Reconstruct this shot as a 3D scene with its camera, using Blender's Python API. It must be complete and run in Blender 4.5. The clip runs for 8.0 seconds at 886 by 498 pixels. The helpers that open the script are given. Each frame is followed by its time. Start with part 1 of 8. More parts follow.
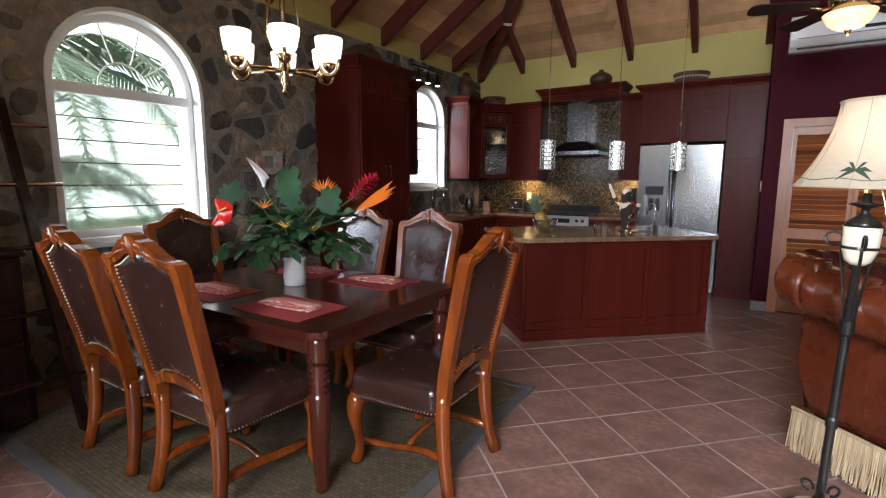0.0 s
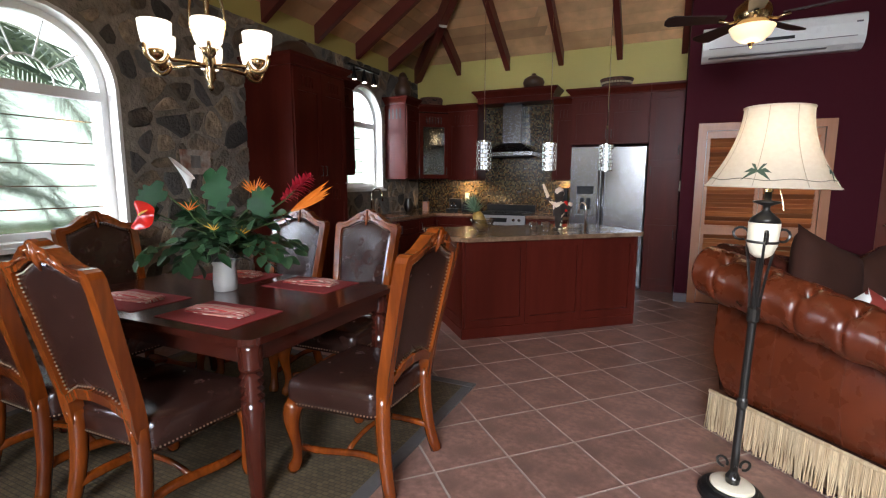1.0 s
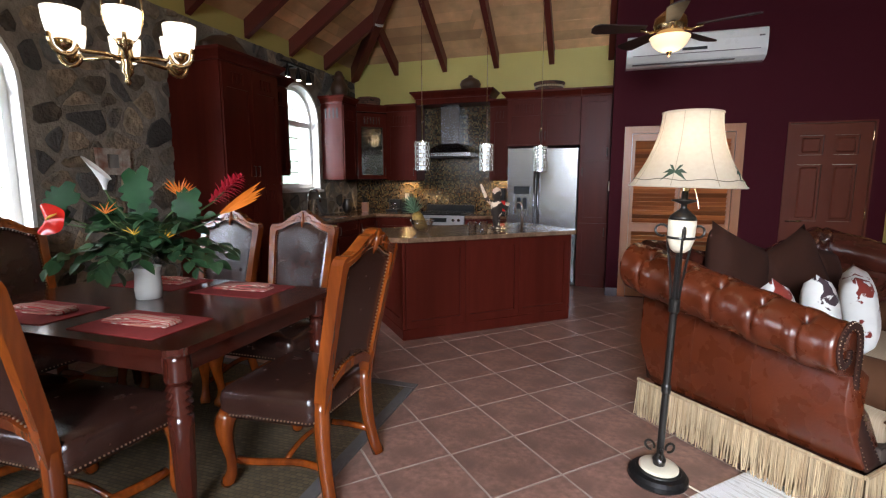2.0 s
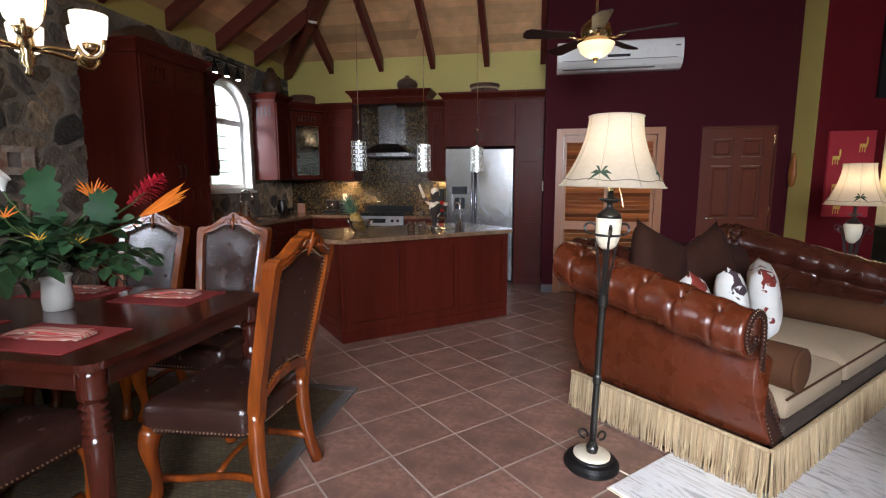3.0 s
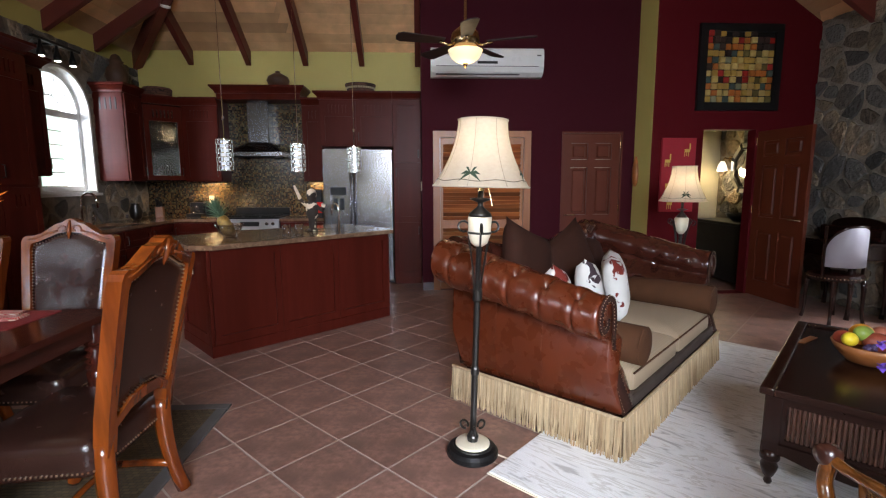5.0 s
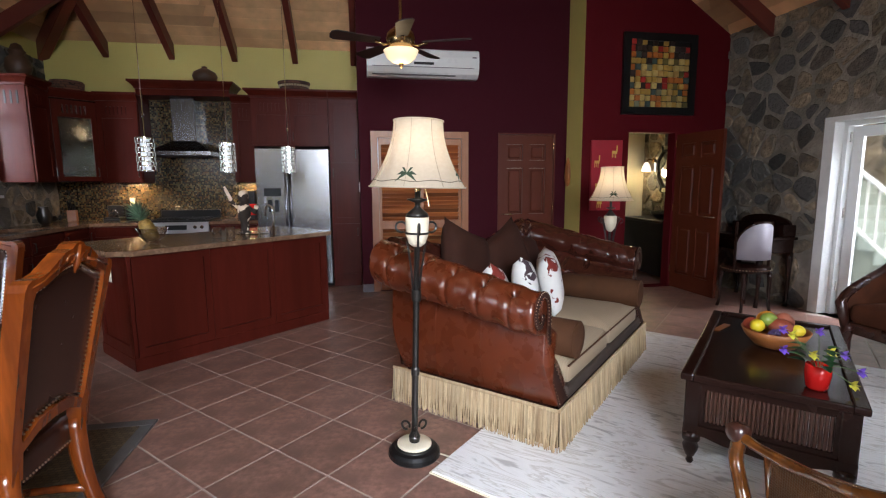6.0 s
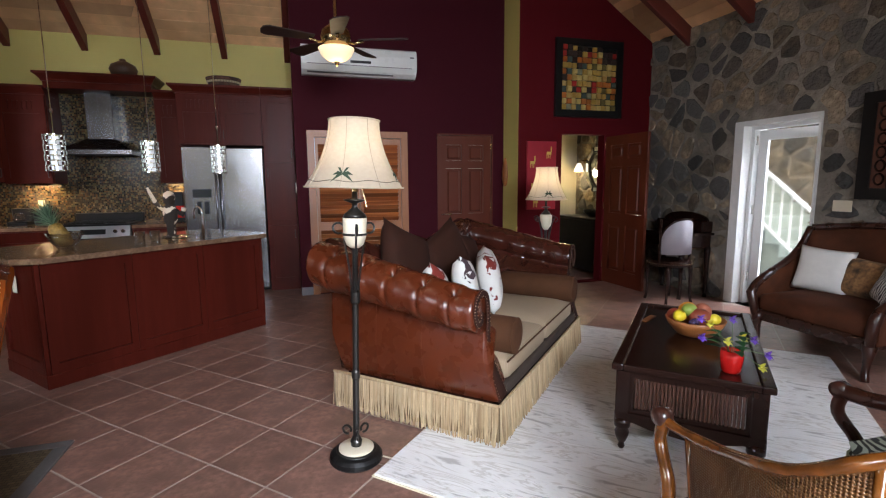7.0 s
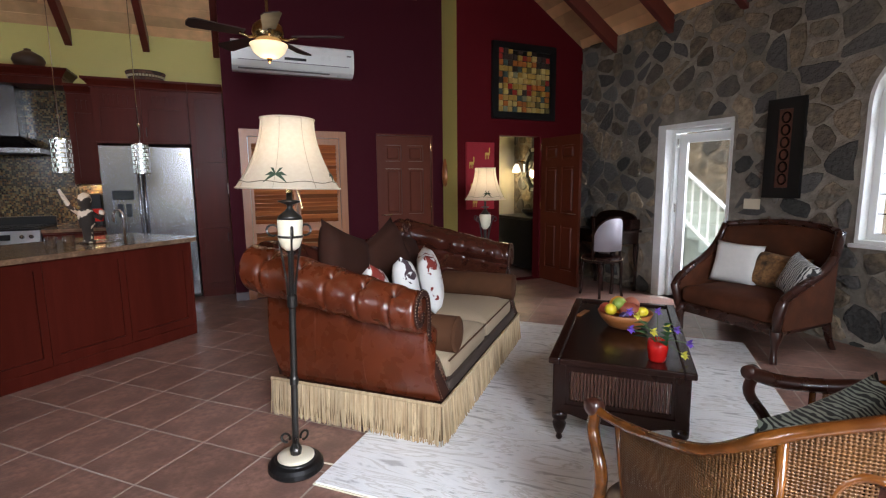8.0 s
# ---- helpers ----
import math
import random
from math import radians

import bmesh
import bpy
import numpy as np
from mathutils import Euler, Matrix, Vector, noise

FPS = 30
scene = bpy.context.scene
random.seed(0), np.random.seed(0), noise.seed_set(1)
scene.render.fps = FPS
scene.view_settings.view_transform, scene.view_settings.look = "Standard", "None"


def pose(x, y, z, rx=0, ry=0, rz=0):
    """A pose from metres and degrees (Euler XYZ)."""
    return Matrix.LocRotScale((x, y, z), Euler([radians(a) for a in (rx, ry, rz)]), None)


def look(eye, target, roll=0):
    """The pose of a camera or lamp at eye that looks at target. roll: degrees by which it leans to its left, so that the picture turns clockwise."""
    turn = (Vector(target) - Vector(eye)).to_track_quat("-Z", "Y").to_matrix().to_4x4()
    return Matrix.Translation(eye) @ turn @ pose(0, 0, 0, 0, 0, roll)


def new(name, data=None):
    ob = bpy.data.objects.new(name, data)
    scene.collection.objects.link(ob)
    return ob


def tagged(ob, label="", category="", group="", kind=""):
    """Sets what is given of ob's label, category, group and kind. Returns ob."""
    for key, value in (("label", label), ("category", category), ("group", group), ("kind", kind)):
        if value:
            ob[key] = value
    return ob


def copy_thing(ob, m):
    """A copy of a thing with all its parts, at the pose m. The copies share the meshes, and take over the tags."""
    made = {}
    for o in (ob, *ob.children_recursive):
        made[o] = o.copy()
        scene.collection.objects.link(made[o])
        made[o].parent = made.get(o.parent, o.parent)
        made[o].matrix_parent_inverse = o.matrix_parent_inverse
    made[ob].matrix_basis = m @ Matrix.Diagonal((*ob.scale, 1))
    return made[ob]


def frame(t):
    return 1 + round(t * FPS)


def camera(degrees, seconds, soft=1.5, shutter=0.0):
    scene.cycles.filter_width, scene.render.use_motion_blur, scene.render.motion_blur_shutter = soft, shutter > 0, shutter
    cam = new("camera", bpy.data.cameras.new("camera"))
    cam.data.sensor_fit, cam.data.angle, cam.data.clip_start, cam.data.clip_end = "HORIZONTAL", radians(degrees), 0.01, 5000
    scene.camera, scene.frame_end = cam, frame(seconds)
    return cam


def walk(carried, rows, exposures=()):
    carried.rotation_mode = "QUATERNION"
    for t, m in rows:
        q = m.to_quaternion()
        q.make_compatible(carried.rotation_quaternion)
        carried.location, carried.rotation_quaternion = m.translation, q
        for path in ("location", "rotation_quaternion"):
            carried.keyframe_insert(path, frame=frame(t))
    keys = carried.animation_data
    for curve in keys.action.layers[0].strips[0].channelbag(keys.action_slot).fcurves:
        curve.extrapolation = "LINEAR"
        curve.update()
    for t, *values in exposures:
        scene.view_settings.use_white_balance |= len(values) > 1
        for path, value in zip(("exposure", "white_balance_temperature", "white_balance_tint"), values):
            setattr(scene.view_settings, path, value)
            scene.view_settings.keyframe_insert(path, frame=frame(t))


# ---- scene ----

# ---------- camera ----------
cam = camera(85.07, 8.0, soft=1.2)
EYE_H, ARM = 1.38, 0.133   # tripod height, and how far the lens sits before the pan axis
PAN = [(0.0, 31.97, -8.05, 0.18), (0.5, 28.52, -8.0, 0.11), (1.0, 24.92, -7.99, 0.1), (1.5, 21.47, -7.96, 0.06),
       (3.0, 10.89, -7.9, -0.07), (3.5, 7.47, -7.89, -0.08), (4.0, 3.89, -7.89, -0.16), (4.5, 0.54, -7.88, -0.17),
       (6.0, -9.94, -7.85, -0.36), (6.5, -13.29, -7.87, -0.39), (7.0, -16.85, -7.88, -0.48), (7.5, -20.14, -7.88, -0.53),
       (8.0, -23.71, -7.89, -0.57)]


def eye_pose(yaw, pitch, roll):
    a, p = radians(yaw), radians(pitch)
    eye = Vector((-ARM * math.sin(a), ARM * math.cos(a), EYE_H))
    way = Vector((-math.sin(a) * math.cos(p), math.cos(a) * math.cos(p), math.sin(p)))
    return look(eye, eye + way, roll)


walk(cam, [(t, eye_pose(a, p, r)) for t, a, p, r in PAN], exposures=[(0.0, 0.28), (8.0, 0.11)])

# ---------- world and large lights ----------
world = bpy.data.worlds.new("world")
scene.world = world
world.use_nodes = True
wn = world.node_tree
sky = wn.nodes.new("ShaderNodeTexSky")
sky.sky_type, sky.sun_disc = "NISHITA", False
sky.sun_elevation, sky.sun_rotation = radians(52), radians(205)
wn.links.new(sky.outputs[0], wn.nodes["Background"].inputs[0])
wn.nodes["Background"].inputs[1].default_value = 0.15


def lamp(name, kind, m, energy, color=(1, 1, 1), **more):
    d = bpy.data.lights.new(name, kind)
    d.energy, d.color = energy, color
    if "size" in more:
        d.shape, d.size, d.size_y = "RECTANGLE", more["size"], more["size_y"]
    if "radius" in more:
        d.shadow_soft_size = more["radius"]
    if "angle" in more:
        d.angle = radians(more["angle"])
    ob = new(name, d)
    ob.matrix_world = m
    return ob


lamp("sun", "SUN", look((-3.5, -7.5, 10.5), (0, 0, 0)), 5.0, (1, 0.95, 0.86), angle=0.5)
DAY = (0.80, 0.865, 1.0)
lamp("window_daylight", "AREA", look((-5.2, 0.2, 2.1), (-2.6, 2.6, 1.0)), 330, DAY, size=1.3, size_y=1.3)
lamp("kitchen_window_daylight", "AREA", look((-5.0, 4.25, 2.15), (-3.6, 6.15, 1.7)), 250, DAY, size=1.0, size_y=1.1)
lamp("door_daylight", "AREA", look((6.1, 3.3, 2.6), (3.6, 3.8, 0.4)), 210, DAY, size=1.2, size_y=1.2)
lamp("side_window_daylight", "AREA", look((6.0, 1.0, 3.2), (2.2, 2.2, 0.2)), 130, DAY, size=1.2, size_y=1.2)
lamp("west_window_daylight", "AREA", look((-4.05, -0.15, 1.8), (0.0, 1.2, 1.0)), 95, DAY, size=1.0, size_y=1.3)
# added fill lamp behind the camera, narrowed and aimed down at the floor
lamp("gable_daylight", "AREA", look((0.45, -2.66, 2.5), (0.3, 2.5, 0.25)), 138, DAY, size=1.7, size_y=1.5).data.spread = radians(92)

# ---------- materials ----------


def mat(name, color, rough=0.5, metal=0.0, var=0.12, scale=8.0, bump=0.0, bscale=None, bdist=0.01, stretch=(1, 1, 1), second=None, each=0.0, coat=0.0, trans=0.0, sheen=0.0, spec=0.5, hue=None, island=0.0):
    """Two-scale noise on colour, roughness and relief. second: a colour mixed in by the broad noise; each: a change from object to object."""
    m = bpy.data.materials.new(name)
    m.use_nodes = True
    nt = m.node_tree
    b = nt.nodes["Principled BSDF"]
    N, L = nt.nodes.new, nt.links.new
    co = N("ShaderNodeTexCoord")
    mp = N("ShaderNodeMapping")
    mp.inputs["Scale"].default_value = stretch
    L(co.outputs["Object"], mp.inputs["Vector"])
    n1, n2 = N("ShaderNodeTexNoise"), N("ShaderNodeTexNoise")
    for n, sc, de in ((n1, scale, 6), (n2, scale * 0.22, 3)):
        n.inputs["Scale"].default_value, n.inputs["Detail"].default_value = sc, de
        L(mp.outputs[0], n.inputs["Vector"])
    c = [x for x in color]
    dark, light = [x * (1 - var * 1.6) for x in c], [min(1, x * (1 + var * 1.6)) for x in c]
    r1 = N("ShaderNodeMix")
    r1.data_type = "RGBA"
    r1.inputs["A"].default_value, r1.inputs["B"].default_value = (*dark, 1), (*light, 1)
    L(n1.outputs["Fac"], r1.inputs["Factor"])
    r2 = N("ShaderNodeMix")
    r2.data_type = "RGBA"
    ramp = N("ShaderNodeMapRange")
    ramp.inputs["From Min"].default_value, ramp.inputs["From Max"].default_value = 0.42, 0.68
    L(n2.outputs["Fac"], ramp.inputs["Value"])
    L(ramp.outputs[0], r2.inputs["Factor"])
    L(r1.outputs["Result"], r2.inputs["A"])
    r2.inputs["B"].default_value = (*(second or [x * (1 - var) for x in c]), 1)
    out = r2.outputs["Result"]
    if each:
        info, hsv, mr = N("ShaderNodeObjectInfo"), N("ShaderNodeHueSaturation"), N("ShaderNodeMapRange")
        mr.inputs["To Min"].default_value, mr.inputs["To Max"].default_value = 1 - each, 1 + each
        if hue:
            rnd2, mh, st2 = N("ShaderNodeTexWhiteNoise"), N("ShaderNodeMix"), N("ShaderNodeMapRange")
            rnd2.noise_dimensions = "1D"
            L(info.outputs["Random"], rnd2.inputs["W"])
            st2.inputs["From Min"].default_value, st2.inputs["From Max"].default_value = 0.45, 0.75
            L(rnd2.outputs["Value"], st2.inputs["Value"])
            mh.data_type = "RGBA"
            L(st2.outputs[0], mh.inputs["Factor"])
            L(out, mh.inputs["A"])
            mh.inputs["B"].default_value = (*hue, 1)
            out = mh.outputs["Result"]
        L(info.outputs["Random"], mr.inputs["Value"])
        L(mr.outputs[0], hsv.inputs["Value"])
        L(out, hsv.inputs["Color"])
        out = hsv.outputs[0]
    if island:
        geo, hs_, mr_ = N("ShaderNodeNewGeometry"), N("ShaderNodeHueSaturation"), N("ShaderNodeMapRange")
        mr_.inputs["To Min"].default_value, mr_.inputs["To Max"].default_value = 1 - island, 1 + island
        L(geo.outputs["Random Per Island"], mr_.inputs["Value"])
        L(mr_.outputs[0], hs_.inputs["Value"])
        L(out, hs_.inputs["Color"])
        out = hs_.outputs[0]
    L(out, b.inputs["Base Color"])
    rr = N("ShaderNodeMapRange")
    rr.inputs["To Min"].default_value, rr.inputs["To Max"].default_value = max(0.03, rough - 0.1), min(1, rough + 0.1)
    L(n1.outputs["Fac"], rr.inputs["Value"])
    L(rr.outputs[0], b.inputs["Roughness"])
    b.inputs["Metallic"].default_value = metal
    b.inputs["Coat Weight"].default_value = coat
    b.inputs["Coat Roughness"].default_value = 0.15
    b.inputs["Transmission Weight"].default_value = trans
    b.inputs["Sheen Weight"].default_value = sheen
    b.inputs["Specular IOR Level"].default_value = spec
    if bump:
        bp = N("ShaderNodeBump")
        bp.inputs["Strength"].default_value, bp.inputs["Distance"].default_value = bump, bdist
        nb = N("ShaderNodeTexNoise")
        nb.inputs["Scale"].default_value, nb.inputs["Detail"].default_value = bscale or scale * 3, 5
        L(mp.outputs[0], nb.inputs["Vector"])
        L(nb.outputs["Fac"], bp.inputs["Height"])
        L(bp.outputs[0], b.inputs["Normal"])
    return m


M = {}
M["tile"] = mat("floor_tile", (0.215, 0.116, 0.087), 0.33, var=0.95, scale=24, bump=0.12, second=(0.17, 0.092, 0.071), each=0.12)
M["grout"] = mat("grout", (0.41, 0.34, 0.285), 0.9, var=0.1, scale=20)
M["mortar"] = mat("mortar", (0.28, 0.242, 0.195), 0.95, var=0.4, scale=12, bump=0.9, bscale=40, bdist=0.02)
M["stone"] = mat("wall_stone", (0.25, 0.19, 0.128), 0.8, var=0.55, scale=16, bump=1.0, bscale=26, bdist=0.04, second=(0.13, 0.112, 0.093), each=0.5, hue=(0.100, 0.094, 0.086), spec=0.3)
M["purple"] = mat("purple_paint", (0.050, 0.0080, 0.0128), 0.6, spec=0.03, var=0.05, scale=3, bump=0.04, bscale=60)
M["red"] = mat("wine_red_paint", (0.088, 0.0072, 0.0098), 0.6, spec=0.03, var=0.05, scale=3, bump=0.04, bscale=60)
M["yellow"] = mat("yellow_paint", (0.54, 0.45, 0.135), 0.6, var=0.05, scale=3, bump=0.04, bscale=60)
M["plank"] = mat("ceiling_plank", (0.70, 0.42, 0.215), 0.45, var=0.25, scale=5, stretch=(1, 1, 1), second=(0.56, 0.31, 0.15), bump=0.04, island=0.3)
M["beam"] = mat("red_beam", (0.13, 0.025, 0.018), 0.4, var=0.15, scale=6, bump=0.05)
M["cherry"] = mat("cherry_cabinet", (0.074, 0.0108, 0.0065), 0.34, var=0.13, scale=4.5, stretch=(6, 6, 0.6), bump=0.02, spec=0.08, second=(0.058, 0.0085, 0.005))
M["granite"] = mat("granite_top", (0.20, 0.118, 0.070), 0.15, var=0.5, scale=60, second=(0.125, 0.072, 0.043))
M["steel"] = mat("brushed_steel", (0.24, 0.235, 0.235), 0.24, 1.0, var=0.05, scale=9, stretch=(25, 25, 0.4))
M["white"] = mat("white_paint", (0.8, 0.8, 0.78), 0.4, var=0.03)
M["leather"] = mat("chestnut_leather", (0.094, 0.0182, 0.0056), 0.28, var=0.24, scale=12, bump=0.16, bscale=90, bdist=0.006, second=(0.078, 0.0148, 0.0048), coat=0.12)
# darker brown version of the sofa leather, for its far arm and back
M["leather_darker"] = mat("darker_brown_leather", (0.050, 0.0125, 0.0075), 0.2, var=0.25, scale=9, bump=0.10, bscale=120, coat=0.4)
M["darkleather"] = mat("dark_leather", (0.032, 0.0125, 0.009), 0.24, spec=0.6, var=0.2, scale=14, bump=0.1, bscale=150)
M["honey"] = mat("honey_wood", (0.205, 0.044, 0.0055), 0.22, var=0.4, scale=9, stretch=(5, 5, 0.7), coat=0.35, second=(0.092, 0.017, 0.0035))
M["mahogany"] = mat("mahogany", (0.050, 0.010, 0.006), 0.18, var=0.25, scale=7, stretch=(0.7, 6, 6), coat=0.5)
M["darkwood"] = mat("espresso_wood", (0.018, 0.007, 0.005), 0.2, var=0.25, scale=8, spec=0.35)

def motif(name, ground, ink, scale, cut):
    """White cotton with scattered printed figures that have crisp edges."""
    m = mat(name, ground, 0.85, var=0.04, scale=30, spec=0.2, bump=0.1)
    nt = m.node_tree
    b = nt.nodes["Principled BSDF"]
    was = b.inputs["Base Color"].links[0].from_socket
    co, nz, rp, mx = (nt.nodes.new(k) for k in ("ShaderNodeTexCoord", "ShaderNodeTexNoise", "ShaderNodeMapRange", "ShaderNodeMix"))
    nz.inputs["Scale"].default_value, nz.inputs["Detail"].default_value, nz.inputs["Distortion"].default_value = scale, 5, 0.6
    nt.links.new(co.outputs["Object"], nz.inputs["Vector"])
    rp.inputs["From Min"].default_value, rp.inputs["From Max"].default_value = cut, cut + 0.02
    nt.links.new(nz.outputs["Fac"], rp.inputs["Value"])
    mx.data_type = "RGBA"
    nt.links.new(rp.outputs[0], mx.inputs["Factor"])
    nt.links.new(was, mx.inputs["A"])
    mx.inputs["B"].default_value = (*ink, 1)
    nt.links.new(mx.outputs["Result"], b.inputs["Base Color"])
    return m


# ---------- mesh helpers ----------


def mesh_ob(name, bm, material, parent=None, smooth=False, label=""):
    me = bpy.data.meshes.new(name)
    bmesh.ops.recalc_face_normals(bm, faces=bm.faces)
    bm.to_mesh(me)
    bm.free()
    if smooth:
        for p in me.polygons:
            p.use_smooth = True
    for mm in material if isinstance(material, (list, tuple)) else [material]:
        me.materials.append(mm)
    ob = new(name, me)
    if parent:
        ob.parent = parent
    if label:
        tagged(ob, label)
    return ob


def part(name, bm, material, parent, label="", smooth=False):
    return mesh_ob(name, bm, material, parent, smooth, label)


def thing(name, m, label, category, group="", kind=""):
    ob = new(name)
    ob.empty_display_size = 0.1
    ob.matrix_world = m
    return tagged(ob, label, category, group, kind)


def add_box(bm, x0, x1, y0, y1, z0, z1, bevel=0.0, seg=1):
    r = bmesh.ops.create_cube(bm, size=1)
    for v in r["verts"]:
        v.co = ((x0 + x1) / 2 + v.co.x * (x1 - x0), (y0 + y1) / 2 + v.co.y * (y1 - y0), (z0 + z1) / 2 + v.co.z * (z1 - z0))
    if bevel:
        es = list({e for v in r["verts"] for e in v.link_edges})
        bmesh.ops.bevel(bm, geom=es, offset=bevel, segments=seg, affect="EDGES", profile=0.5)
    return bm


def box(x0, x1, y0, y1, z0, z1, bevel=0.0, seg=1):
    return add_box(bmesh.new(), x0, x1, y0, y1, z0, z1, bevel, seg)


def add_slab(bm, outline, holes, to3, depth):
    """A plate cut from a 2D outline with holes; to3(u, v, w) gives the place, w from 0 (face) to depth (back)."""
    from_poly = [[Vector((u, v, 0)) for u, v in ring] for ring in [outline, *holes]]
    flat = [p for ring in from_poly for p in ring]
    tris = tess(from_poly)
    f = [bm.verts.new(to3(p.x, p.y, 0)) for p in flat]
    b = [bm.verts.new(to3(p.x, p.y, depth)) for p in flat]
    for t in tris:
        bm.faces.new([f[i] for i in t])
        bm.faces.new([b[i] for i in reversed(t)])
    k = 0
    for ring in from_poly:
        n = len(ring)
        for i in range(n):
            bm.faces.new([f[k + i], f[k + (i + 1) % n], b[k + (i + 1) % n], b[k + i]])
        k += n
    return bm


def tess(rings):
    import mathutils
    return mathutils.geometry.tessellate_polygon(rings)


def arch(u0, u1, v0, v1, rise, n=16):
    """An opening with a half-round or flat-arched head: from v0 up, the arch springing rise below v1."""
    c, a = (u0 + u1) / 2, (u1 - u0) / 2
    pts = [(u0, v0), (u1, v0)]
    pts += [(c + a * math.cos(math.pi * i / n), v1 - rise + rise * math.sin(math.pi * i / n)) for i in range(n + 1)]
    return pts


def rect(u0, u1, v0, v1):
    return [(u0, v0), (u1, v0), (u1, v1), (u0, v1)]


def lathe(profile, seg=20, bm=None, at=(0, 0, 0)):
    """A turned form from (radius, height) pairs."""
    bm = bm or bmesh.new()
    rings = []
    for r, z in profile:
        rings.append([bm.verts.new((at[0] + max(r, 1e-4) * math.cos(2 * math.pi * i / seg), at[1] + max(r, 1e-4) * math.sin(2 * math.pi * i / seg), at[2] + z)) for i in range(seg)])
    for a, b in zip(rings, rings[1:]):
        for i in range(seg):
            bm.faces.new([a[i], a[(i + 1) % seg], b[(i + 1) % seg], b[i]])
    bm.faces.new(rings[0][::-1])
    bm.faces.new(rings[-1])
    return bm


def tube(path, radius, seg=8, bm=None, flat=1.0):
    """A round rod along a path; radius is one number or one a point; flat squashes it sideways."""
    bm = bm or bmesh.new()
    pts = [Vector(p) for p in path]
    rad = radius if isinstance(radius, (list, tuple)) else [radius] * len(pts)
    rings, up = [], None
    for i, p in enumerate(pts):
        d = (pts[min(i + 1, len(pts) - 1)] - pts[max(i - 1, 0)]).normalized()
        if up is None:
            up = d.orthogonal().normalized() if abs(d.z) < 0.9 else Vector((1, 0, 0))
        side = d.cross(up).normalized()
        up = side.cross(d).normalized()
        rings.append([bm.verts.new(p + rad[i] * (math.cos(2 * math.pi * k / seg) * side * flat + math.sin(2 * math.pi * k / seg) * up)) for k in range(seg)])
    for a, b in zip(rings, rings[1:]):
        for k in range(seg):
            bm.faces.new([a[k], a[(k + 1) % seg], b[(k + 1) % seg], b[k]])
    bm.faces.new(rings[0][::-1])
    bm.faces.new(rings[-1])
    return bm


def loft(sections, closed=True, cap=True, bm=None):
    bm = bm or bmesh.new()
    rings = [[bm.verts.new(p) for p in s] for s in sections]
    n = len(rings[0])
    for a, b in zip(rings, rings[1:]):
        for i in range(n if closed else n - 1):
            bm.faces.new([a[i], a[(i + 1) % n], b[(i + 1) % n], b[i]])
    if cap:
        bm.faces.new(rings[0][::-1])
        bm.faces.new(rings[-1])
    return bm


def bez(p0, p1, p2, p3, n=10):
    p0, p1, p2, p3 = (Vector(p) for p in (p0, p1, p2, p3))
    return [p0 * (1 - t) ** 3 + p1 * 3 * t * (1 - t) ** 2 + p2 * 3 * t * t * (1 - t) + p3 * t ** 3 for t in (i / n for i in range(n + 1))]


# ---------- the room ----------
XL, XR, YK, YP, YB, YBACK = -3.85, 4.72, 7.3, 6.25, 5.8, -2.6   # left, right, kitchen, purple, bath and rear walls
EAVE, PITCH = 3.2, 0.65
XMID = (XL + XR) / 2
RIDGE = EAVE + PITCH * (XR - XL) / 2


def structure(ob, label, category):
    return tagged(ob, label, category, kind="structure")


floor = structure(mesh_ob("floor", box(XL - 0.3, XR + 0.3, YBACK - 0.3, YK + 2.5, -0.2, -0.0015), M["grout"]), "brown ceramic tile floor laid diagonally with pale grout", "floor")
WIN1 = arch(1.45, 2.50, 0.95, 2.56, 0.53)
WIN4 = arch(-0.70, 0.40, 1.05, 2.62, 0.53)
WIN2 = arch(5.30, 6.20, 1.27, 2.65, 0.47)
left = lambda u, v, w: (XL - w, u, v)
right_ = lambda u, v, w: (XR + w, u, v)
wl = structure(mesh_ob("wall_west", add_slab(bmesh.new(), rect(YBACK, YK, 0, 2.93), [WIN1, WIN2, WIN4], left, 0.32), M["mortar"]), "rough grey fieldstone wall with wide mortar joints", "wall")
structure(mesh_ob("wall_west_frieze", box(XL - 0.32, XL - 0.06, YBACK, YK, 2.93, 3.3), M["yellow"]), "yellow painted strip of wall above the stone", "wall")
DOORR = rect(3.47, 4.33, 0.0, 1.98)
WIN3 = arch(1.45, 2.36, 0.85, 2.42, 0.46)
wr = structure(mesh_ob("wall_east", add_slab(bmesh.new(), rect(YBACK, YB + 0.5, 0, 3.3), [DOORR, WIN3], right_, 0.32), M["mortar"]), "rough grey fieldstone wall with glass door and arched window", "wall")
structure(mesh_ob("wall_kitchen", box(XL, 0.06, YK, YK + 0.15, 0, 3.4), M["yellow"]), "yellow painted kitchen back wall", "wall")
back = lambda y0: (lambda u, v, w: (u, y0 + w, v))
LOUV, SIXP, BATH = (0.21, 1.42, 2.0), (1.83, 2.60, 2.0), (3.38, 4.02, 1.985)
structure(mesh_ob("wall_purple", add_slab(bmesh.new(), [(0.06, 0), (2.76, 0), (2.76, 4.6), (0.435, 6.1), (0.06, 5.9)], [rect(LOUV[0], LOUV[1], 0.01, LOUV[2]), rect(SIXP[0], SIXP[1], 0.01, SIXP[2])], back(YP), 0.16), M["purple"]), "tall deep purple painted wall", "wall")
structure(mesh_ob("wall_purple_end", box(0.06, 0.2, YP + 0.16, YK + 0.15, 0, 5.6), M["purple"]), "purple painted return of the wall", "wall")
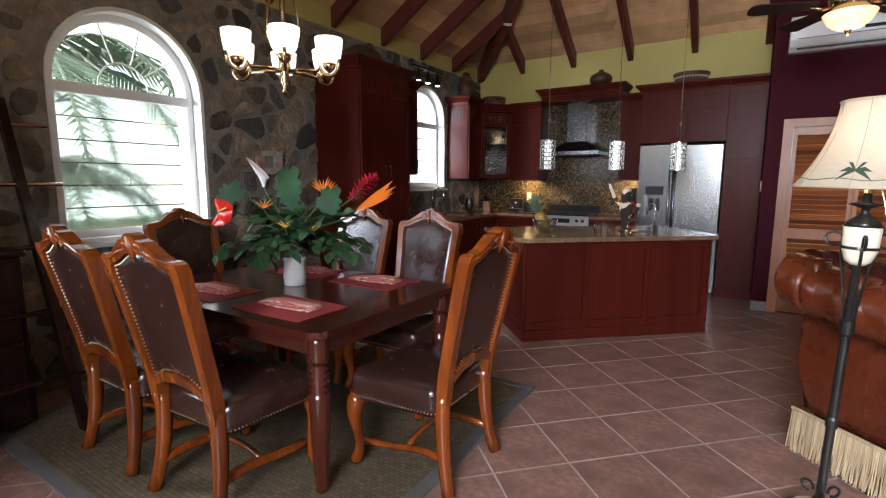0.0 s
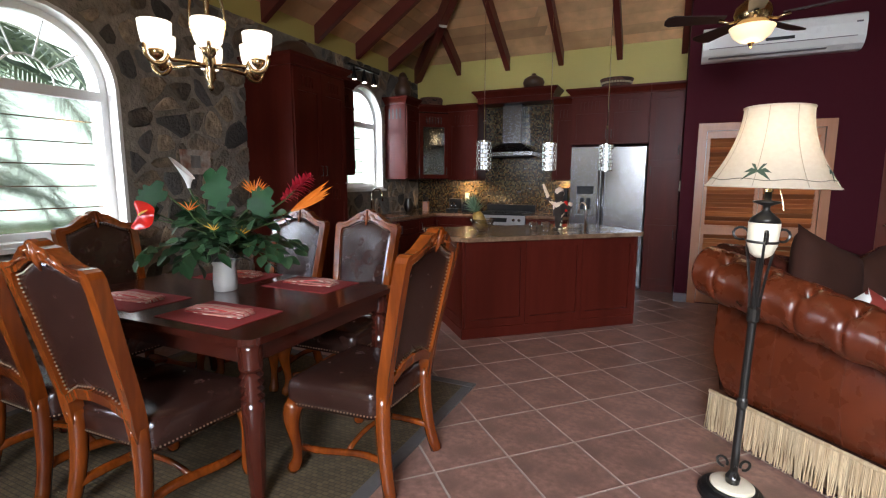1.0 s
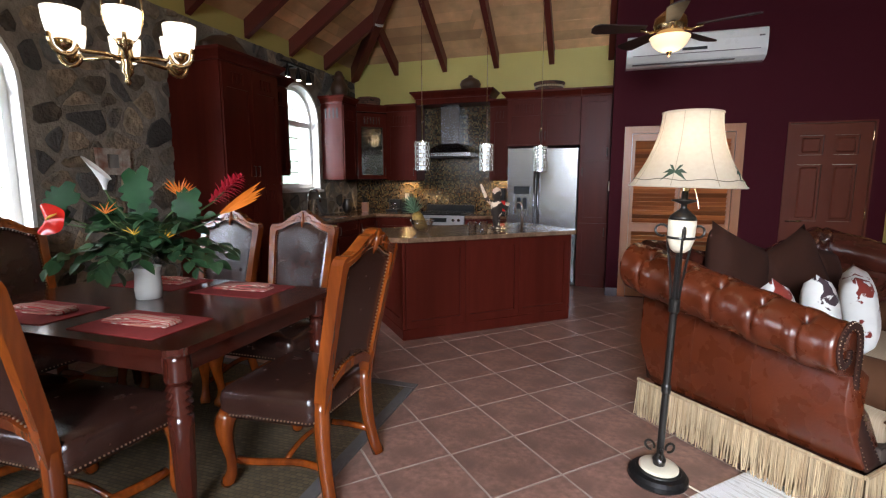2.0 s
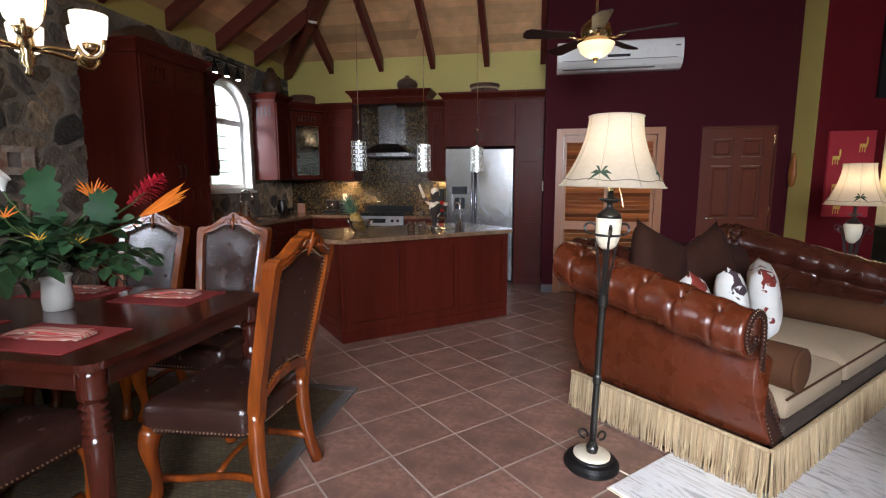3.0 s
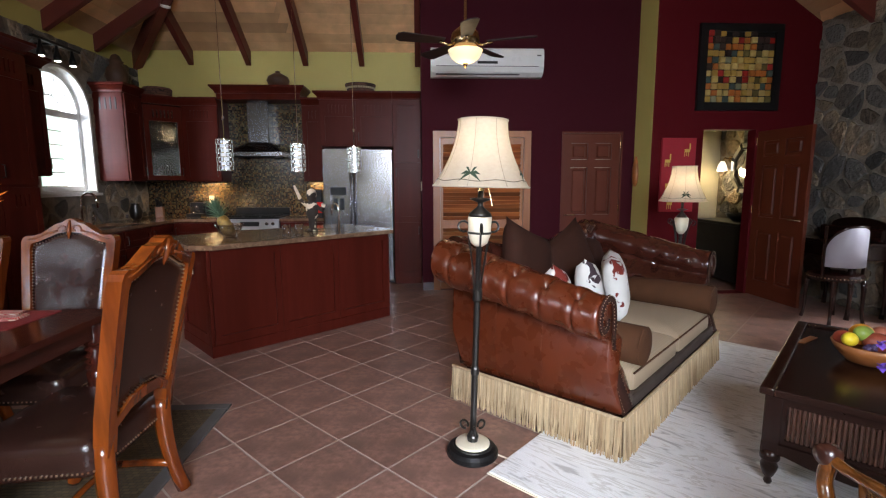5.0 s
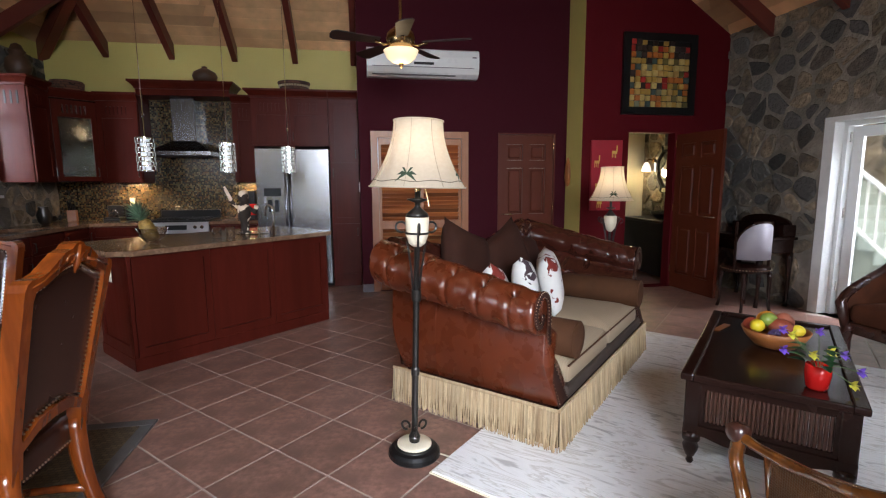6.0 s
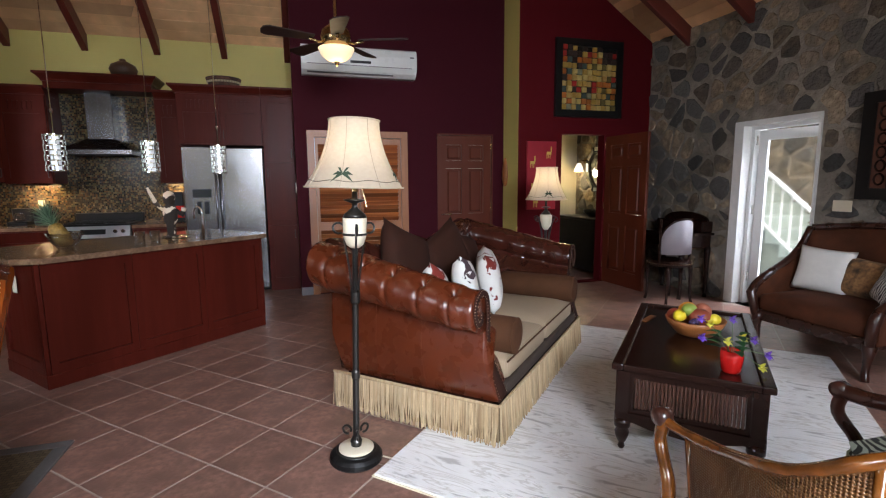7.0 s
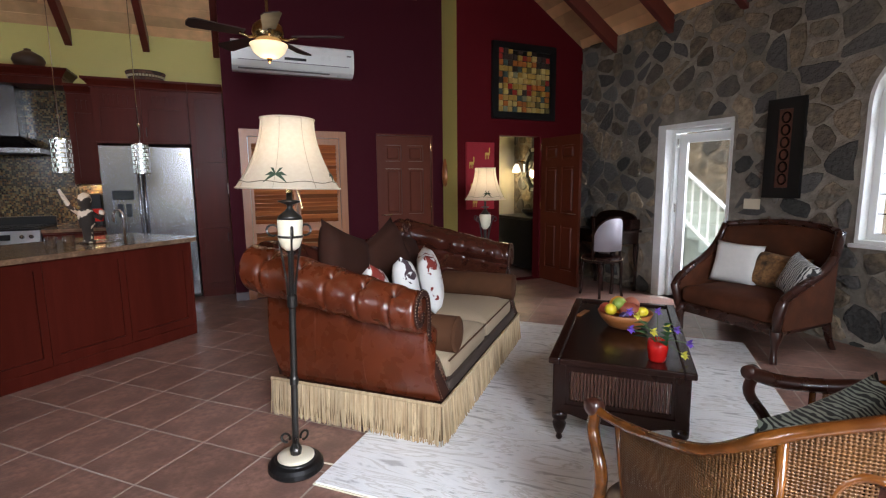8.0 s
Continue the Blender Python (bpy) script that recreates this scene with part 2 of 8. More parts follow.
structure(mesh_ob("wall_return", box(2.757, 2.9, YB + 0.003, YP - 0.001, 0, 4.9), M["yellow"]), "narrow yellow painted wall return", "wall")
structure(mesh_ob("wall_red", add_slab(bmesh.new(), [(2.761, 0), (XR, 0), (XR, 3.3), (2.761, 4.7)], [rect(BATH[0], BATH[1], 0.01, BATH[2])], back(YB - 0.002), 0.14), M["red"]), "wine red painted wall with bathroom doorway", "wall")
# unseen rear wall; its tall opening is made up for the fill lamp
structure(mesh_ob("wall_south", add_slab(bmesh.new(), [(XL, 0), (XR, 0), (XR, 3.3), (XMID, RIDGE + 0.1), (XL, 3.3)], [[(-0.85, 0.01), (1.45, 0.01), (1.45, 4.05), (-0.85, 4.05)]], lambda u, v, w: (u, YBACK - w, v), 0.2), M["yellow"]), "unseen yellow rear wall, its tall opening added for the fill lamp", "wall")

# hipped plank ceiling
def roof_z(x, y):
    return EAVE + PITCH * min(x - XL, XR - x, YK - y)


def ceiling():
    """Planks lapped up the three slopes, each its own strip with a shadow gap."""
    bm = bmesh.new()
    run, step, prnd = (XR - XL) / 2, 0.13, random.Random(9)
    n = int(run / step) + 1
    for i in range(n):
        a, b = i * step, min(run, (i + 1) * step - 0.006)
        if b <= a:
            continue
        za, zb = EAVE + PITCH * a, EAVE + PITCH * b
        a0 = a - (0.25 if i == 0 else 0)
        za0 = EAVE + PITCH * a0
        quads = [((XL + a0, YBACK - 0.1), (XL + a0, YK - a0), (XL + b, YK - b), (XL + b, YBACK - 0.1)),
                 ((XR - a0, YK - a0), (XR - a0, YBACK - 0.1), (XR - b, YBACK - 0.1), (XR - b, YK - b)),
                 ((XL + a0, YK - a0), (XR - a0, YK - a0), (XR - b, YK - b), (XL + b, YK - b))]
        for q in quads:
            p0, p1, p2, p3 = (Vector((*xy, z)) for xy, z in zip(q, (za0, za0, zb, zb)))
            le, t = (p1 - p0).length, prnd.uniform(-0.6, 0.0)
            while t < le:
                e = t + prnd.uniform(1.4, 2.6)
                f0, f1 = max(0, t / le), min(1, (e - 0.003) / le)
                lo = [bm.verts.new(v) for v in (p0.lerp(p1, f0), p0.lerp(p1, f1), p3.lerp(p2, f1), p3.lerp(p2, f0))]
                hi = [bm.verts.new((v.co.x, v.co.y, v.co.z + 0.03)) for v in lo]
                bm.faces.new(lo)
                bm.faces.new(hi[::-1])
                for k in range(4):
                    bm.faces.new([lo[k], lo[(k + 1) % 4], hi[(k + 1) % 4], hi[k]])
                t = e
    return bm


structure(mesh_ob("ceiling", ceiling(), M["plank"]), "pale varnished plank ceiling on hipped slopes", "ceiling")
bm = bmesh.new()
t0 = 0.06
rz = RIDGE + t0
vs = [bm.verts.new(p) for p in ((XL - 0.5, YBACK - 0.4, EAVE - 0.325 + t0), (XL - 0.5, YK + 0.5, EAVE - 0.325 + t0), (XR + 0.5, YK + 0.5, EAVE - 0.325 + t0), (XR + 0.5, YBACK - 0.4, EAVE - 0.325 + t0), (XMID, YBACK - 0.4, rz), (XMID, YK - (XR - XL) / 2, rz))]
for f in ((0, 4, 5, 1), (1, 5, 2), (2, 5, 4, 3)):
    bm.faces.new([vs[i] for i in f])
structure(mesh_ob("roof_deck", bm, M["beam"]), "roof deck above the planks", "roof")


def rafter(p, q, w=0.075, d=0.2):
    """A beam hung under the ceiling from its plumb-cut foot p to its head q, both on the ceiling line."""
    p, q = Vector(p), Vector(q)
    side = (q - p).cross(Vector((0, 0, 1))).normalized() * w / 2
    bm = bmesh.new()
    down = Vector((0, 0, -d))
    foot, head = p, q
    ring = [[foot + s * side + down * k for s, k in ((-1, 0), (1, 0), (1, 1), (-1, 1))], [head + s * side + down * k for s, k in ((-1, 0), (1, 0), (1, 1), (-1, 1))]]
    a, b = [[bm.verts.new(c) for c in r] for r in ring]
    for k in range(4):
        bm.faces.new([a[k], a[(k + 1) % 4], b[(k + 1) % 4], b[k]])
    bm.faces.new(a[::-1])
    bm.faces.new(b)
    bmesh.ops.bevel(bm, geom=list(bm.edges), offset=0.006, segments=1, affect="EDGES")
    return tagged(mesh_ob("rafter", bm, M["beam"]), "dark red painted rafter under the planks", "rafter", "ceiling rafters", "structure")


RUN = (XR - XL) / 2
for i in range(9):
    x = -3.12 + 0.785 * i
    r_ = min(x - XL, XR - x)
    if r_ > 0.3:
        rafter((x, YK, EAVE), (x, YK - r_, EAVE + PITCH * r_))
for i in range(11):
    y = 6.51 - 0.82 * i
    r_ = min(RUN, YK - y)
    rafter((XL - 0.05, y, EAVE - 0.03), (XL + r_, y, EAVE + PITCH * r_))
for i in range(9):
    y = 5.15 - 0.85 * i
    r_ = min(RUN, YK - y)
    rafter((XR + 0.03, y, EAVE - 0.02), (XR - r_, y, EAVE + PITCH * r_))
rafter((XL, YK, EAVE - 0.02), (XMID, YK - RUN, RIDGE - 0.02), 0.11, 0.24)
rafter((XR, YK, EAVE - 0.02), (XMID, YK - RUN, RIDGE - 0.02), 0.11, 0.24)

# more materials
def glass_mat():
    m = mat("clear_glass", (0.95, 0.97, 0.97), 0.02, var=0.0, trans=1.0)
    return m


def glow(name, color, strength):
    m = bpy.data.materials.new(name)
    m.use_nodes = True
    b = m.node_tree.nodes["Principled BSDF"]
    b.inputs["Base Color"].default_value = (*color, 1)
    b.inputs["Emission Color"].default_value = (*color, 1)
    b.inputs["Emission Strength"].default_value = strength
    return m


M["glass"] = glass_mat()
M["thinglass"] = bpy.data.materials.new("thin_clear_glass")
M["thinglass"].use_nodes = True
_nt = M["thinglass"].node_tree
_tr, _gl, _mx, _fr = (_nt.nodes.new(k) for k in ("ShaderNodeBsdfTransparent", "ShaderNodeBsdfGlossy", "ShaderNodeMixShader", "ShaderNodeLayerWeight"))
_gl.inputs["Roughness"].default_value = 0.03
_tr.inputs[0].default_value = (0.985, 0.99, 0.99, 1)
_fr.inputs[0].default_value = 0.45
_nt.links.new(_fr.outputs["Facing"], _mx.inputs[0])
_nt.links.new(_tr.outputs[0], _mx.inputs[1])
_nt.links.new(_gl.outputs[0], _mx.inputs[2])
_nt.links.new(_mx.outputs[0], _nt.nodes["Material Output"].inputs[0])
M["plaster"] = mat("white_plaster", (0.78, 0.77, 0.74), 0.85, var=0.08, scale=12, bump=0.6, bscale=30)
M["doorwood"] = mat("red_brown_door_wood", (0.105, 0.021, 0.009), 0.42, var=0.08, scale=5, stretch=(5, 5, 0.5), spec=0.3, second=(0.094, 0.0185, 0.008))
M["cedar"] = mat("cedar_louvre", (0.38, 0.125, 0.038), 0.4, var=0.3, scale=5, stretch=(0.5, 8, 8), second=(0.20, 0.05, 0.016), each=0.5, spec=0.3)
M["cedarframe"] = mat("cedar_frame", (0.33, 0.125, 0.048), 0.4, var=0.15, scale=7, stretch=(5, 5, 0.5))
M["chrome"] = mat("polished_nickel", (0.75, 0.73, 0.70), 0.12, 1.0, var=0.02)
M["brass"] = mat("antique_brass", (0.48, 0.34, 0.18), 0.22, 1.0, var=0.08)
M["iron"] = mat("black_iron", (0.05, 0.047, 0.043), 0.32, 0.8, var=0.2, bump=0.1)
M["black"] = mat("black_lacquer", (0.008, 0.0075, 0.0075), 0.4, var=0.1, spec=0.3)
M["ivory"] = mat("ivory_ceramic", (0.72, 0.64, 0.48), 0.35, var=0.06, scale=12)
M["ceramic"] = mat("white_ceramic", (0.58, 0.56, 0.51), 0.2, var=0.03)


def soften(bm, off, seg=1, sharp=0.5):
    es = [e for e in bm.edges if len(e.link_faces) == 2 and e.calc_face_angle(0) > sharp]
    if es:
        bmesh.ops.bevel(bm, geom=es, offset=off, segments=seg, affect="EDGES", clamp_overlap=True)
    return bm


def place(ob, m):
    ob.matrix_world = m
    return ob


def arched_window(name, to3, u0, u1, v0, v1, rise, rays_, blades):
    """White window with a fanlight over a transom and glass louvre blades below."""
    win = tagged(new(name), "white framed arched window with fanlight and glass louvres", "window", kind="structure")
    spring = v1 - rise - 0.04
    t = 0.05
    sh = lambda w0: (lambda u, v, w: to3(u, v, w + w0))
    part("reveal", add_slab(bmesh.new(), arch(u0 + 0.002, u1 - 0.002, v0 + 0.002, v1 - 0.002, rise), [arch(u0 + 0.03, u1 - 0.03, v0 + 0.03, v1 - 0.03, rise - 0.03)], sh(-0.012), 0.34), M["plaster"], win, "rough white plaster edge")
    part("window_frame", soften(add_slab(bmesh.new(), arch(u0 + 0.03, u1 - 0.03, v0 + 0.03, v1 - 0.03, rise - 0.03), [arch(u0 + t + 0.03, u1 - t - 0.03, v0 + t + 0.03, spring, 0.0, 2)[:2] + [(u1 - t - 0.03, spring - 0.03), (u0 + t + 0.03, spring - 0.03)], [(u0 + t + 0.03, spring + 0.04)] + [(u1 - t - 0.03, spring + 0.04)] + [((u0 + u1) / 2 + ((u1 - u0) / 2 - t - 0.03) * math.cos(math.pi * i / 16), spring + 0.04 + (rise - t - 0.03) * math.sin(math.pi * i / 16)) for i in range(1, 16)]], sh(0.10), 0.06), 0.006), M["white"], win)
    c, a = (u0 + u1) / 2, (u1 - u0) / 2 - t - 0.03
    for i in range(1, rays_):
        ang = math.pi * i / rays_
        r0, r1 = a * 0.36, 0.99
        p = [to3(c + k * a * math.cos(ang), spring + 0.04 + k * (rise - t - 0.03) * math.sin(ang), 0.13) for k in (0.38, r1)]
        part("muntin", tube(p, 0.007, 6), M["white"], win)
    part("muntin", tube([to3(c + 0.38 * a * math.cos(math.pi * i / 10), spring + 0.04 + 0.38 * (rise - t) * math.sin(math.pi * i / 10), 0.13) for i in range(11)], 0.007, 6), M["white"], win)
    h = (spring - 0.03 - (v0 + t + 0.03)) / blades
    for i in range(blades):
        z0 = v0 + t + 0.03 + i * h
        bm = bmesh.new()
        add_slab(bm, rect(u0 + t + 0.03, u1 - t - 0.03, z0 + 0.004, z0 + h + 0.006), [], lambda u, v, w: to3(u, v, 0.125 + (v - z0) * 0.12 + w), 0.005)
        pane = part("pane", bm, M["glass"], win)
        pane.visible_shadow = False
        part("louvre_rail", add_slab(bmesh.new(), rect(u0 + t + 0.03, u1 - t - 0.03, z0 - 0.004, z0 + 0.004), [], sh(0.118), 0.012), M["chrome"], win)
    part("window_sill", soften(add_slab(bmesh.new(), rect(u0 - 0.02, u1 + 0.02, v0 - 0.03, v0 + 0.0), [], sh(-0.05), 0.36), 0.006), M["plaster"], win)
    return win


arched_window("window_1", left, 1.45, 2.50, 0.95, 2.56, 0.53, 5, 6)
arched_window("window_4", left, -0.70, 0.40, 1.05, 2.62, 0.53, 5, 6)
arched_window("window_2", left, 5.30, 6.20, 1.27, 2.65, 0.47, 5, 5)
arched_window("window_3", right_, 1.45, 2.36, 0.85, 2.42, 0.46, 5, 6)


def six_panel(name, w, h, m, label, side=1):
    """A six-panel door, hinged on its local z axis, leaf along +x, face towards -y."""
    d = thing(name, m, label, "door")
    d["kind"] = "structure"
    st, mid = 0.105, 0.09
    cols = [(st, w / 2 - mid / 2), (w / 2 + mid / 2, w - st)]
    rows = [(0.2, 0.80), (0.96, 1.56), (1.66, h - 0.12)]
    holes = [rect(a, b, c, e) for a, b in cols for c, e in rows]
    part("door_leaf", soften(add_slab(bmesh.new(), rect(0, w, 0.01, h), holes, lambda u, v, q: (u, q, v), 0.04), 0.004), M["doorwood"], d)
    for a, b in cols:
        for c, e in rows:
            bm = box(a + 0.002, b - 0.002, 0.018, 0.025, c + 0.002, e - 0.002)
            add_box(bm, a + 0.026, b - 0.026, 0.003, 0.037, c + 0.026, e - 0.026, 0.015)
            part("panel", bm, M["doorwood"], d)
    x = w - 0.06 if side > 0 else 0.06
    part("handle", tube([(x, 0.0, 0.96), (x, -0.05, 0.96), (x - side * 0.02, -0.055, 0.96), (x - side * 0.11, -0.05, 0.962)], 0.009, 8, lathe([(0.026, 0), (0.026, 0.012)], 14, None, (x, -0.004, 0.95))), M["chrome"], d, "polished lever handle", smooth=True)
    for z in (0.2, 1.0, 1.8):
        xx = -0.004 if side > 0 else w + 0.004
        part("hinge", lathe([(0.008, 0), (0.008, 0.09)], 8, None, (xx, -0.004, z)), M["brass"], d)
    return d


six_panel("door_1", 0.74, 1.985, pose(SIXP[0] + 0.015, YP + 0.03, 0), "closed red-brown six-panel wooden door in the purple wall", -1)
part("door_frame", soften(add_slab(bmesh.new(), [(SIXP[0] - 0.005, 0), (SIXP[0] + 0.012, 0), (SIXP[0] + 0.012, 1.988), (SIXP[1] - 0.012, 1.988), (SIXP[1] - 0.012, 0), (SIXP[1] + 0.005, 0), (SIXP[1] + 0.005, 2.005), (SIXP[0] - 0.005, 2.005)], [], back(YP - 0.005), 0.1), 0.003), M["doorwood"], bpy.data.objects["door_1"]).matrix_parent_inverse = bpy.data.objects["door_1"].matrix_world.inverted()
six_panel("door_2", 0.76, 1.96, pose(4.05, 5.80, 0, 0, 0, -87), "open red-brown six-panel door to the bathroom", 1)

# louvred double door
ld = thing("door_3", pose(0, 0, 0), "closed cedar louvred double door with pale frame", "door")
ld["kind"] = "structure"
part("door_frame", soften(add_slab(bmesh.new(), [(LOUV[0] - 0.01, 0), (LOUV[0] + 0.075, 0), (LOUV[0] + 0.075, 1.93), (LOUV[1] - 0.075, 1.93), (LOUV[1] - 0.075, 0), (LOUV[1] + 0.01, 0), (LOUV[1] + 0.01, 2.01), (LOUV[0] - 0.01, 2.01)], [], back(YP - 0.012), 0.12), 0.004), M["cedarframe"], ld)
mid = (LOUV[0] + LOUV[1]) / 2
for a, b in ((LOUV[0] + 0.08, mid - 0.003), (mid + 0.003, LOUV[1] - 0.08)):
    fields = [(0.15, 0.80), (0.90, 1.85)]
    part("door_leaf", soften(add_slab(bmesh.new(), rect(a, b, 0.012, 1.925), [rect(a + 0.035, b - 0.035, c, e) for c, e in fields], back(YP + 0.012), 0.035), 0.003), M["cedarframe"], ld)
    for c, e in fields:
        n = int((e - c) / 0.05)
        for i in range(n):
            z = c + (i + 0.5) * (e - c) / n
            bm = box(a + 0.033, b - 0.033, -0.004, 0.004, -0.032, 0.032, 0.002)
            bmesh.ops.rotate(bm, verts=bm.verts, matrix=Matrix.Rotation(radians(38), 3, "X"))
            bmesh.ops.translate(bm, verts=bm.verts, vec=(0, YP + 0.03, z))
            part("slat", bm, M["cedar"], ld)
part("handle", lathe([(0.012, 0), (0.02, 0.02), (0.016, 0.035), (0.004, 0.04)], 12), M["chrome"], ld).matrix_world = pose(mid - 0.05, YP + 0.012, 0.95, 90, 0, 0)

# baseboards, grey tile skirting
M["skirt"] = mat("grey_skirting_tile", (0.14, 0.12, 0.13), 0.4, var=0.15)
for a, b in ((0.058, LOUV[0] - 0.012), (LOUV[1] + 0.012, SIXP[0] - 0.007), (SIXP[1] + 0.007, 2.76)):
    structure(mesh_ob("baseboard", box(a, b, YP - 0.012, YP, 0, 0.1, 0.003), M["skirt"]), "grey tile baseboard", "baseboard")
structure(mesh_ob("baseboard", box(2.765, BATH[0], YB - 0.012, YB, 0, 0.1, 0.003), M["skirt"]), "grey tile baseboard", "baseboard")

# bathroom behind the open door
M["bathwall"] = mat("ochre_plaster", (0.48, 0.42, 0.28), 0.7, var=0.08, scale=4)
structure(mesh_ob("bath_wall", add_slab(bmesh.new(), [(2.95, 0), (4.62, 0), (4.62, 2.6), (2.95, 2.6)], [], back(7.4), 0.1), M["bathwall"]), "ochre plaster bathroom wall", "wall")
structure(mesh_ob("bath_wall", box(2.9, 3.0, 5.95, 7.4, 0, 2.6), M["bathwall"]), "ochre plaster bathroom wall", "wall")
bathr = structure(mesh_ob("bath_wall", box(4.62, 4.72, 5.95, 7.4, 0, 2.6), M["mortar"]), "stone bathroom wall", "wall")
structure(mesh_ob("bath_ceiling", box(2.9, 4.72, 5.95, 7.5, 2.6, 2.65), M["white"]), "white bathroom ceiling", "ceiling")

# glazed garden door, standing open outwards
gd = thing("door_4", pose(0, 0, 0), "white framed glass door standing open to the stairs", "door")
gd["kind"] = "structure"
sh = lambda w0: (lambda u, v, w: right_(u, v, w + w0))
part("reveal", add_slab(bmesh.new(), [(3.472, 0), (3.50, 0), (3.50, 1.95), (4.29, 1.95), (4.29, 0), (4.40, 0), (4.40, 2.0), (3.472, 2.0)], [], sh(-0.014), 0.33), M["plaster"], gd, "rough white plaster edge")
part("door_frame", soften(add_slab(bmesh.new(), [(3.50, 0), (3.54, 0), (3.54, 1.91), (4.25, 1.91), (4.25, 0), (4.29, 0), (4.29, 1.95), (3.50, 1.95)], [], sh(0.10), 0.09), 0.004), M["white"], gd)
leaf = part("door_leaf", soften(add_slab(bmesh.new(), rect(0, 0.70, 0.012, 1.90), [rect(0.09, 0.61, 0.16, 1.80)], lambda u, v, w: (u, w, v), 0.04), 0.004), M["white"], gd)
leaf.matrix_world = pose(XR + 0.16, 4.24, 0, 0, 0, -80)
pn = part("pane", box(0.092, 0.608, 0.016, 0.022, 0.162, 1.798), M["glass"], leaf)
pn.visible_shadow = False
part("handle", tube([(0.65, -0.002, 0.95), (0.65, -0.045, 0.95), (0.56, -0.045, 0.95)], 0.008), M["chrome"], leaf)
for z in (0.25, 1.0, 1.75):
    part("hinge", lathe([(0.012, 0), (0.012, 0.1)], 8, None, (XR + 0.14, 4.255, z)), M["chrome"], gd)

# outside: ground, stairs with rail, stone bank, garden
M["concrete"] = mat("pale_concrete", (0.72, 0.71, 0.66), 0.8, var=0.12, scale=6)
M["bank"] = mat("garden_stone", (0.34, 0.27, 0.20), 0.9, var=0.4, scale=7, second=(0.26, 0.19, 0.14), bump=0.6)
structure(mesh_ob("ground", box(-400, 400, -400, 400, -0.6, -0.3), mat("garden_ground", (0.10, 0.14, 0.05), 0.95, var=0.4, scale=1.5, bump=0.5)), "green garden ground around the house", "ground")
structure(mesh_ob("terrace", box(XR + 0.32, 12, -1, 9, -0.3, -0.02), M["concrete"]), "pale concrete terrace outside the door", "terrace")
M["stairgrey"] = mat("grey_green_stair_paint", (0.27, 0.30, 0.26), 0.8, var=0.2, scale=6)
st = thing("outdoor_stair", pose(0, 0, 0), "grey-green concrete stair with white metal railing", "stair")
for i in range(12):
    part("step", box(6.25, 7.6, 4.55 + 0.22 * i, 4.80 + 0.22 * i, -0.02, 0.17 * (i + 1), 0.008), M["stairgrey"], st)
part("handrail", tube([(6.22, 4.35, 0.80), (6.22, 7.0, 2.85)], 0.028), M["white"], st)
part("handrail", tube([(6.22, 4.35, 0.10), (6.22, 7.0, 2.15)], 0.02), M["white"], st)
for i in range(18):
    y = 4.42 + 0.14 * i
    part("baluster", tube([(6.22, y, 0.12 + (y - 4.35) * 0.774), (6.22, y, 0.80 + (y - 4.35) * 0.774)], 0.013, 6), M["white"], st)
gw = structure(mesh_ob("garden_wall", box(7.7, 8.0, 2.6, 11, -0.02, 4.2), M["bank"]), "brown stone garden wall behind the stair", "wall")
structure(mesh_ob("garden_wall", box(9.6, 9.9, -6, 2.6, -0.02, 1.6), M["bank"]), "brown stone garden wall", "wall")

# hillside beyond the west windows; sunlight and haze are put in as emission
hz = bpy.data.materials.new("glowing_hillside")
hz.use_nodes = True
nt = hz.node_tree
N, L = nt.nodes.new, nt.links.new
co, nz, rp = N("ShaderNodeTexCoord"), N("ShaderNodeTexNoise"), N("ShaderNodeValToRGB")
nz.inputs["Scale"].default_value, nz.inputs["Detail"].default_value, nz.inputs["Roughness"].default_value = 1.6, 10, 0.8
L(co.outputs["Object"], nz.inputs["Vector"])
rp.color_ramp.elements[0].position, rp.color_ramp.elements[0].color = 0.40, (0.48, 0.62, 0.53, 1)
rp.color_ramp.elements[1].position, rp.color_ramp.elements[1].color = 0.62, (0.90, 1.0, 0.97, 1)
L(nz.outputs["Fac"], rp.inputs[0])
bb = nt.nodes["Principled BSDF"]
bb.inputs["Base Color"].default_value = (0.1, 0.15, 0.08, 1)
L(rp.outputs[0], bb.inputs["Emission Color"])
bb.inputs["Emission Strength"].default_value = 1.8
structure(mesh_ob("backdrop", box(-24.2, -24, -8, 40, -0.3, 7), hz), "hazy green hillside backdrop that glows by itself", "backdrop")
hs = glow("white_sky", (0.95, 0.98, 1.0), 1.6)
structure(mesh_ob("backdrop", box(-30.2, -30, -20, 60, -0.3, 30), hs), "bright white sky", "backdrop")

M["palm"] = mat("palm_leaf", (0.17, 0.23, 0.16), 0.5, var=0.3)
M["palmtrunk"] = mat("palm_trunk", (0.30, 0.30, 0.2), 0.8, var=0.2)


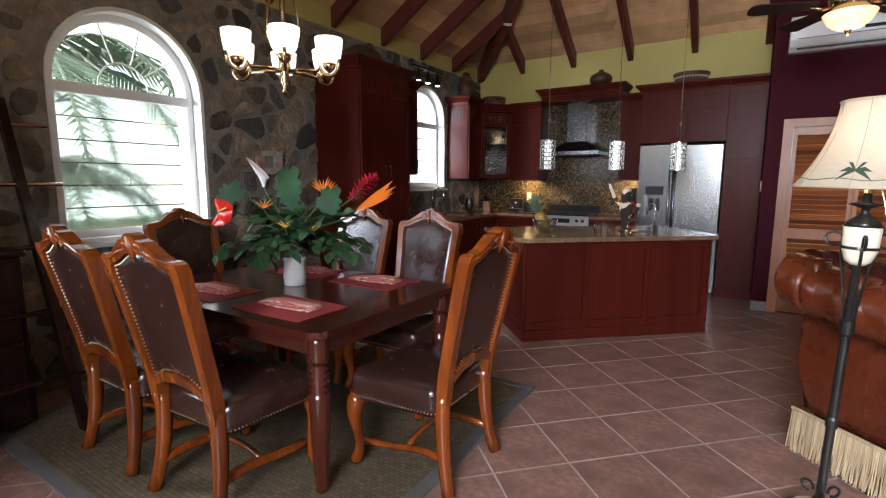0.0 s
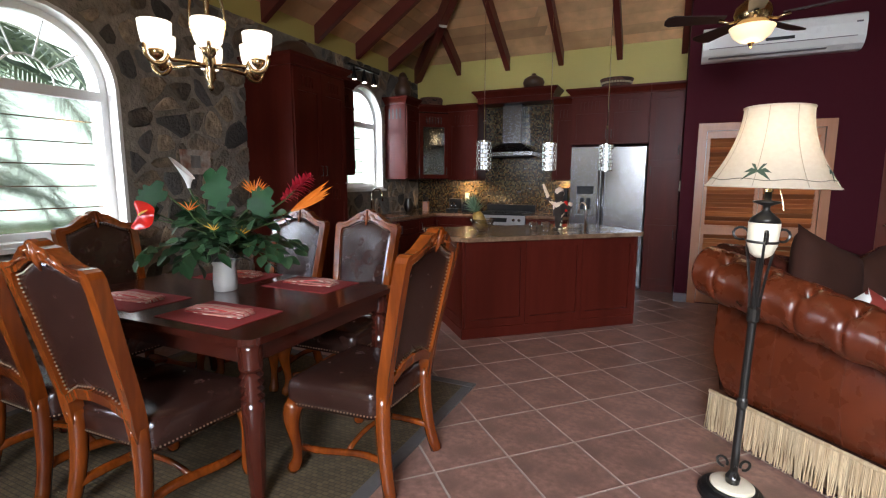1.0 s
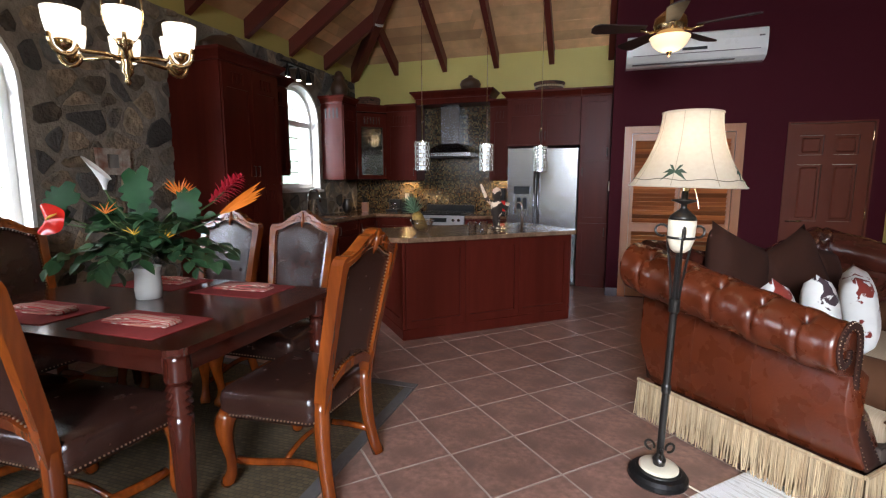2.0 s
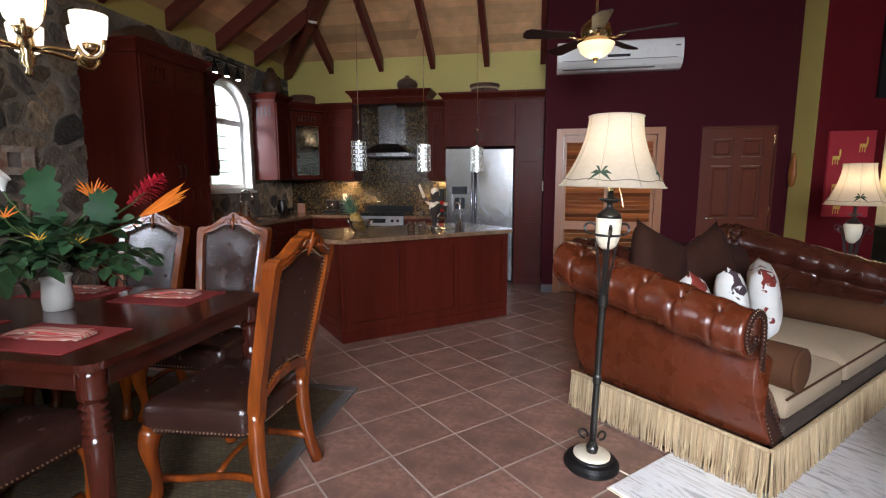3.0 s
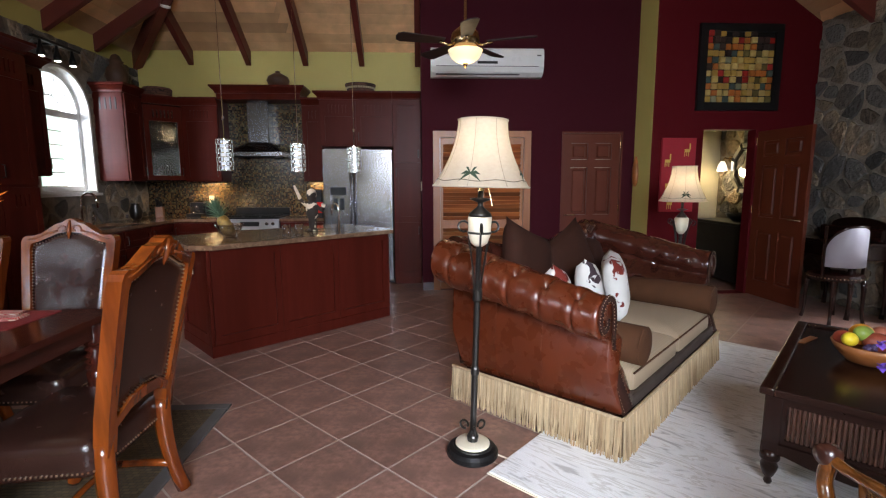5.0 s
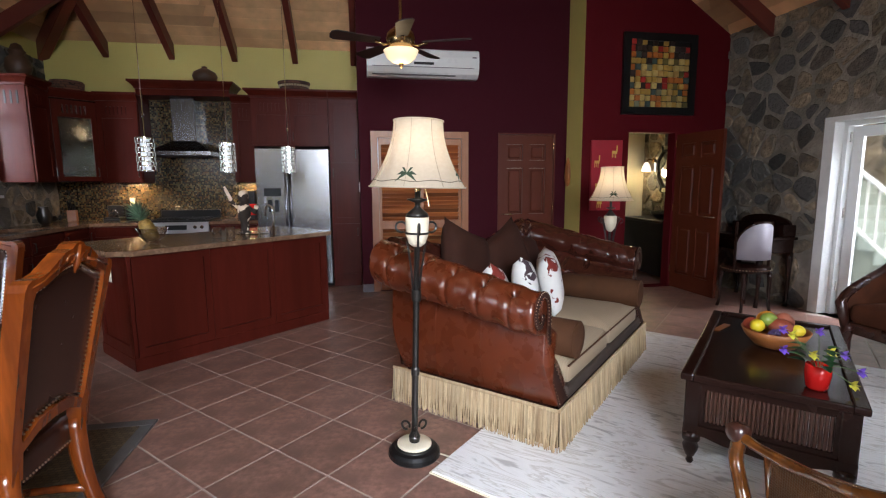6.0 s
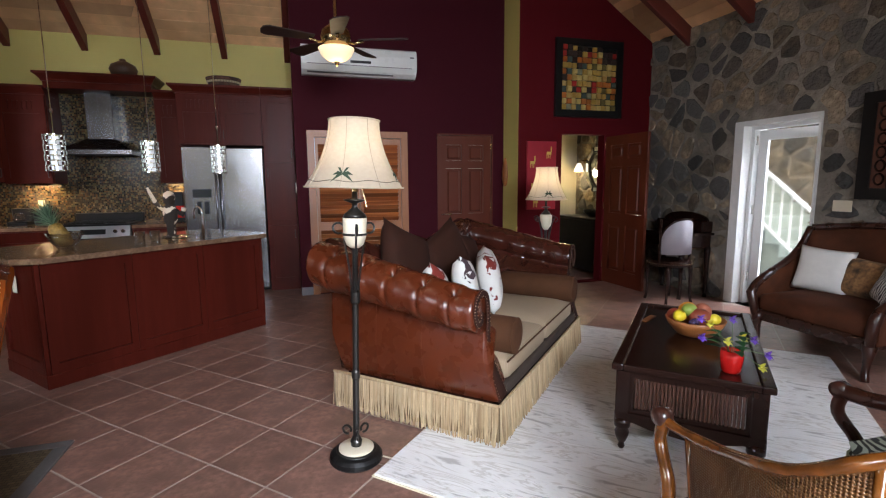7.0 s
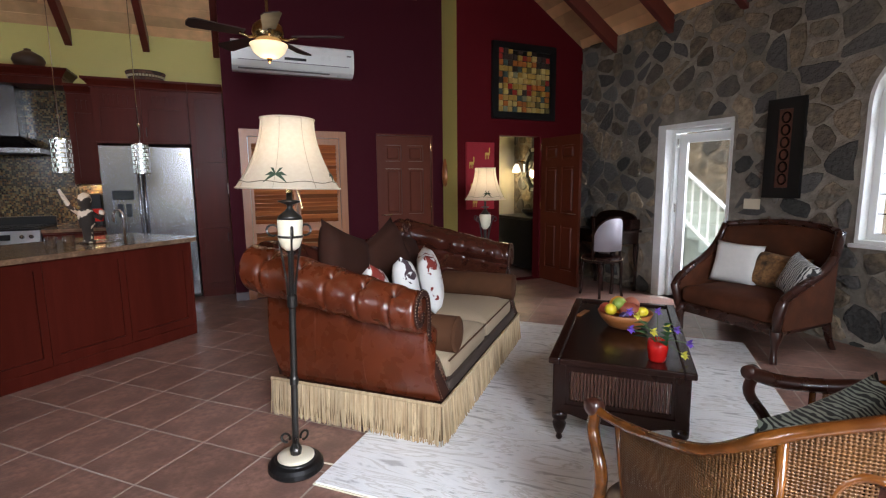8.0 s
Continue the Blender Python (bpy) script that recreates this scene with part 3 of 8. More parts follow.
def palm(m, height, seed, n=11):
    rnd = random.Random(seed)
    t = thing("palm_tree", m, "green palm tree with drooping feathery fronds", "tree", "garden palms")
    part("trunk", tube(bez((0, 0, 0), (0.1, 0, height * 0.4), (0.05, 0.1, height * 0.7), (0, 0, height), 8), [0.16 - 0.008 * i for i in range(9)], 10), M["palmtrunk"], t, smooth=True)
    for k in range(n):
        a = 2 * math.pi * k / n + rnd.uniform(-0.2, 0.2)
        le, up = rnd.uniform(1.5, 2.0), rnd.uniform(0.1, 0.7)
        d = Vector((math.cos(a), math.sin(a), 0))
        path = bez((0, 0, height), d * le * 0.4 + Vector((0, 0, height + up)), d * le * 0.8 + Vector((0, 0, height + up * 0.5)), d * le + Vector((0, 0, height - 0.9)), 22)
        bm = tube(path, 0.016, 5)
        side = d.cross(Vector((0, 0, 1)))
        for i in range(3, 22):
            for sg in (-1, 1):
                w = 0.42 * math.sin(math.pi * min(1, (i + 1) / 23)) + 0.08
                for j in range(2):
                    p = path[i].lerp(path[min(i + 1, 22)], j / 2)
                    q = p + side * sg * w + d * 0.15 + Vector((0, 0, -0.12 - rnd.uniform(0, 0.18)))
                    e = (path[min(i + 1, 22)] - path[i]).normalized() * 0.022
                    mdl = p.lerp(q, 0.5) + Vector((0, 0, 0.03))
                    bm.faces.new([bm.verts.new(v) for v in (p - e, p + e, mdl + e)])
                    bm.faces.new([bm.verts.new(v) for v in (p - e, mdl + e, q)])
        part("frond", bm, M["palm"], t)
    return t


palm(pose(-6.4, 2.15, -0.3), 2.75, 3, 12)
palm(pose(-8.5, 2.7, -0.3), 1.7, 5, 10)
palm(pose(-12.0, 9.6, -0.3), 3.2, 8, 10)

# ---------- dining corner ----------


def weave(name, c1, c2, size, rough=0.9, upright=False):
    """A basket weave: two checks of ribs at right angles with their relief."""
    m = bpy.data.materials.new(name)
    m.use_nodes = True
    nt = m.node_tree
    N, L = nt.nodes.new, nt.links.new
    b = nt.nodes["Principled BSDF"]
    co = N("ShaderNodeTexCoord")
    br = N("ShaderNodeTexBrick")
    br.inputs["Scale"].default_value = 1.0
    br.inputs["Brick Width"].default_value, br.inputs["Row Height"].default_value = size * 1.5, size
    br.inputs["Mortar Size"].default_value, br.inputs["Mortar Smooth"].default_value = size * 0.14, 1.0
    br.inputs["Color1"].default_value, br.inputs["Color2"].default_value = (*c1, 1), (*c2, 1)
    br.inputs["Mortar"].default_value = (*[x * 0.35 for x in c2], 1)
    if upright:
        sp_, cb, ad = N("ShaderNodeSeparateXYZ"), N("ShaderNodeCombineXYZ"), N("ShaderNodeMath")
        ad.operation = "SUBTRACT"
        L(co.outputs["Object"], sp_.inputs[0])
        L(sp_.outputs["X"], ad.inputs[0])
        L(sp_.outputs["Y"], ad.inputs[1])
        L(ad.outputs[0], cb.inputs["X"])
        L(sp_.outputs["Z"], cb.inputs["Y"])
        L(cb.outputs[0], br.inputs["Vector"])
    else:
        L(co.outputs["Object"], br.inputs["Vector"])
    nz, mx = N("ShaderNodeTexNoise"), N("ShaderNodeMix")
    nz.inputs["Scale"].default_value, nz.inputs["Detail"].default_value = 3, 6
    L(co.outputs["Object"], nz.inputs["Vector"])
    mx.data_type, mx.blend_type = "RGBA", "MULTIPLY"
    mx.inputs["Factor"].default_value = 0.6
    L(br.outputs["Color"], mx.inputs["A"])
    cr = N("ShaderNodeMapRange")
    cr.inputs["To Min"].default_value, cr.inputs["To Max"].default_value = 0.5, 1.3
    L(nz.outputs["Fac"], cr.inputs["Value"])
    L(cr.outputs[0], mx.inputs["B"])
    L(mx.outputs["Result"], b.inputs["Base Color"])
    bp = N("ShaderNodeBump")
    bp.inputs["Strength"].default_value, bp.inputs["Distance"].default_value = 0.7, 0.006
    bp.invert = True
    L(br.outputs["Fac"], bp.inputs["Height"])
    L(bp.outputs[0], b.inputs["Normal"])
    b.inputs["Roughness"].default_value = rough
    return m


M["sisal"] = weave("sisal_weave", (0.135, 0.095, 0.045), (0.085, 0.057, 0.027), 0.022)
M["rugtape"] = mat("grey_tape", (0.10, 0.09, 0.085), 0.9, var=0.15, scale=40, bump=0.2)
rug = thing("dining_rug", pose(0, 0, 0), "woven tan sisal rug with grey cloth border under the table", "rug")
RX0, RX1, RY0, RY1 = -3.55, -1.17, 0.88, 3.06
part("field", box(RX0 + 0.07, RX1 - 0.07, RY0 + 0.07, RY1 - 0.07, 0.001, 0.012), M["sisal"], rug)
for a in ((RX0, RX1, RY0, RY0 + 0.07), (RX0, RX1, RY1 - 0.07, RY1), (RX0, RX0 + 0.07, RY0 + 0.07, RY1 - 0.07), (RX1 - 0.07, RX1, RY0 + 0.07, RY1 - 0.07)):
    part("border", box(*a, 0.001, 0.014, 0.003), M["rugtape"], rug)

# table
TX0, TX1, TY0, TY1, TZ = -3.06, -1.49, 1.43, 2.55, 0.765
tb = thing("dining_table", pose(0, 0, 0), "dark mahogany dining table with turned legs", "table")
def rounded(x0, x1, y0, y1, r, n=5):
    out = []
    for cx, cy, a0 in ((x1 - r, y1 - r, 0), (x0 + r, y1 - r, 90), (x0 + r, y0 + r, 180), (x1 - r, y0 + r, 270)):
        out += [(cx + r * math.cos(radians(a0 + 90 * i / n)), cy + r * math.sin(radians(a0 + 90 * i / n))) for i in range(n + 1)]
    return out


part("tabletop", soften(add_slab(bmesh.new(), rounded(TX0, TX1, TY0, TY1, 0.06), [], lambda u, v, w: (u, v, TZ - w), 0.03), 0.008, 2), M["mahogany"], tb, "polished dark tabletop")
for a in ((TX0 + 0.12, TX1 - 0.12, TY0 + 0.05, TY0 + 0.075), (TX0 + 0.12, TX1 - 0.12, TY1 - 0.075, TY1 - 0.05), (TX0 + 0.05, TX0 + 0.075, TY0 + 0.12, TY1 - 0.12), (TX1 - 0.075, TX1 - 0.05, TY0 + 0.12, TY1 - 0.12)):
    part("apron", box(*a, TZ - 0.12, TZ - 0.031, 0.003), M["mahogany"], tb)
M["legwood"] = mat("turned_mahogany", (0.06, 0.011, 0.006), 0.2, var=0.2, scale=9, stretch=(4, 4, 0.7), coat=0.4)
LEG = [(0.022, 0.0), (0.03, 0.012), (0.026, 0.03), (0.033, 0.05), (0.030, 0.07), (0.036, 0.10), (0.046, 0.42), (0.048, 0.46), (0.032, 0.47), (0.050, 0.485), (0.032, 0.50), (0.050, 0.515), (0.032, 0.53), (0.050, 0.545), (0.032, 0.56), (0.050, 0.578), (0.032, 0.595), (0.044, 0.61), (0.050, 0.63), (0.046, 0.70), (0.046, TZ - 0.031)]
for x, y in ((TX0 + 0.075, TY0 + 0.075), (TX1 - 0.075, TY0 + 0.075), (TX0 + 0.075, TY1 - 0.075), (TX1 - 0.075, TY1 - 0.075)):
    part("leg", lathe([(r, z + 0.014 if z < 0.6 else z) for r, z in LEG], 20, None, (x, y, 0)), M["legwood"], tb, smooth=True)

# chairs
M["nail"] = mat("brass_nail", (0.55, 0.45, 0.32), 0.3, 1.0, var=0.1)


def studs(points, r=0.0045, bm=None):
    bm = bm or bmesh.new()
    for p in points:
        bmesh.ops.create_icosphere(bm, subdivisions=1, radius=r, matrix=Matrix.Translation(p))
    return bm


def resample(poly, gap):
    out, left_over = [], 0.0
    for a, b in zip(poly, poly[1:] + poly[:1]):
        a, b = Vector(a), Vector(b)
        d = (b - a).length
        t = left_over
        while t < d:
            out.append(tuple(a.lerp(b, t / d)))
            t += gap
        left_over = t - d
    return out


def dining_chair(m):
    """Faces +y; stands on its local floor."""
    c = thing("dining_chair", m, "carved honey-wood dining chair with dark studded leather", "chair", "chairs round the table")
    yb = lambda v: -0.225 - 0.13 * max(0.0, (v - 0.42) / 0.62) ** 1.15
    rake = lambda off: (lambda u, v, w: (u, yb(v) - off + w, v))
    half = [(0.215, 0.40), (0.222, 0.55), (0.243, 0.9), (0.252, 1.045), (0.244, 1.068), (0.225, 1.078), (0.19, 1.078), (0.15, 1.09), (0.11, 1.118), (0.075, 1.142), (0.04, 1.15), (0.022, 1.165), (0.0, 1.172)]
    outer = half + [(-u, v) for u, v in reversed(half[:-1])]
    ih = [(0.0, 0.585), (0.09, 0.575), (0.17, 0.53), (0.178, 0.55), (0.205, 1.0), (0.198, 1.035), (0.15, 1.048), (0.10, 1.072), (0.06, 1.09), (0.0, 1.098)]
    inner = ih + [(-u, v) for u, v in reversed(ih[1:-1])]
    # below the leather the frame is open between the posts
    low = [(0.165, 0.40), (0.165, 0.495), (0.09, 0.53), (0.0, 0.54), (-0.09, 0.53), (-0.165, 0.495), (-0.165, 0.40)]
    ring = [(0.215, 0.40)] + half[1:] + [(-u, v) for u, v in reversed(half[:-1])] + low[::-1]
    part("back_frame", soften(add_slab(bmesh.new(), ring, [inner], rake(0.027), 0.054), 0.009, 2, 0.7), M["honey"], c, "carved honey-coloured wooden back frame", smooth=False)
    bm = bmesh.new()
    grow = lambda k: [((u) * k, 0.82 + (v - 0.82) * k) for u, v in inner]
    rings = []
    for k, w in ((0.995, 0.0), (0.97, 0.012), (0.86, 0.017), (0.5, 0.019)):
        rings.append([bm.verts.new(rake(-w)(u, v, 0)) for u, v in grow(k)])
    rings2 = []
    for k, w in ((0.995, 0.0), (0.97, -0.010), (0.86, -0.013), (0.5, -0.014)):
        rings2.append([bm.verts.new(rake(-w)(u, v, 0)) for u, v in grow(k)])
    for rr in (rings, rings2):
        for a, b in zip(rr, rr[1:]):
            for i in range(len(a)):
                bm.faces.new([a[i], a[(i + 1) % len(a)], b[(i + 1) % len(a)], b[i]])
        bm.faces.new(rr[-1])
    part("backrest", bm, M["darkleather"], c, "dark brown leather back panel", smooth=True)
    pts = resample([(u * 0.965, 0.82 + (v - 0.82) * 0.965) for u, v in inner], 0.017)
    bm = studs([rake(-0.014)(u, v, 0) for u, v in pts])
    studs([rake(0.013)(u, v, 0) for u, v in pts], bm=bm)
    part("nailhead_trim", bm, M["nail"], c, "row of brass nailheads")
    # crest carving
    bm = bmesh.new()
    for w in (0.026, -0.026):
        for sg in (-1, 1):
            curl = [rake(w)(sg * (0.035 + (0.03 - 0.004 * i) * math.cos(i * 0.8)), 1.112 + (0.026 - 0.003 * i) * math.sin(i * 0.8), 0) for i in range(7)]
            tube(curl, 0.006, 5, bm)
            tube([rake(w)(sg * 0.06, 1.105, 0), rake(w)(sg * 0.12, 1.09, 0), rake(w)(sg * 0.18, 1.062, 0), rake(w)(sg * 0.22, 1.055, 0)], [0.007, 0.006, 0.006, 0.003], 5, bm)
        tube([rake(w)(0, 1.06, 0), rake(w)(0, 1.1, 0), rake(w)(0, 1.16, 0)], [0.004, 0.014, 0.008], 6, bm)
    part("crest_carving", bm, M["honey"], c, "scrolled shell carving", smooth=True)
    # seat
    seat = bmesh.new()
    fr = lambda u, v, w: (u * (0.235 + 0.05 * (v + 1) / 2), -0.215 + (v + 1) / 2 * 0.465, w)
    levels = [(0.98, 0.345), (1.0, 0.36), (1.0, 0.43), (0.985, 0.455), (0.93, 0.472), (0.8, 0.482), (0.4, 0.488)]
    base_ = rounded(-1, 1, -1, 1, 0.16, 4)
    rr = [[seat.verts.new(fr(u * k, v * k, z)) for u, v in base_] for k, z in levels]
    for a, b in zip(rr, rr[1:]):
        for i in range(len(a)):
            seat.faces.new([a[i], a[(i + 1) % len(a)], b[(i + 1) % len(a)], b[i]])
    seat.faces.new(rr[0][::-1])
    seat.faces.new(rr[-1])
    part("seat", seat, M["darkleather"], c, "padded dark brown leather seat", smooth=True)
    part("nailhead_trim", studs([fr(u * 1.004, v * 1.004, 0.362) for u, v in resample(base_, 0.07)]), M["nail"], c)
    # legs
    for sg in (-1, 1):
        part("leg", tube(bez((sg * 0.19, -0.225, 0.45), (sg * 0.19, -0.215, 0.3), (sg * 0.20, -0.235, 0.12), (sg * 0.222, -0.275, 0.0), 8), [0.034, 0.036, 0.036, 0.035, 0.033, 0.031, 0.030, 0.030, 0.031], 8), M["honey"], c, smooth=True)
        p = bez((sg * 0.245, 0.215, 0.36), (sg * 0.30, 0.265, 0.26), (sg * 0.215, 0.175, 0.1), (sg * 0.265, 0.245, 0.014), 12)
        part("leg", tube(p, [0.042, 0.046, 0.045, 0.041, 0.036, 0.031, 0.027, 0.024, 0.023, 0.024, 0.028, 0.033, 0.026], 10), M["honey"], c, smooth=True)
        part("stretcher", tube(bez((sg * 0.197, -0.255, 0.13), (sg * 0.17, -0.1, 0.17), (sg * 0.2, 0.05, 0.10), (sg * 0.232, 0.195, 0.125), 8), 0.017, 8, None, 1.3), M["honey"], c, smooth=True)
    part("stretcher", tube(bez((-0.185, -0.03, 0.142), (-0.07, -0.01, 0.17), (0.07, -0.01, 0.17), (0.185, -0.03, 0.142), 8), 0.013, 8), M["honey"], c, smooth=True)
    return c


ch = dining_chair(pose(-1.345, 2.0, 0.014, 0, 0, 89))
for x, y, a in ((-2.0, 1.40, 2), (-2.63, 1.39, 0), (-1.95, 2.60, 181), (-2.56, 2.60, 179), (-3.10, 2.03, -90)):
    copy_thing(ch, pose(x, y, 0.014, 0, 0, a))

# place mats and napkins
M["matred"] = mat("red_cloth", (0.26, 0.02, 0.018), 0.85, var=0.12, scale=60, bump=0.3, bscale=200)


def stripes(name, cols, freq):
    m = bpy.data.materials.new(name)
    m.use_nodes = True
    nt = m.node_tree
    N, L = nt.nodes.new, nt.links.new
    b = nt.nodes["Principled BSDF"]
    co, wv, rp = N("ShaderNodeTexCoord"), N("ShaderNodeTexWave"), N("ShaderNodeValToRGB")
    wv.bands_direction = "Y"
    wv.inputs["Scale"].default_value, wv.inputs["Distortion"].default_value = freq, 0.4
    L(co.outputs["Object"], wv.inputs["Vector"])
    rp.color_ramp.interpolation = "CONSTANT"
    for i, c in enumerate(cols):
        e = rp.color_ramp.elements[i] if i < 2 else rp.color_ramp.elements.new(i / len(cols))
        e.position, e.color = i / len(cols), (*c, 1)
    L(wv.outputs["Fac"], rp.inputs[0])
    L(rp.outputs[0], b.inputs["Base Color"])
    b.inputs["Roughness"].default_value = 0.9
    return m


M["napkin"] = stripes("striped_napkin", [(0.45, 0.05, 0.04), (0.62, 0.50, 0.40), (0.32, 0.03, 0.03), (0.66, 0.55, 0.46), (0.48, 0.18, 0.13)], 9)
for x, y, a in ((-1.92, 1.665, 0), (-2.55, 1.665, 0), (-1.97, 2.36, 180), (-2.57, 2.36, 180)):
    pm = tagged(mesh_ob("placemat", box(-0.235, 0.235, -0.16, 0.16, 0, 0.004, 0.0015), M["matred"]), "red woven cloth placemat on the table", "placemat", "placemats")
    place(pm, pose(x, y, TZ, 0, 0, a))
    bm = bmesh.new()
    for k, (tw_, ln) in enumerate(((-5, 0.34), (0, 0.33), (6, 0.30))):
        sl = box(-ln / 2, ln / 2, -0.05 + 0.006 * k, 0.05 - 0.006 * k, 0.007 * k, 0.007 * k + 0.0065, 0.003, 2)
        bmesh.ops.subdivide_edges(sl, edges=[e for e in sl.edges if abs((e.verts[0].co - e.verts[1].co).x) > 0.1], cuts=8)
        for v in sl.verts:
            v.co.z += 0.008 * math.sin(v.co.x * 9 + k) ** 2 * (0.4 + k * 0.5)
        sl.transform(Matrix.Rotation(radians(tw_), 4, "Z"))
        tmp = bpy.data.meshes.new("fold")
        sl.to_mesh(tmp)
        sl.free()
        bm.from_mesh(tmp)
        bpy.data.meshes.remove(tmp)
    nk = tagged(mesh_ob("napkin", bm, M["napkin"], smooth=True), "folded red and cream striped napkin on a placemat", "napkin", "napkins")
    place(nk, pose(x, y, TZ + 0.005, 0, 0, a + 8))

# vase and flowers
vase = tagged(mesh_ob("vase", lathe([(0.055, 0), (0.062, 0.004), (0.066, 0.05), (0.062, 0.11), (0.06, 0.14), (0.072, 0.17), (0.066, 0.172), (0.054, 0.14), (0.05, 0.02)], 28), M["ceramic"], smooth=True), "white glazed ceramic vase on the dining table", "vase")
VX, VY = -2.31, 2.04
place(vase, pose(VX, VY, TZ))
fl = thing("flower_arrangement", pose(VX, VY, TZ + 0.02), "tropical bouquet of red, orange and white flowers", "flowers")
M["leaf"] = mat("dark_leaf", (0.03, 0.075, 0.03), 0.35, var=0.35, scale=20, each=0.35)
M["bigleaf"] = mat("philodendron_leaf", (0.018, 0.066, 0.022), 0.5, var=0.35, scale=15, each=0.25, spec=0.2)
M["stem"] = mat("green_stem", (0.06, 0.10, 0.03), 0.5)
M["redflower"] = mat("anthurium_red", (0.62, 0.02, 0.012), 0.22, var=0.15)
M["orange"] = mat("orange_petal", (0.75, 0.20, 0.02), 0.45, var=0.2)
M["crimson"] = mat("ginger_red", (0.45, 0.012, 0.03), 0.45, var=0.25)
M["lily"] = mat("calla_white", (0.9, 0.88, 0.84), 0.4, var=0.02)
M["yel"] = mat("yellow_petal", (0.75, 0.42, 0.04), 0.45, var=0.15)
ER, EF, UP = Vector((0.848, 0.53, 0)), Vector((-0.53, 0.848, 0)), Vector((0, 0, 1))


def fp(u, z, d=0.0):
    return ER * u + EF * d + UP * (z - TZ - 0.02)


def leaf_mesh(length, width, cup=0.15, n=6, heart=0.0, bm=None, m=None):
    """A blade along +x with a folded midrib, on both sides of it."""
    bm = bm or bmesh.new()
    m = m or Matrix.Identity(4)
    mid, l, r = [], [], []
    for i in range(n + 1):
        t = i / n
        w = width * (math.sin(math.pi * min(1, t * 0.93 + 0.07)) ** 0.8) * (1 - 0.35 * t)
        x = length * t
        z = -0.25 * length * t * t
        mid.append(bm.verts.new(m @ Vector((x, 0, z))))
        l.append(bm.verts.new(m @ Vector((x - heart * length * (1 - t) * (t < 0.3), w, z + cup * w))))
        r.append(bm.verts.new(m @ Vector((x - heart * length * (1 - t) * (t < 0.3), -w, z + cup * w))))
    for i in range(n):
        bm.faces.new([mid[i], mid[i + 1], l[i + 1], l[i]])
        bm.faces.new([mid[i], r[i], r[i + 1], mid[i + 1]])
    return bm


def aim(p, way, roll=0):
    way = Vector(way).normalized()
    q = way.to_track_quat("X", "Z").to_matrix().to_4x4()
    return Matrix.Translation(p) @ q @ Matrix.Rotation(radians(roll), 4, "X")


rnd = random.Random(11)
mouth = Vector((0, 0, 0.15))
leaf_data = leaf_mesh(0.085, 0.032)
leaf_me = bpy.data.meshes.new("leaf")
leaf_data.to_mesh(leaf_me)
leaf_data.free()
leaf_me.materials.append(M["leaf"])
for k in range(26):
    a = 2 * math.pi * k / 26 + rnd.uniform(-0.2, 0.2)
    reach = rnd.uniform(0.14, 0.36) * (1.25 if abs(math.cos(a)) > 0.6 else 0.9)
    end = ER * math.cos(a) * reach + EF * math.sin(a) * reach + UP * rnd.uniform(0.02, 0.34)
    path = bez(mouth, mouth + UP * 0.14, end * 0.7 + UP * 0.22, end + UP * 0.08, 9)
    part("stem", tube(path, 0.003, 5), M["stem"], fl)
    for i in range(3, 10):
        for sg in (-1, 1):
            d = (path[i] - path[i - 1]).normalized()
            s = d.cross(UP).normalized() * sg
            lf = new("leaf", leaf_me)
            lf.parent = fl
            lf.matrix_basis = aim(path[i], s * 0.8 + d * 0.7 + UP * rnd.uniform(-0.3, 0.3), rnd.uniform(-50, 50)) @ Matrix.Scale(rnd.uniform(0.75, 1.25), 4)
for u, z, d, size, roll in ((-0.30, 1.33, 0.0, 0.21, -150), (-0.20, 1.26, 0.1, 0.18, -60), (-0.02, 1.43, 0.02, 0.23, -80), (0.05, 1.24, -0.05, 0.17, -120), (0.23, 1.33, 0.0, 0.19, -95), (0.15, 1.26, 0.08, 0.15, -40), (-0.36, 1.2, 0.05, 0.15, -170)):
    p = fp(u, z, d)
    part("stem", tube(bez(mouth, mouth + UP * 0.2, p * 0.7 + UP * 0.05, p, 8), 0.004, 5), M["stem"], fl)
    tip = ER * math.cos(radians(roll)) + UP * math.sin(radians(roll))
    nrm = (-EF * 0.9 + UP * 0.35 + ER * rnd.uniform(-0.3, 0.3)).normalized()
    side = nrm.cross(tip).normalized()
    tip = side.cross(nrm)
    mm = Matrix((tip, side, nrm)).transposed().to_4x4()
    mm.translation = p
    lb = bmesh.new()
    ribs = [lb.verts.new(mm @ Vector((size * k / 14, 0, -0.2 * size * (k / 14) ** 2))) for k in range(15)]
    for sg in (-1, 1):
        rim = []
        for k in range(15):
            t_ = k / 14
            w_ = size * 0.46 * math.sin(math.pi * min(1, t_ * 0.9 + 0.1)) ** 0.7 * (1 - 0.3 * t_) * (1.0 if k % 3 else 0.72)
            rim.append(lb.verts.new(mm @ Vector((size * t_ * 0.94 - (0.16 * size if k < 3 else 0) + w_ * 0.18, sg * w_, 0.10 * w_ - 0.25 * size * t_ * t_))))
        for k in range(14):
            lb.faces.new([ribs[k], ribs[k + 1], rim[k + 1], rim[k]])
    part("large_leaf", lb, M["bigleaf"], fl, smooth=True)
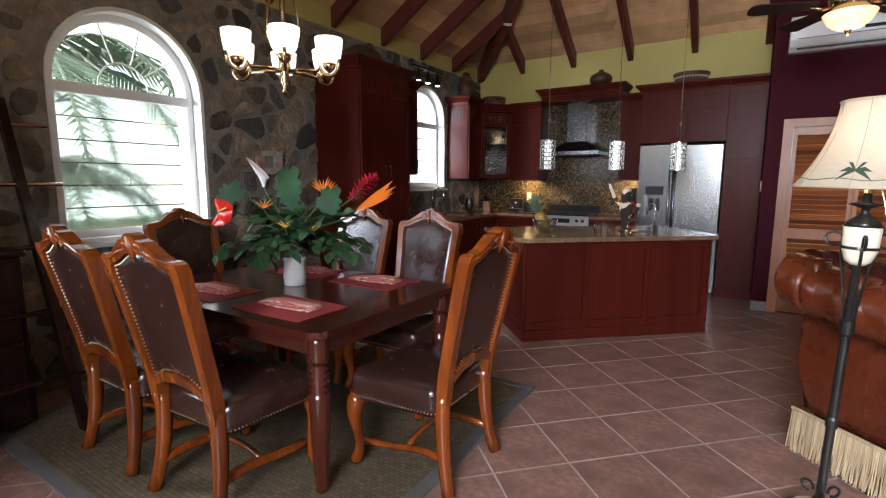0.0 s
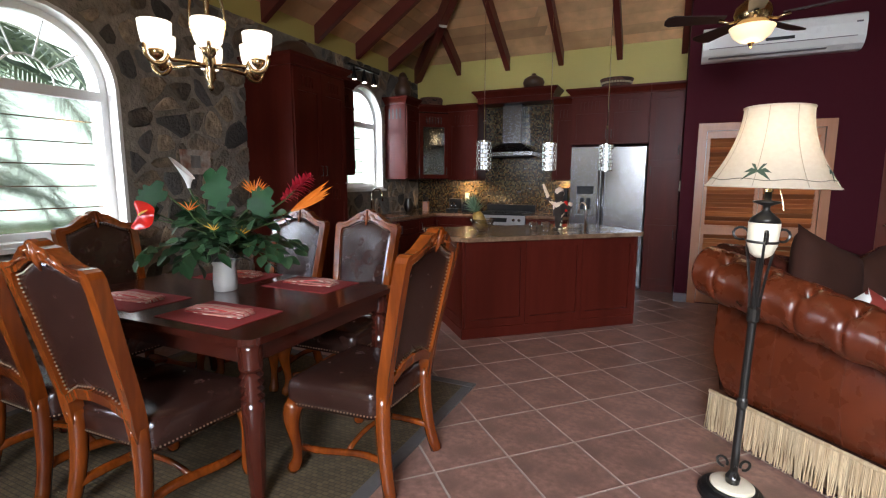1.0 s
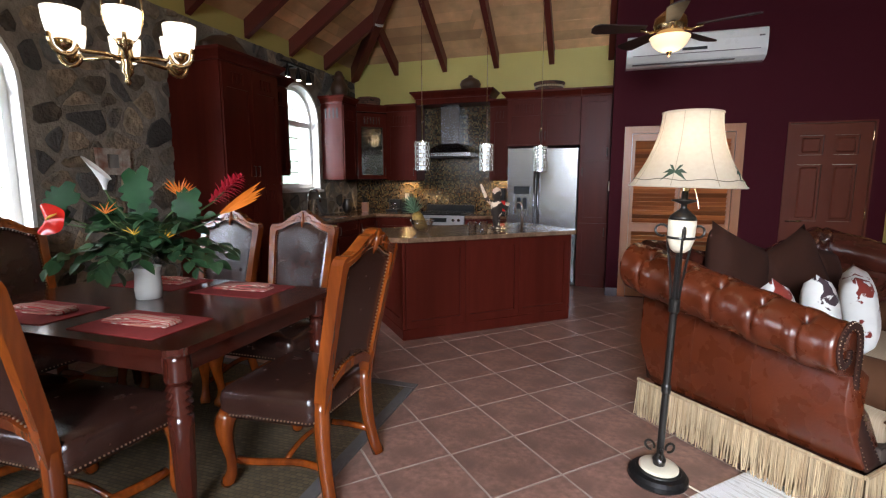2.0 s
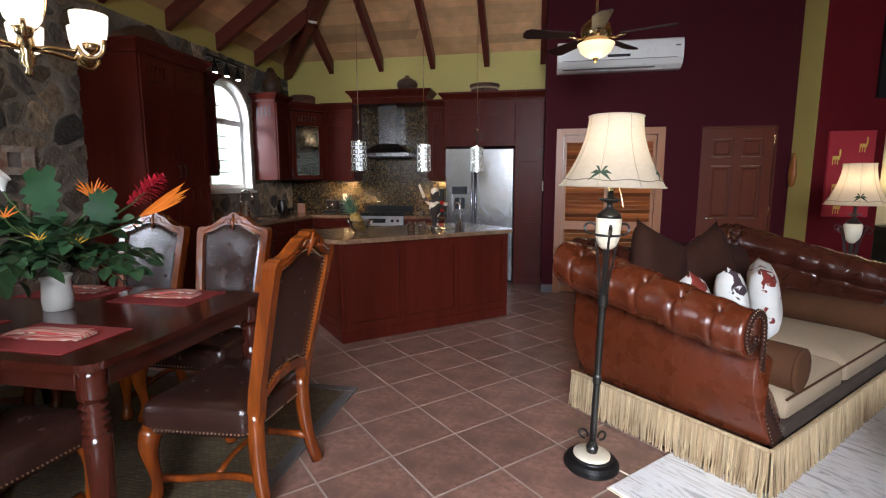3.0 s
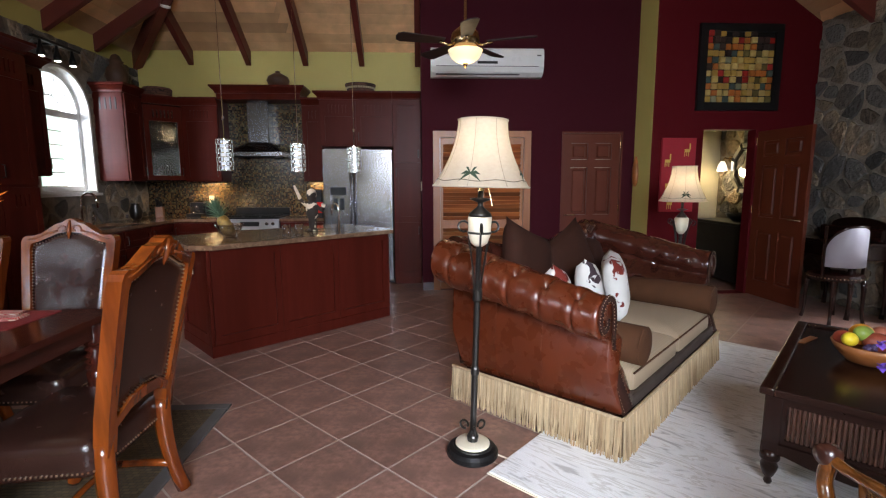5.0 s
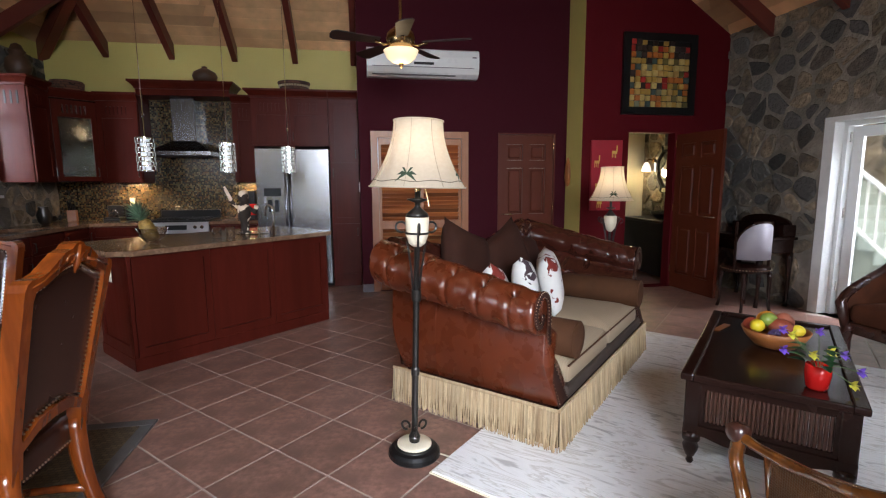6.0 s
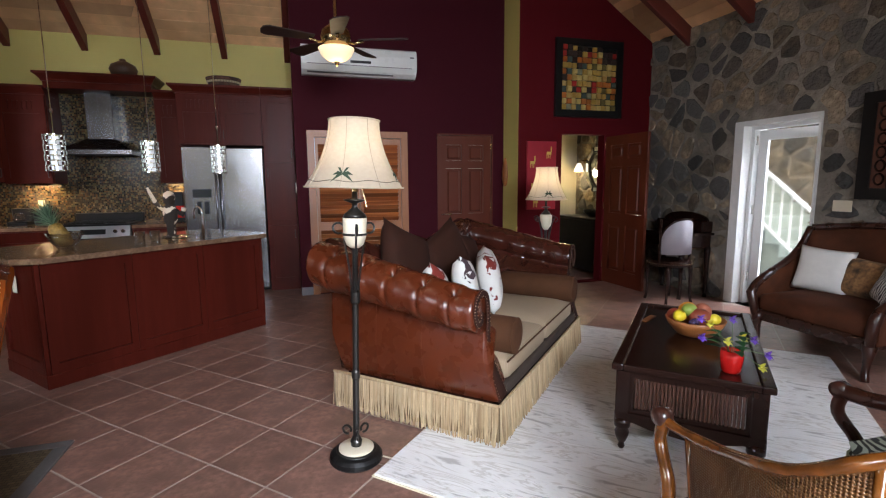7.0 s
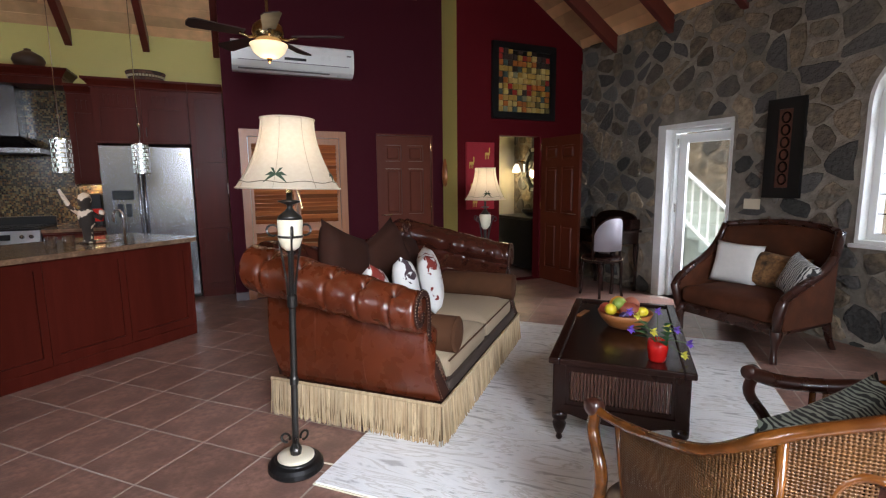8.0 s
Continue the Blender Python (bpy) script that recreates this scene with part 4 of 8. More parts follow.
# red anthurium
p = fp(-0.39, 1.2, -0.08)
part("stem", tube(bez(mouth, mouth + UP * 0.2, p * 0.6 + UP * 0.1, p, 8), 0.004, 5), M["stem"], fl)
bm = bmesh.new()
c0 = bm.verts.new((0, 0, 0))
ring = [bm.verts.new((0.070 * math.cos(t) * (1.0 + 0.25 * math.cos(t)) * (1 - 0.35 * math.exp(-((t - math.pi) / 0.45) ** 2)), 0.070 * math.sin(t) * (1.1 - 0.25 * math.cos(t)), 0.018 * math.cos(3 * t) - 0.012)) for t in (2 * math.pi * i / 24 for i in range(24))]
for i in range(24):
    bm.faces.new([c0, ring[i], ring[(i + 1) % 24]])
face = Matrix.Translation(p) @ (-EF * 0.9 + UP * 0.25 - ER * 0.2).to_track_quat("Z", "Y").to_matrix().to_4x4()
bm.transform(face)
part("anthurium", bm, M["redflower"], fl, "glossy red anthurium spathe", smooth=True)
bm = tube([(0, 0, 0.002), (0.03, 0.01, 0.02), (0.065, 0.02, 0.03)], [0.006, 0.006, 0.003], 7)
bm.transform(face)
part("spadix", bm, M["yel"], fl)
# white calla
p = fp(-0.16, 1.40, 0.0)
part("stem", tube(bez(mouth, mouth + UP * 0.25, p * 0.8 - UP * 0.05, p - UP * 0.06, 8), 0.005, 6), M["stem"], fl)
bm = bmesh.new()
prev = None
for i in range(7):
    t = i / 6
    rg = [bm.verts.new((-(0.008 + 0.055 * t ** 1.6) * math.cos(a) - 0.03 * t * t, (0.008 + 0.04 * t ** 1.5) * math.sin(a), -0.06 + 0.11 * t + 0.06 * t * t * math.cos(a))) for a in (2 * math.pi * k / 14 for k in range(14))]
    if prev:
        for k in range(14):
            bm.faces.new([prev[k], prev[(k + 1) % 14], rg[(k + 1) % 14], rg[k]])
    prev = rg
bm.transform(Matrix.Translation(p) @ Matrix.Rotation(radians(32), 4, "Z"))
part("calla_lily", bm, M["lily"], fl, "white calla lily", smooth=True)


def petals(name, u, z, d, count, length, spread, lean, material, label):
    p = fp(u, z, d)
    part("stem", tube(bez(mouth, mouth + UP * 0.2, p * 0.75, p, 8), 0.005, 5), M["stem"], fl)
    bm = bmesh.new()
    for i in range(count):
        a = (i / max(1, count - 1) - 0.5) * spread
        way = ER * (math.sin(a) + lean) + UP * math.cos(a) * 0.9 + EF * rnd.uniform(-0.15, 0.15)
        leaf_mesh(length * rnd.uniform(0.8, 1.1), length * 0.06, 0.6, 5, 0, bm, aim(p, way, 90))
    part(name, bm, material, fl, label)


petals("bird_of_paradise", 0.19, 1.30, 0.0, 10, 0.11, 1.7, 0.0, M["orange"], "orange bird of paradise bloom")
petals("bird_of_paradise", -0.15, 1.22, -0.05, 5, 0.07, 1.8, 0.2, M["orange"], "orange bird of paradise bloom")
petals("bird_of_paradise", 0.38, 1.21, -0.02, 7, 0.25, 1.0, 1.45, M["orange"], "large orange bird of paradise bloom")
petals("yellow_lily", 0.0, 1.12, -0.14, 5, 0.06, 2.0, 0.0, M["yel"], "yellow lily bloom")
petals("yellow_lily", 0.13, 1.09, -0.12, 5, 0.06, 2.0, 0.1, M["yel"], "yellow lily bloom")
p = fp(0.40, 1.33, 0.02)
part("stem", tube(bez(mouth, mouth + UP * 0.25, p * 0.7, p, 8), 0.005, 5), M["stem"], fl)
bm = bmesh.new()
for i in range(60):
    t = i / 60
    way = (ER * 0.75 + UP * 0.65)
    q = p + way * (-0.10 + 0.22 * t)
    a = i * 2.4
    sd = way.cross(EF).normalized() * math.sin(a) + EF * math.cos(a)
    leaf_mesh(0.03 + 0.045 * math.sin(math.pi * t), 0.011, 0.4, 3, 0, bm, aim(q, sd * 0.8 + way * 0.6, 0))
part("ginger_flower", bm, M["crimson"], fl, "crimson ginger flower spike")

# ---------- kitchen ----------


def mosaic_mat(name, cols, size, rough=0.2):
    m = bpy.data.materials.new(name)
    m.use_nodes = True
    nt = m.node_tree
    N, L = nt.nodes.new, nt.links.new
    b = nt.nodes["Principled BSDF"]
    co, sc, fl_, wn_, rp = N("ShaderNodeTexCoord"), N("ShaderNodeVectorMath"), N("ShaderNodeVectorMath"), N("ShaderNodeTexWhiteNoise"), N("ShaderNodeValToRGB")
    sc.operation, fl_.operation = "SCALE", "FLOOR"
    sc.inputs["Scale"].default_value = 1 / size
    L(co.outputs["Object"], sc.inputs[0])
    L(sc.outputs[0], fl_.inputs[0])
    L(fl_.outputs[0], wn_.inputs["Vector"])
    rp.color_ramp.interpolation = "CONSTANT"
    for i, c in enumerate(cols):
        e = rp.color_ramp.elements[i] if i < 2 else rp.color_ramp.elements.new(i / len(cols))
        e.position, e.color = i / len(cols), (*c, 1)
    L(wn_.outputs["Value"], rp.inputs[0])
    fr_, sep = N("ShaderNodeVectorMath"), N("ShaderNodeSeparateXYZ")
    fr_.operation = "FRACTION"
    L(sc.outputs[0], fr_.inputs[0])
    L(fr_.outputs[0], sep.inputs[0])
    outs = []
    for ax in ("X", "Z"):
        a = N("ShaderNodeMath")
        a.operation = "GREATER_THAN"
        a.inputs[1].default_value = 0.12
        L(sep.outputs[ax], a.inputs[0])
        outs.append(a)
    mu, mx = N("ShaderNodeMath"), N("ShaderNodeMix")
    mu.operation = "MULTIPLY"
    L(outs[0].outputs[0], mu.inputs[0])
    L(outs[1].outputs[0], mu.inputs[1])
    mx.data_type = "RGBA"
    mx.inputs["A"].default_value = (0.075, 0.06, 0.042, 1)
    L(mu.outputs[0], mx.inputs["Factor"])
    L(rp.outputs[0], mx.inputs["B"])
    L(mx.outputs["Result"], b.inputs["Base Color"])
    bp = N("ShaderNodeBump")
    bp.inputs["Strength"].default_value, bp.inputs["Distance"].default_value = 0.5, 0.003
    L(mu.outputs[0], bp.inputs["Height"])
    L(bp.outputs[0], b.inputs["Normal"])
    b.inputs["Roughness"].default_value = rough
    return m


M["clay"] = mat("brown_pottery", (0.09, 0.045, 0.025), 0.5, var=0.4, scale=10, bump=0.2)
M["mosaictile"] = mosaic_mat("glass_mosaic", [(0.032, 0.020, 0.012), (0.13, 0.085, 0.030), (0.06, 0.034, 0.016), (0.16, 0.115, 0.05), (0.02, 0.02, 0.017), (0.09, 0.078, 0.038), (0.115, 0.055, 0.018), (0.014, 0.010, 0.007), (0.026, 0.018, 0.011)], 0.0195)


def shaker_door(w, h, parent, x, z, slots=False, knob="r", glass=False):
    """A framed door on the front plane y = 0, proud of it towards -y, as a child of a cabinet."""
    st = 0.058
    holes = [rect(x + st, x + w - st, z + st, z + h - st - (0.14 if slots else 0))]
    if slots:
        n = max(3, int((w - 0.14) / 0.05))
        for i in range(n):
            u = x + w / 2 + (i - (n - 1) / 2) * 0.045
            holes.append(rect(u - 0.009, u + 0.009, z + h - 0.155, z + h - 0.055))
    d = part("door", soften(add_slab(bmesh.new(), rect(x, x + w, z, z + h), holes, lambda u, v, q: (u, -0.021 + q, v), 0.019), 0.002), M["cherry"], parent)
    pn = part("panel", box(x + st - 0.002, x + w - st + 0.002, -0.010, -0.004, z + st - 0.002, z + h - st + 0.002), M["glass"] if glass else M["cherry"], d)
    kx = x + w - 0.03 if knob == "r" else x + 0.03
    part("handle", tube([(kx, -0.021, z + 0.06), (kx, -0.045, z + 0.065), (kx, -0.045, z + 0.155), (kx, -0.021, z + 0.16)] if h > 1 or z > 1 else [(kx, -0.021, z + h - 0.16), (kx, -0.045, z + h - 0.155), (kx, -0.045, z + h - 0.065), (kx, -0.021, z + h - 0.06)], 0.005, 6), M["iron"], d)
    return d


def crown(bm, x0, x1, y0, z, d, ends=(True, True), h=0.10, out=0.07):
    """A stepped crown moulding along a cabinet's head, flaring outwards."""
    steps = [(0.0, 0.0), (0.012, 0.0), (0.016, 0.02), (0.04, 0.05), (out - 0.01, h - 0.03), (out, h - 0.025), (out, h), (0.0, h)]
    a, b = (1 if ends[0] else 0), (1 if ends[1] else 0)
    prev = None
    for o, q in steps:
        ring = [bm.verts.new(v) for v in ((x0 - o * a, y0 + d, z + q), (x0 - o * a, y0 - o, z + q), (x1 + o * b, y0 - o, z + q), (x1 + o * b, y0 + d, z + q))]
        if prev:
            for i in range(4):
                bm.faces.new([prev[i], prev[(i + 1) % 4], ring[(i + 1) % 4], ring[i]])
        prev = ring
    bm.faces.new(prev)
    return bm


def cabinet(name, m, w, d, z0, z1, doors, label, slots=False, toe=False, crowned=False, ends=(True, True), glass=False):
    """Local: x along the front, front plane y = 0 facing -y. doors: rows of (x0, x1, z0, z1)."""
    c = thing(name, m, label, "cabinet", "kitchen cabinets")
    bm = box(0, w, 0, d, z0 + (0.1 if toe else 0), z1, 0.002)
    if toe:
        add_box(bm, 0.004, w - 0.004, 0.06, d, z0, z0 + 0.1)
    if glass:
        bm.free()
        bm = box(0, w, 0.24, d, z0, z1)
        for a in ((0, w, 0, 0.24, z0, z0 + 0.02), (0, w, 0, 0.24, z1 - 0.02, z1), (0, 0.018, 0, 0.24, z0, z1), (w - 0.018, w, 0, 0.24, z0, z1), (0, w, 0.04, 0.24, (z0 + z1) / 2, (z0 + z1) / 2 + 0.012)):
            add_box(bm, *a)
    # behind glass, espresso replaces cherry: the shade inside is put into the colour
    part("body", bm, M["darkwood"] if glass else M["cherry"], c)
    for i, (a, b, e, f) in enumerate(doors):
        shaker_door(b - a, f - e, c, a, e, slots and f > 1.2, "r" if i % 2 == 0 else "l", glass)
    if crowned:
        part("crown_moulding", crown(bmesh.new(), 0, w, 0, z1 + 0.001, d - 0.002, ends), M["cherry"], c)
    return c


# tall cabinet by the dining corner and the narrow wall unit after it
cabinet("tall_cabinet", pose(-3.26, 3.70, 0, 0, 0, 90), 0.80, 0.585, 0, 2.44, [(0.012, 0.397, 0.12, 1.35), (0.403, 0.788, 0.12, 1.35), (0.012, 0.397, 1.37, 2.42), (0.403, 0.788, 1.37, 2.42)], "tall dark cherry pantry cabinet with crown moulding", True, True, True)
cabinet("wall_cabinet", pose(-3.50, 4.56, 0, 0, 0, 90), 0.44, 0.345, 1.45, 2.44, [(0.01, 0.43, 1.46, 2.42)], "dark cherry wall cabinet beside the window", True, False, True, (False, True))
# back run
cabinet("base_cabinet", pose(-3.225, 6.68, 0), 0.615, 0.61, 0, 0.868, [(0.012, 0.60, 0.12, 0.66), (0.012, 0.60, 0.68, 0.855)], "dark cherry base cabinet under granite", toe=True)
cabinet("base_cabinet", pose(-1.835, 6.68, 0), 0.585, 0.61, 0, 0.868, [(0.012, 0.57, 0.12, 0.66), (0.012, 0.57, 0.68, 0.855)], "dark cherry base cabinet beside the refrigerator", toe=True)
for y0 in (5.0, 5.57, 6.14):
    cabinet("base_cabinet", pose(-3.235, y0, 0, 0, 0, 90), 0.565, 0.61, 0, 0.868, [(0.012, 0.553, 0.12, 0.66), (0.012, 0.553, 0.68, 0.855)], "dark cherry base cabinet under the sink counter", toe=True)
ct_ = thing("kitchen_counter", pose(0, 0, 0), "brown polished granite counter along the kitchen walls", "counter")
part("slab", soften(add_slab(bmesh.new(), [(-3.85, 4.52), (-3.205, 4.52), (-3.205, 6.655), (-2.607, 6.655), (-2.607, 7.29), (-3.85, 7.29)], [rect(-3.72, -3.32, 5.48, 6.08)], lambda u, v, w: (u, v, 0.908 - w), 0.038), 0.006, 2), M["granite"], ct_)
part("slab", soften(add_slab(bmesh.new(), rect(-1.838, -1.248, 6.655, 7.29), [], lambda u, v, w: (u, v, 0.908 - w), 0.038), 0.006, 2), M["granite"], ct_)
sk = thing("kitchen_sink", pose(-3.52, 5.78, 0.908), "steel undermount sink with tall arched faucet", "sink")
bm = box(-0.198, 0.198, -0.298, 0.298, -0.2, -0.04)
bm.faces.ensure_lookup_table()
bmesh.ops.delete(bm, geom=[f for f in bm.faces if f.normal.z > 0.9], context="FACES")
part("basin", bm, M["steel"], sk)
part("faucet", tube([(-0.26, 0, 0), (-0.26, 0, 0.26)] + [(-0.17 - 0.09 * math.cos(a), 0, 0.27 + 0.1 * math.sin(a)) for a in (math.pi * i / 9 for i in range(10))] + [(-0.08, 0, 0.2)], 0.013, 10, lathe([(0.03, 0), (0.022, 0.03)], 14, None, (-0.26, 0, 0))), M["chrome"], sk, "arched chrome faucet", smooth=True)
part("soap_pump", lathe([(0.02, 0), (0.022, 0.09), (0.008, 0.11), (0.008, 0.15)], 12, None, (-0.25, 0.18, 0)), M["chrome"], sk)
structure(mesh_ob("backsplash", box(-3.845, -1.25, 7.282, 7.298, 0.909, 1.46), M["mosaictile"]), "brown and gold glass mosaic backsplash", "backsplash")
structure(mesh_ob("backsplash", box(-2.655, -1.56, 7.278, 7.296, 1.46, 2.48), M["mosaictile"]), "brown and gold glass mosaic behind the hood", "backsplash")
# wall cabinets
cabinet("wall_cabinet", pose(-3.50, 6.26, 0, 0, 0, 90), 0.38, 0.345, 1.41, 2.46, [(0.01, 0.37, 1.42, 2.44)], "dark cherry wall cabinet with slotted frieze by the window", True, False, True, (True, False))
c = cabinet("corner_cabinet", pose(-3.495, 6.645, 0, 0, 0, 42.5), 0.47, 0.32, 1.41, 2.40, [(0.01, 0.46, 1.42, 2.38)], "dark cherry corner cabinet with glass door", True, False, True, (False, False), True)
part("dish_stack", lathe([(0.03, 0), (0.07, 0.012), (0.075, 0.06), (0.02, 0.065)], 14, None, (0.2, 0.14, 1.43)), M["clay"], c)
# side slots of the cabinet by the window: raised black plates for shaded cuts
pc = bpy.data.objects["wall_cabinet.001"]
for i in range(4):
    o = part("slot", box(-0.004, -0.0006, 0.07 + 0.06 * i, 0.09 + 0.06 * i, 2.26, 2.40), M["black"], pc)
cabinet("wall_cabinet", pose(-3.145, 6.95, 0), 0.485, 0.345, 1.40, 2.41, [(0.01, 0.475, 1.41, 2.395)], "dark cherry wall cabinet beside the hood", True, False, True, (False, False))
cabinet("wall_cabinet", pose(-1.555, 6.95, 0), 0.30, 0.345, 1.40, 2.41, [(0.01, 0.29, 1.41, 2.395)], "narrow dark cherry wall cabinet beside the hood", True, False, True, (False, False))
cabinet("fridge_cabinet", pose(-1.252, 6.62, 0), 0.935, 0.675, 1.845, 2.44, [(0.01, 0.463, 1.86, 2.425), (0.47, 0.925, 1.86, 2.425)], "dark cherry cabinet above the refrigerator", True, False, True, (True, False))
cabinet("pantry_cabinet", pose(-0.315, 6.62, 0), 0.37, 0.675, 0, 2.44, [(0.01, 0.36, 0.12, 0.85), (0.01, 0.36, 0.87, 1.62), (0.01, 0.36, 1.64, 2.425)], "tall dark cherry pantry cabinet by the purple wall", False, True, True, (False, False))
# hood and its valance
vl = thing("hood_valance", pose(0, 0, 0), "dark cherry bridge with crown moulding above the hood", "cabinet")
part("body", box(-2.655, -1.56, 6.90, 7.276, 2.482, 2.56, 0.003), M["cherry"], vl)
part("crown_moulding", crown(bmesh.new(), -2.655, -1.56, 6.90, 2.561, 0.37), M["cherry"], vl)
hd = thing("range_hood", pose(0, 0, 0), "stainless steel chimney range hood", "hood")
bm = bmesh.new()
lo = [(-2.54, 6.80), (-1.80, 6.80), (-1.80, 7.275), (-2.54, 7.275)]
hi = [(-2.32, 7.02), (-2.02, 7.02), (-2.02, 7.275), (-2.32, 7.275)]
rings = [[bm.verts.new((x, y, z)) for x, y in q] for q, z in ((lo, 1.74), (lo, 1.79), (hi, 1.93))]
for a, b in zip(rings, rings[1:]):
    for i in range(4):
        bm.faces.new([a[i], a[(i + 1) % 4], b[(i + 1) % 4], b[i]])
bm.faces.new(rings[0][::-1])
bm.faces.new(rings[-1])
part("canopy", soften(bm, 0.004), M["steel"], hd)
part("chimney", box(-2.31, -2.03, 7.03, 7.275, 1.93, 2.48, 0.004), M["steel"], hd)
part("filter", box(-2.45, -1.9, 6.86, 7.2, 1.732, 1.741), M["black"], hd)
# lighter steel for the control panel only: window reflection put into the colour
M["lightened_steel"] = mat("window_lit_steel", (0.62, 0.62, 0.63), 0.38, 1.0, var=0.03)
rg = thing("kitchen_range", pose(-2.597, 6.64, 0), "stainless steel gas range with black cooktop", "range")
part("body", box(0, 0.752, 0.03, 0.63, 0.02, 0.90, 0.004), M["steel"], rg)
part("oven_door", box(0.02, 0.732, 0.0, 0.03, 0.16, 0.74, 0.008), M["black"], rg, "black glass oven door")
part("control_panel", soften(loft([[(x, -0.035, 0.77), (x, 0.012, 0.905), (x, 0.03, 0.905), (x, 0.03, 0.77)] for x in (0.0, 0.752)]), 0.006, 2), M["lightened_steel"], rg, "steel control panel, coloured lighter for reflected window light")
dp_ = part("display", box(0.25, 0.50, -0.003, 0.002, -0.03, 0.03), M["black"], rg)
dp_.matrix_local = pose(0, -0.012, 0.84, -19, 0, 0)
part("cooktop", box(0.01, 0.742, 0.04, 0.62, 0.902, 0.925, 0.005), M["black"], rg)
part("backguard", box(0.0, 0.752, 0.58, 0.63, 0.926, 1.03, 0.006), M["black"], rg)
for i in range(3):
    for j in range(4):
        part("grate", box(0.06 + 0.22 * i, 0.25 + 0.22 * i, 0.08 + 0.12 * j, 0.095 + 0.12 * j, 0.9255, 0.945), M["iron"], rg)
for x in (0.07, 0.15, 0.60, 0.68):
    o = part("knob", lathe([(0.022, 0), (0.02, 0.02), (0.012, 0.025)], 14), M["steel"], rg)
    o.matrix_local = pose(x, -0.010, 0.84, 71, 0, 0)
part("handle", tube([(0.08, 0, 0.70), (0.08, -0.04, 0.70), (0.67, -0.04, 0.70), (0.67, 0, 0.70)], 0.011, 8), M["steel"], rg)
fr = thing("refrigerator", pose(-1.236, 6.60, 0), "stainless steel side-by-side refrigerator with ice dispenser", "refrigerator")
part("body", box(0.005, 0.91, 0.06, 0.68, 0.02, 1.81, 0.004), M["iron"], fr)
part("door", soften(add_slab(bmesh.new(), rect(0.005, 0.385, 0.06, 1.815), [rect(0.09, 0.30, 0.95, 1.32)], lambda u, v, w: (u, w, v), 0.058), 0.008, 2), M["steel"], fr)
part("door", box(0.393, 0.91, 0, 0.058, 0.06, 1.815, 0.01, 2), M["steel"], fr)
dsp = part("dispenser", box(0.088, 0.302, 0.045, 0.058, 0.948, 1.322), M["steel"], fr, "steel ice dispenser niche")
part("control_panel", box(0.092, 0.298, 0.004, 0.044, 1.22, 1.318, 0.003), M["black"], dsp)
part("paddle", box(0.13, 0.18, 0.02, 0.03, 1.02, 1.17, 0.004), M["black"], dsp)
part("paddle", box(0.21, 0.26, 0.02, 0.03, 1.02, 1.17, 0.004), M["black"], dsp)
for x in (0.362, 0.418):
    part("handle", tube([(x, 0, 0.5), (x, -0.045, 0.52), (x, -0.045, 1.6), (x, 0, 1.62)], 0.012, 8), M["steel"], fr, smooth=True)
part("badge", box(0.78, 0.86, -0.003, 0.0, 1.72, 1.745), M["chrome"], fr)

# under-cabinet lights
WARM = (1.0, 0.62, 0.28)
for x in (-2.9, -1.42):
    ul = thing("under_cabinet_light", pose(x, 7.15, 1.385), "slim warm light strip under the wall cabinet", "light", "under-cabinet lights")
    part("housing", box(-0.12, 0.12, -0.02, 0.02, -0.006, 0.012, 0.003), M["chrome"], ul)
    lamp("under_cabinet_lamp", "AREA", look((x, 7.15, 1.372), (x, 7.2, 0.9)), 5, WARM, size=0.22, size_y=0.03)

# island
IA = 41.5
isl = thing("kitchen_island", pose(-1.625, 3.885, 0, 0, 0, IA), "dark cherry panelled kitchen island", "island")
IW, IDP = 1.775, 0.70
bm = box(0.02, IW - 0.02, 0.02, IDP - 0.02, 0.1, 0.868)
part("body", bm, M["cherry"], isl)
part("plinth", box(0.0, IW, 0.0, IDP, 0.0, 0.1, 0.006), M["cherry"], isl)
seg = (IW - 0.06) / 3
for k in range(3):
    x = 0.03 + k * seg
    d = part("panel", soften(add_slab(bmesh.new(), rect(x + 0.002, x + seg - 0.002, 0.102, 0.866), [rect(x + 0.05, x + seg - 0.05, 0.17, 0.80)], lambda u, v, q: (u, q, v), 0.019), 0.002), M["cherry"], isl)
for a in ((0.0, 0.029), (IW - 0.029, IW)):
    part("corner_stile", box(a[0], a[1], 0.0, 0.03, 0.101, 0.867, 0.003), M["cherry"], isl)
part("panel", soften(add_slab(bmesh.new(), rect(0.031, IDP - 0.03, 0.102, 0.866), [rect(0.09, IDP - 0.09, 0.18, 0.79)], lambda u, v, q: (q, u, v), 0.019), 0.002), M["cherry"], isl)
part("panel", soften(add_slab(bmesh.new(), rect(0.031, IDP - 0.03, 0.102, 0.866), [rect(0.09, IDP - 0.09, 0.18, 0.79)], lambda u, v, q: (IW - q, u, v), 0.019), 0.002), M["cherry"], isl)
part("socket_plate", box(-0.006, 0.0, 0.32, 0.39, 0.64, 0.76, 0.002), M["ivory"], isl, "ivory power outlet plate")
it = thing("island_counter", pose(-1.625, 3.885, 0, 0, 0, IA), "brown polished granite island countertop with clipped corners", "counter")
part("slab", soften(add_slab(bmesh.new(), [(0.03, -0.06), (IW + 0.01, -0.06), (IW + 0.06, -0.01), (IW + 0.06, IDP + 0.25), (-0.10, IDP + 0.25), (-0.10, 0.07)], [], lambda u, v, w: (u, v, 0.908 - w), 0.038), 0.008, 2), M["granite"], it)
IM = pose(-1.625, 3.885, 0, 0, 0, IA)
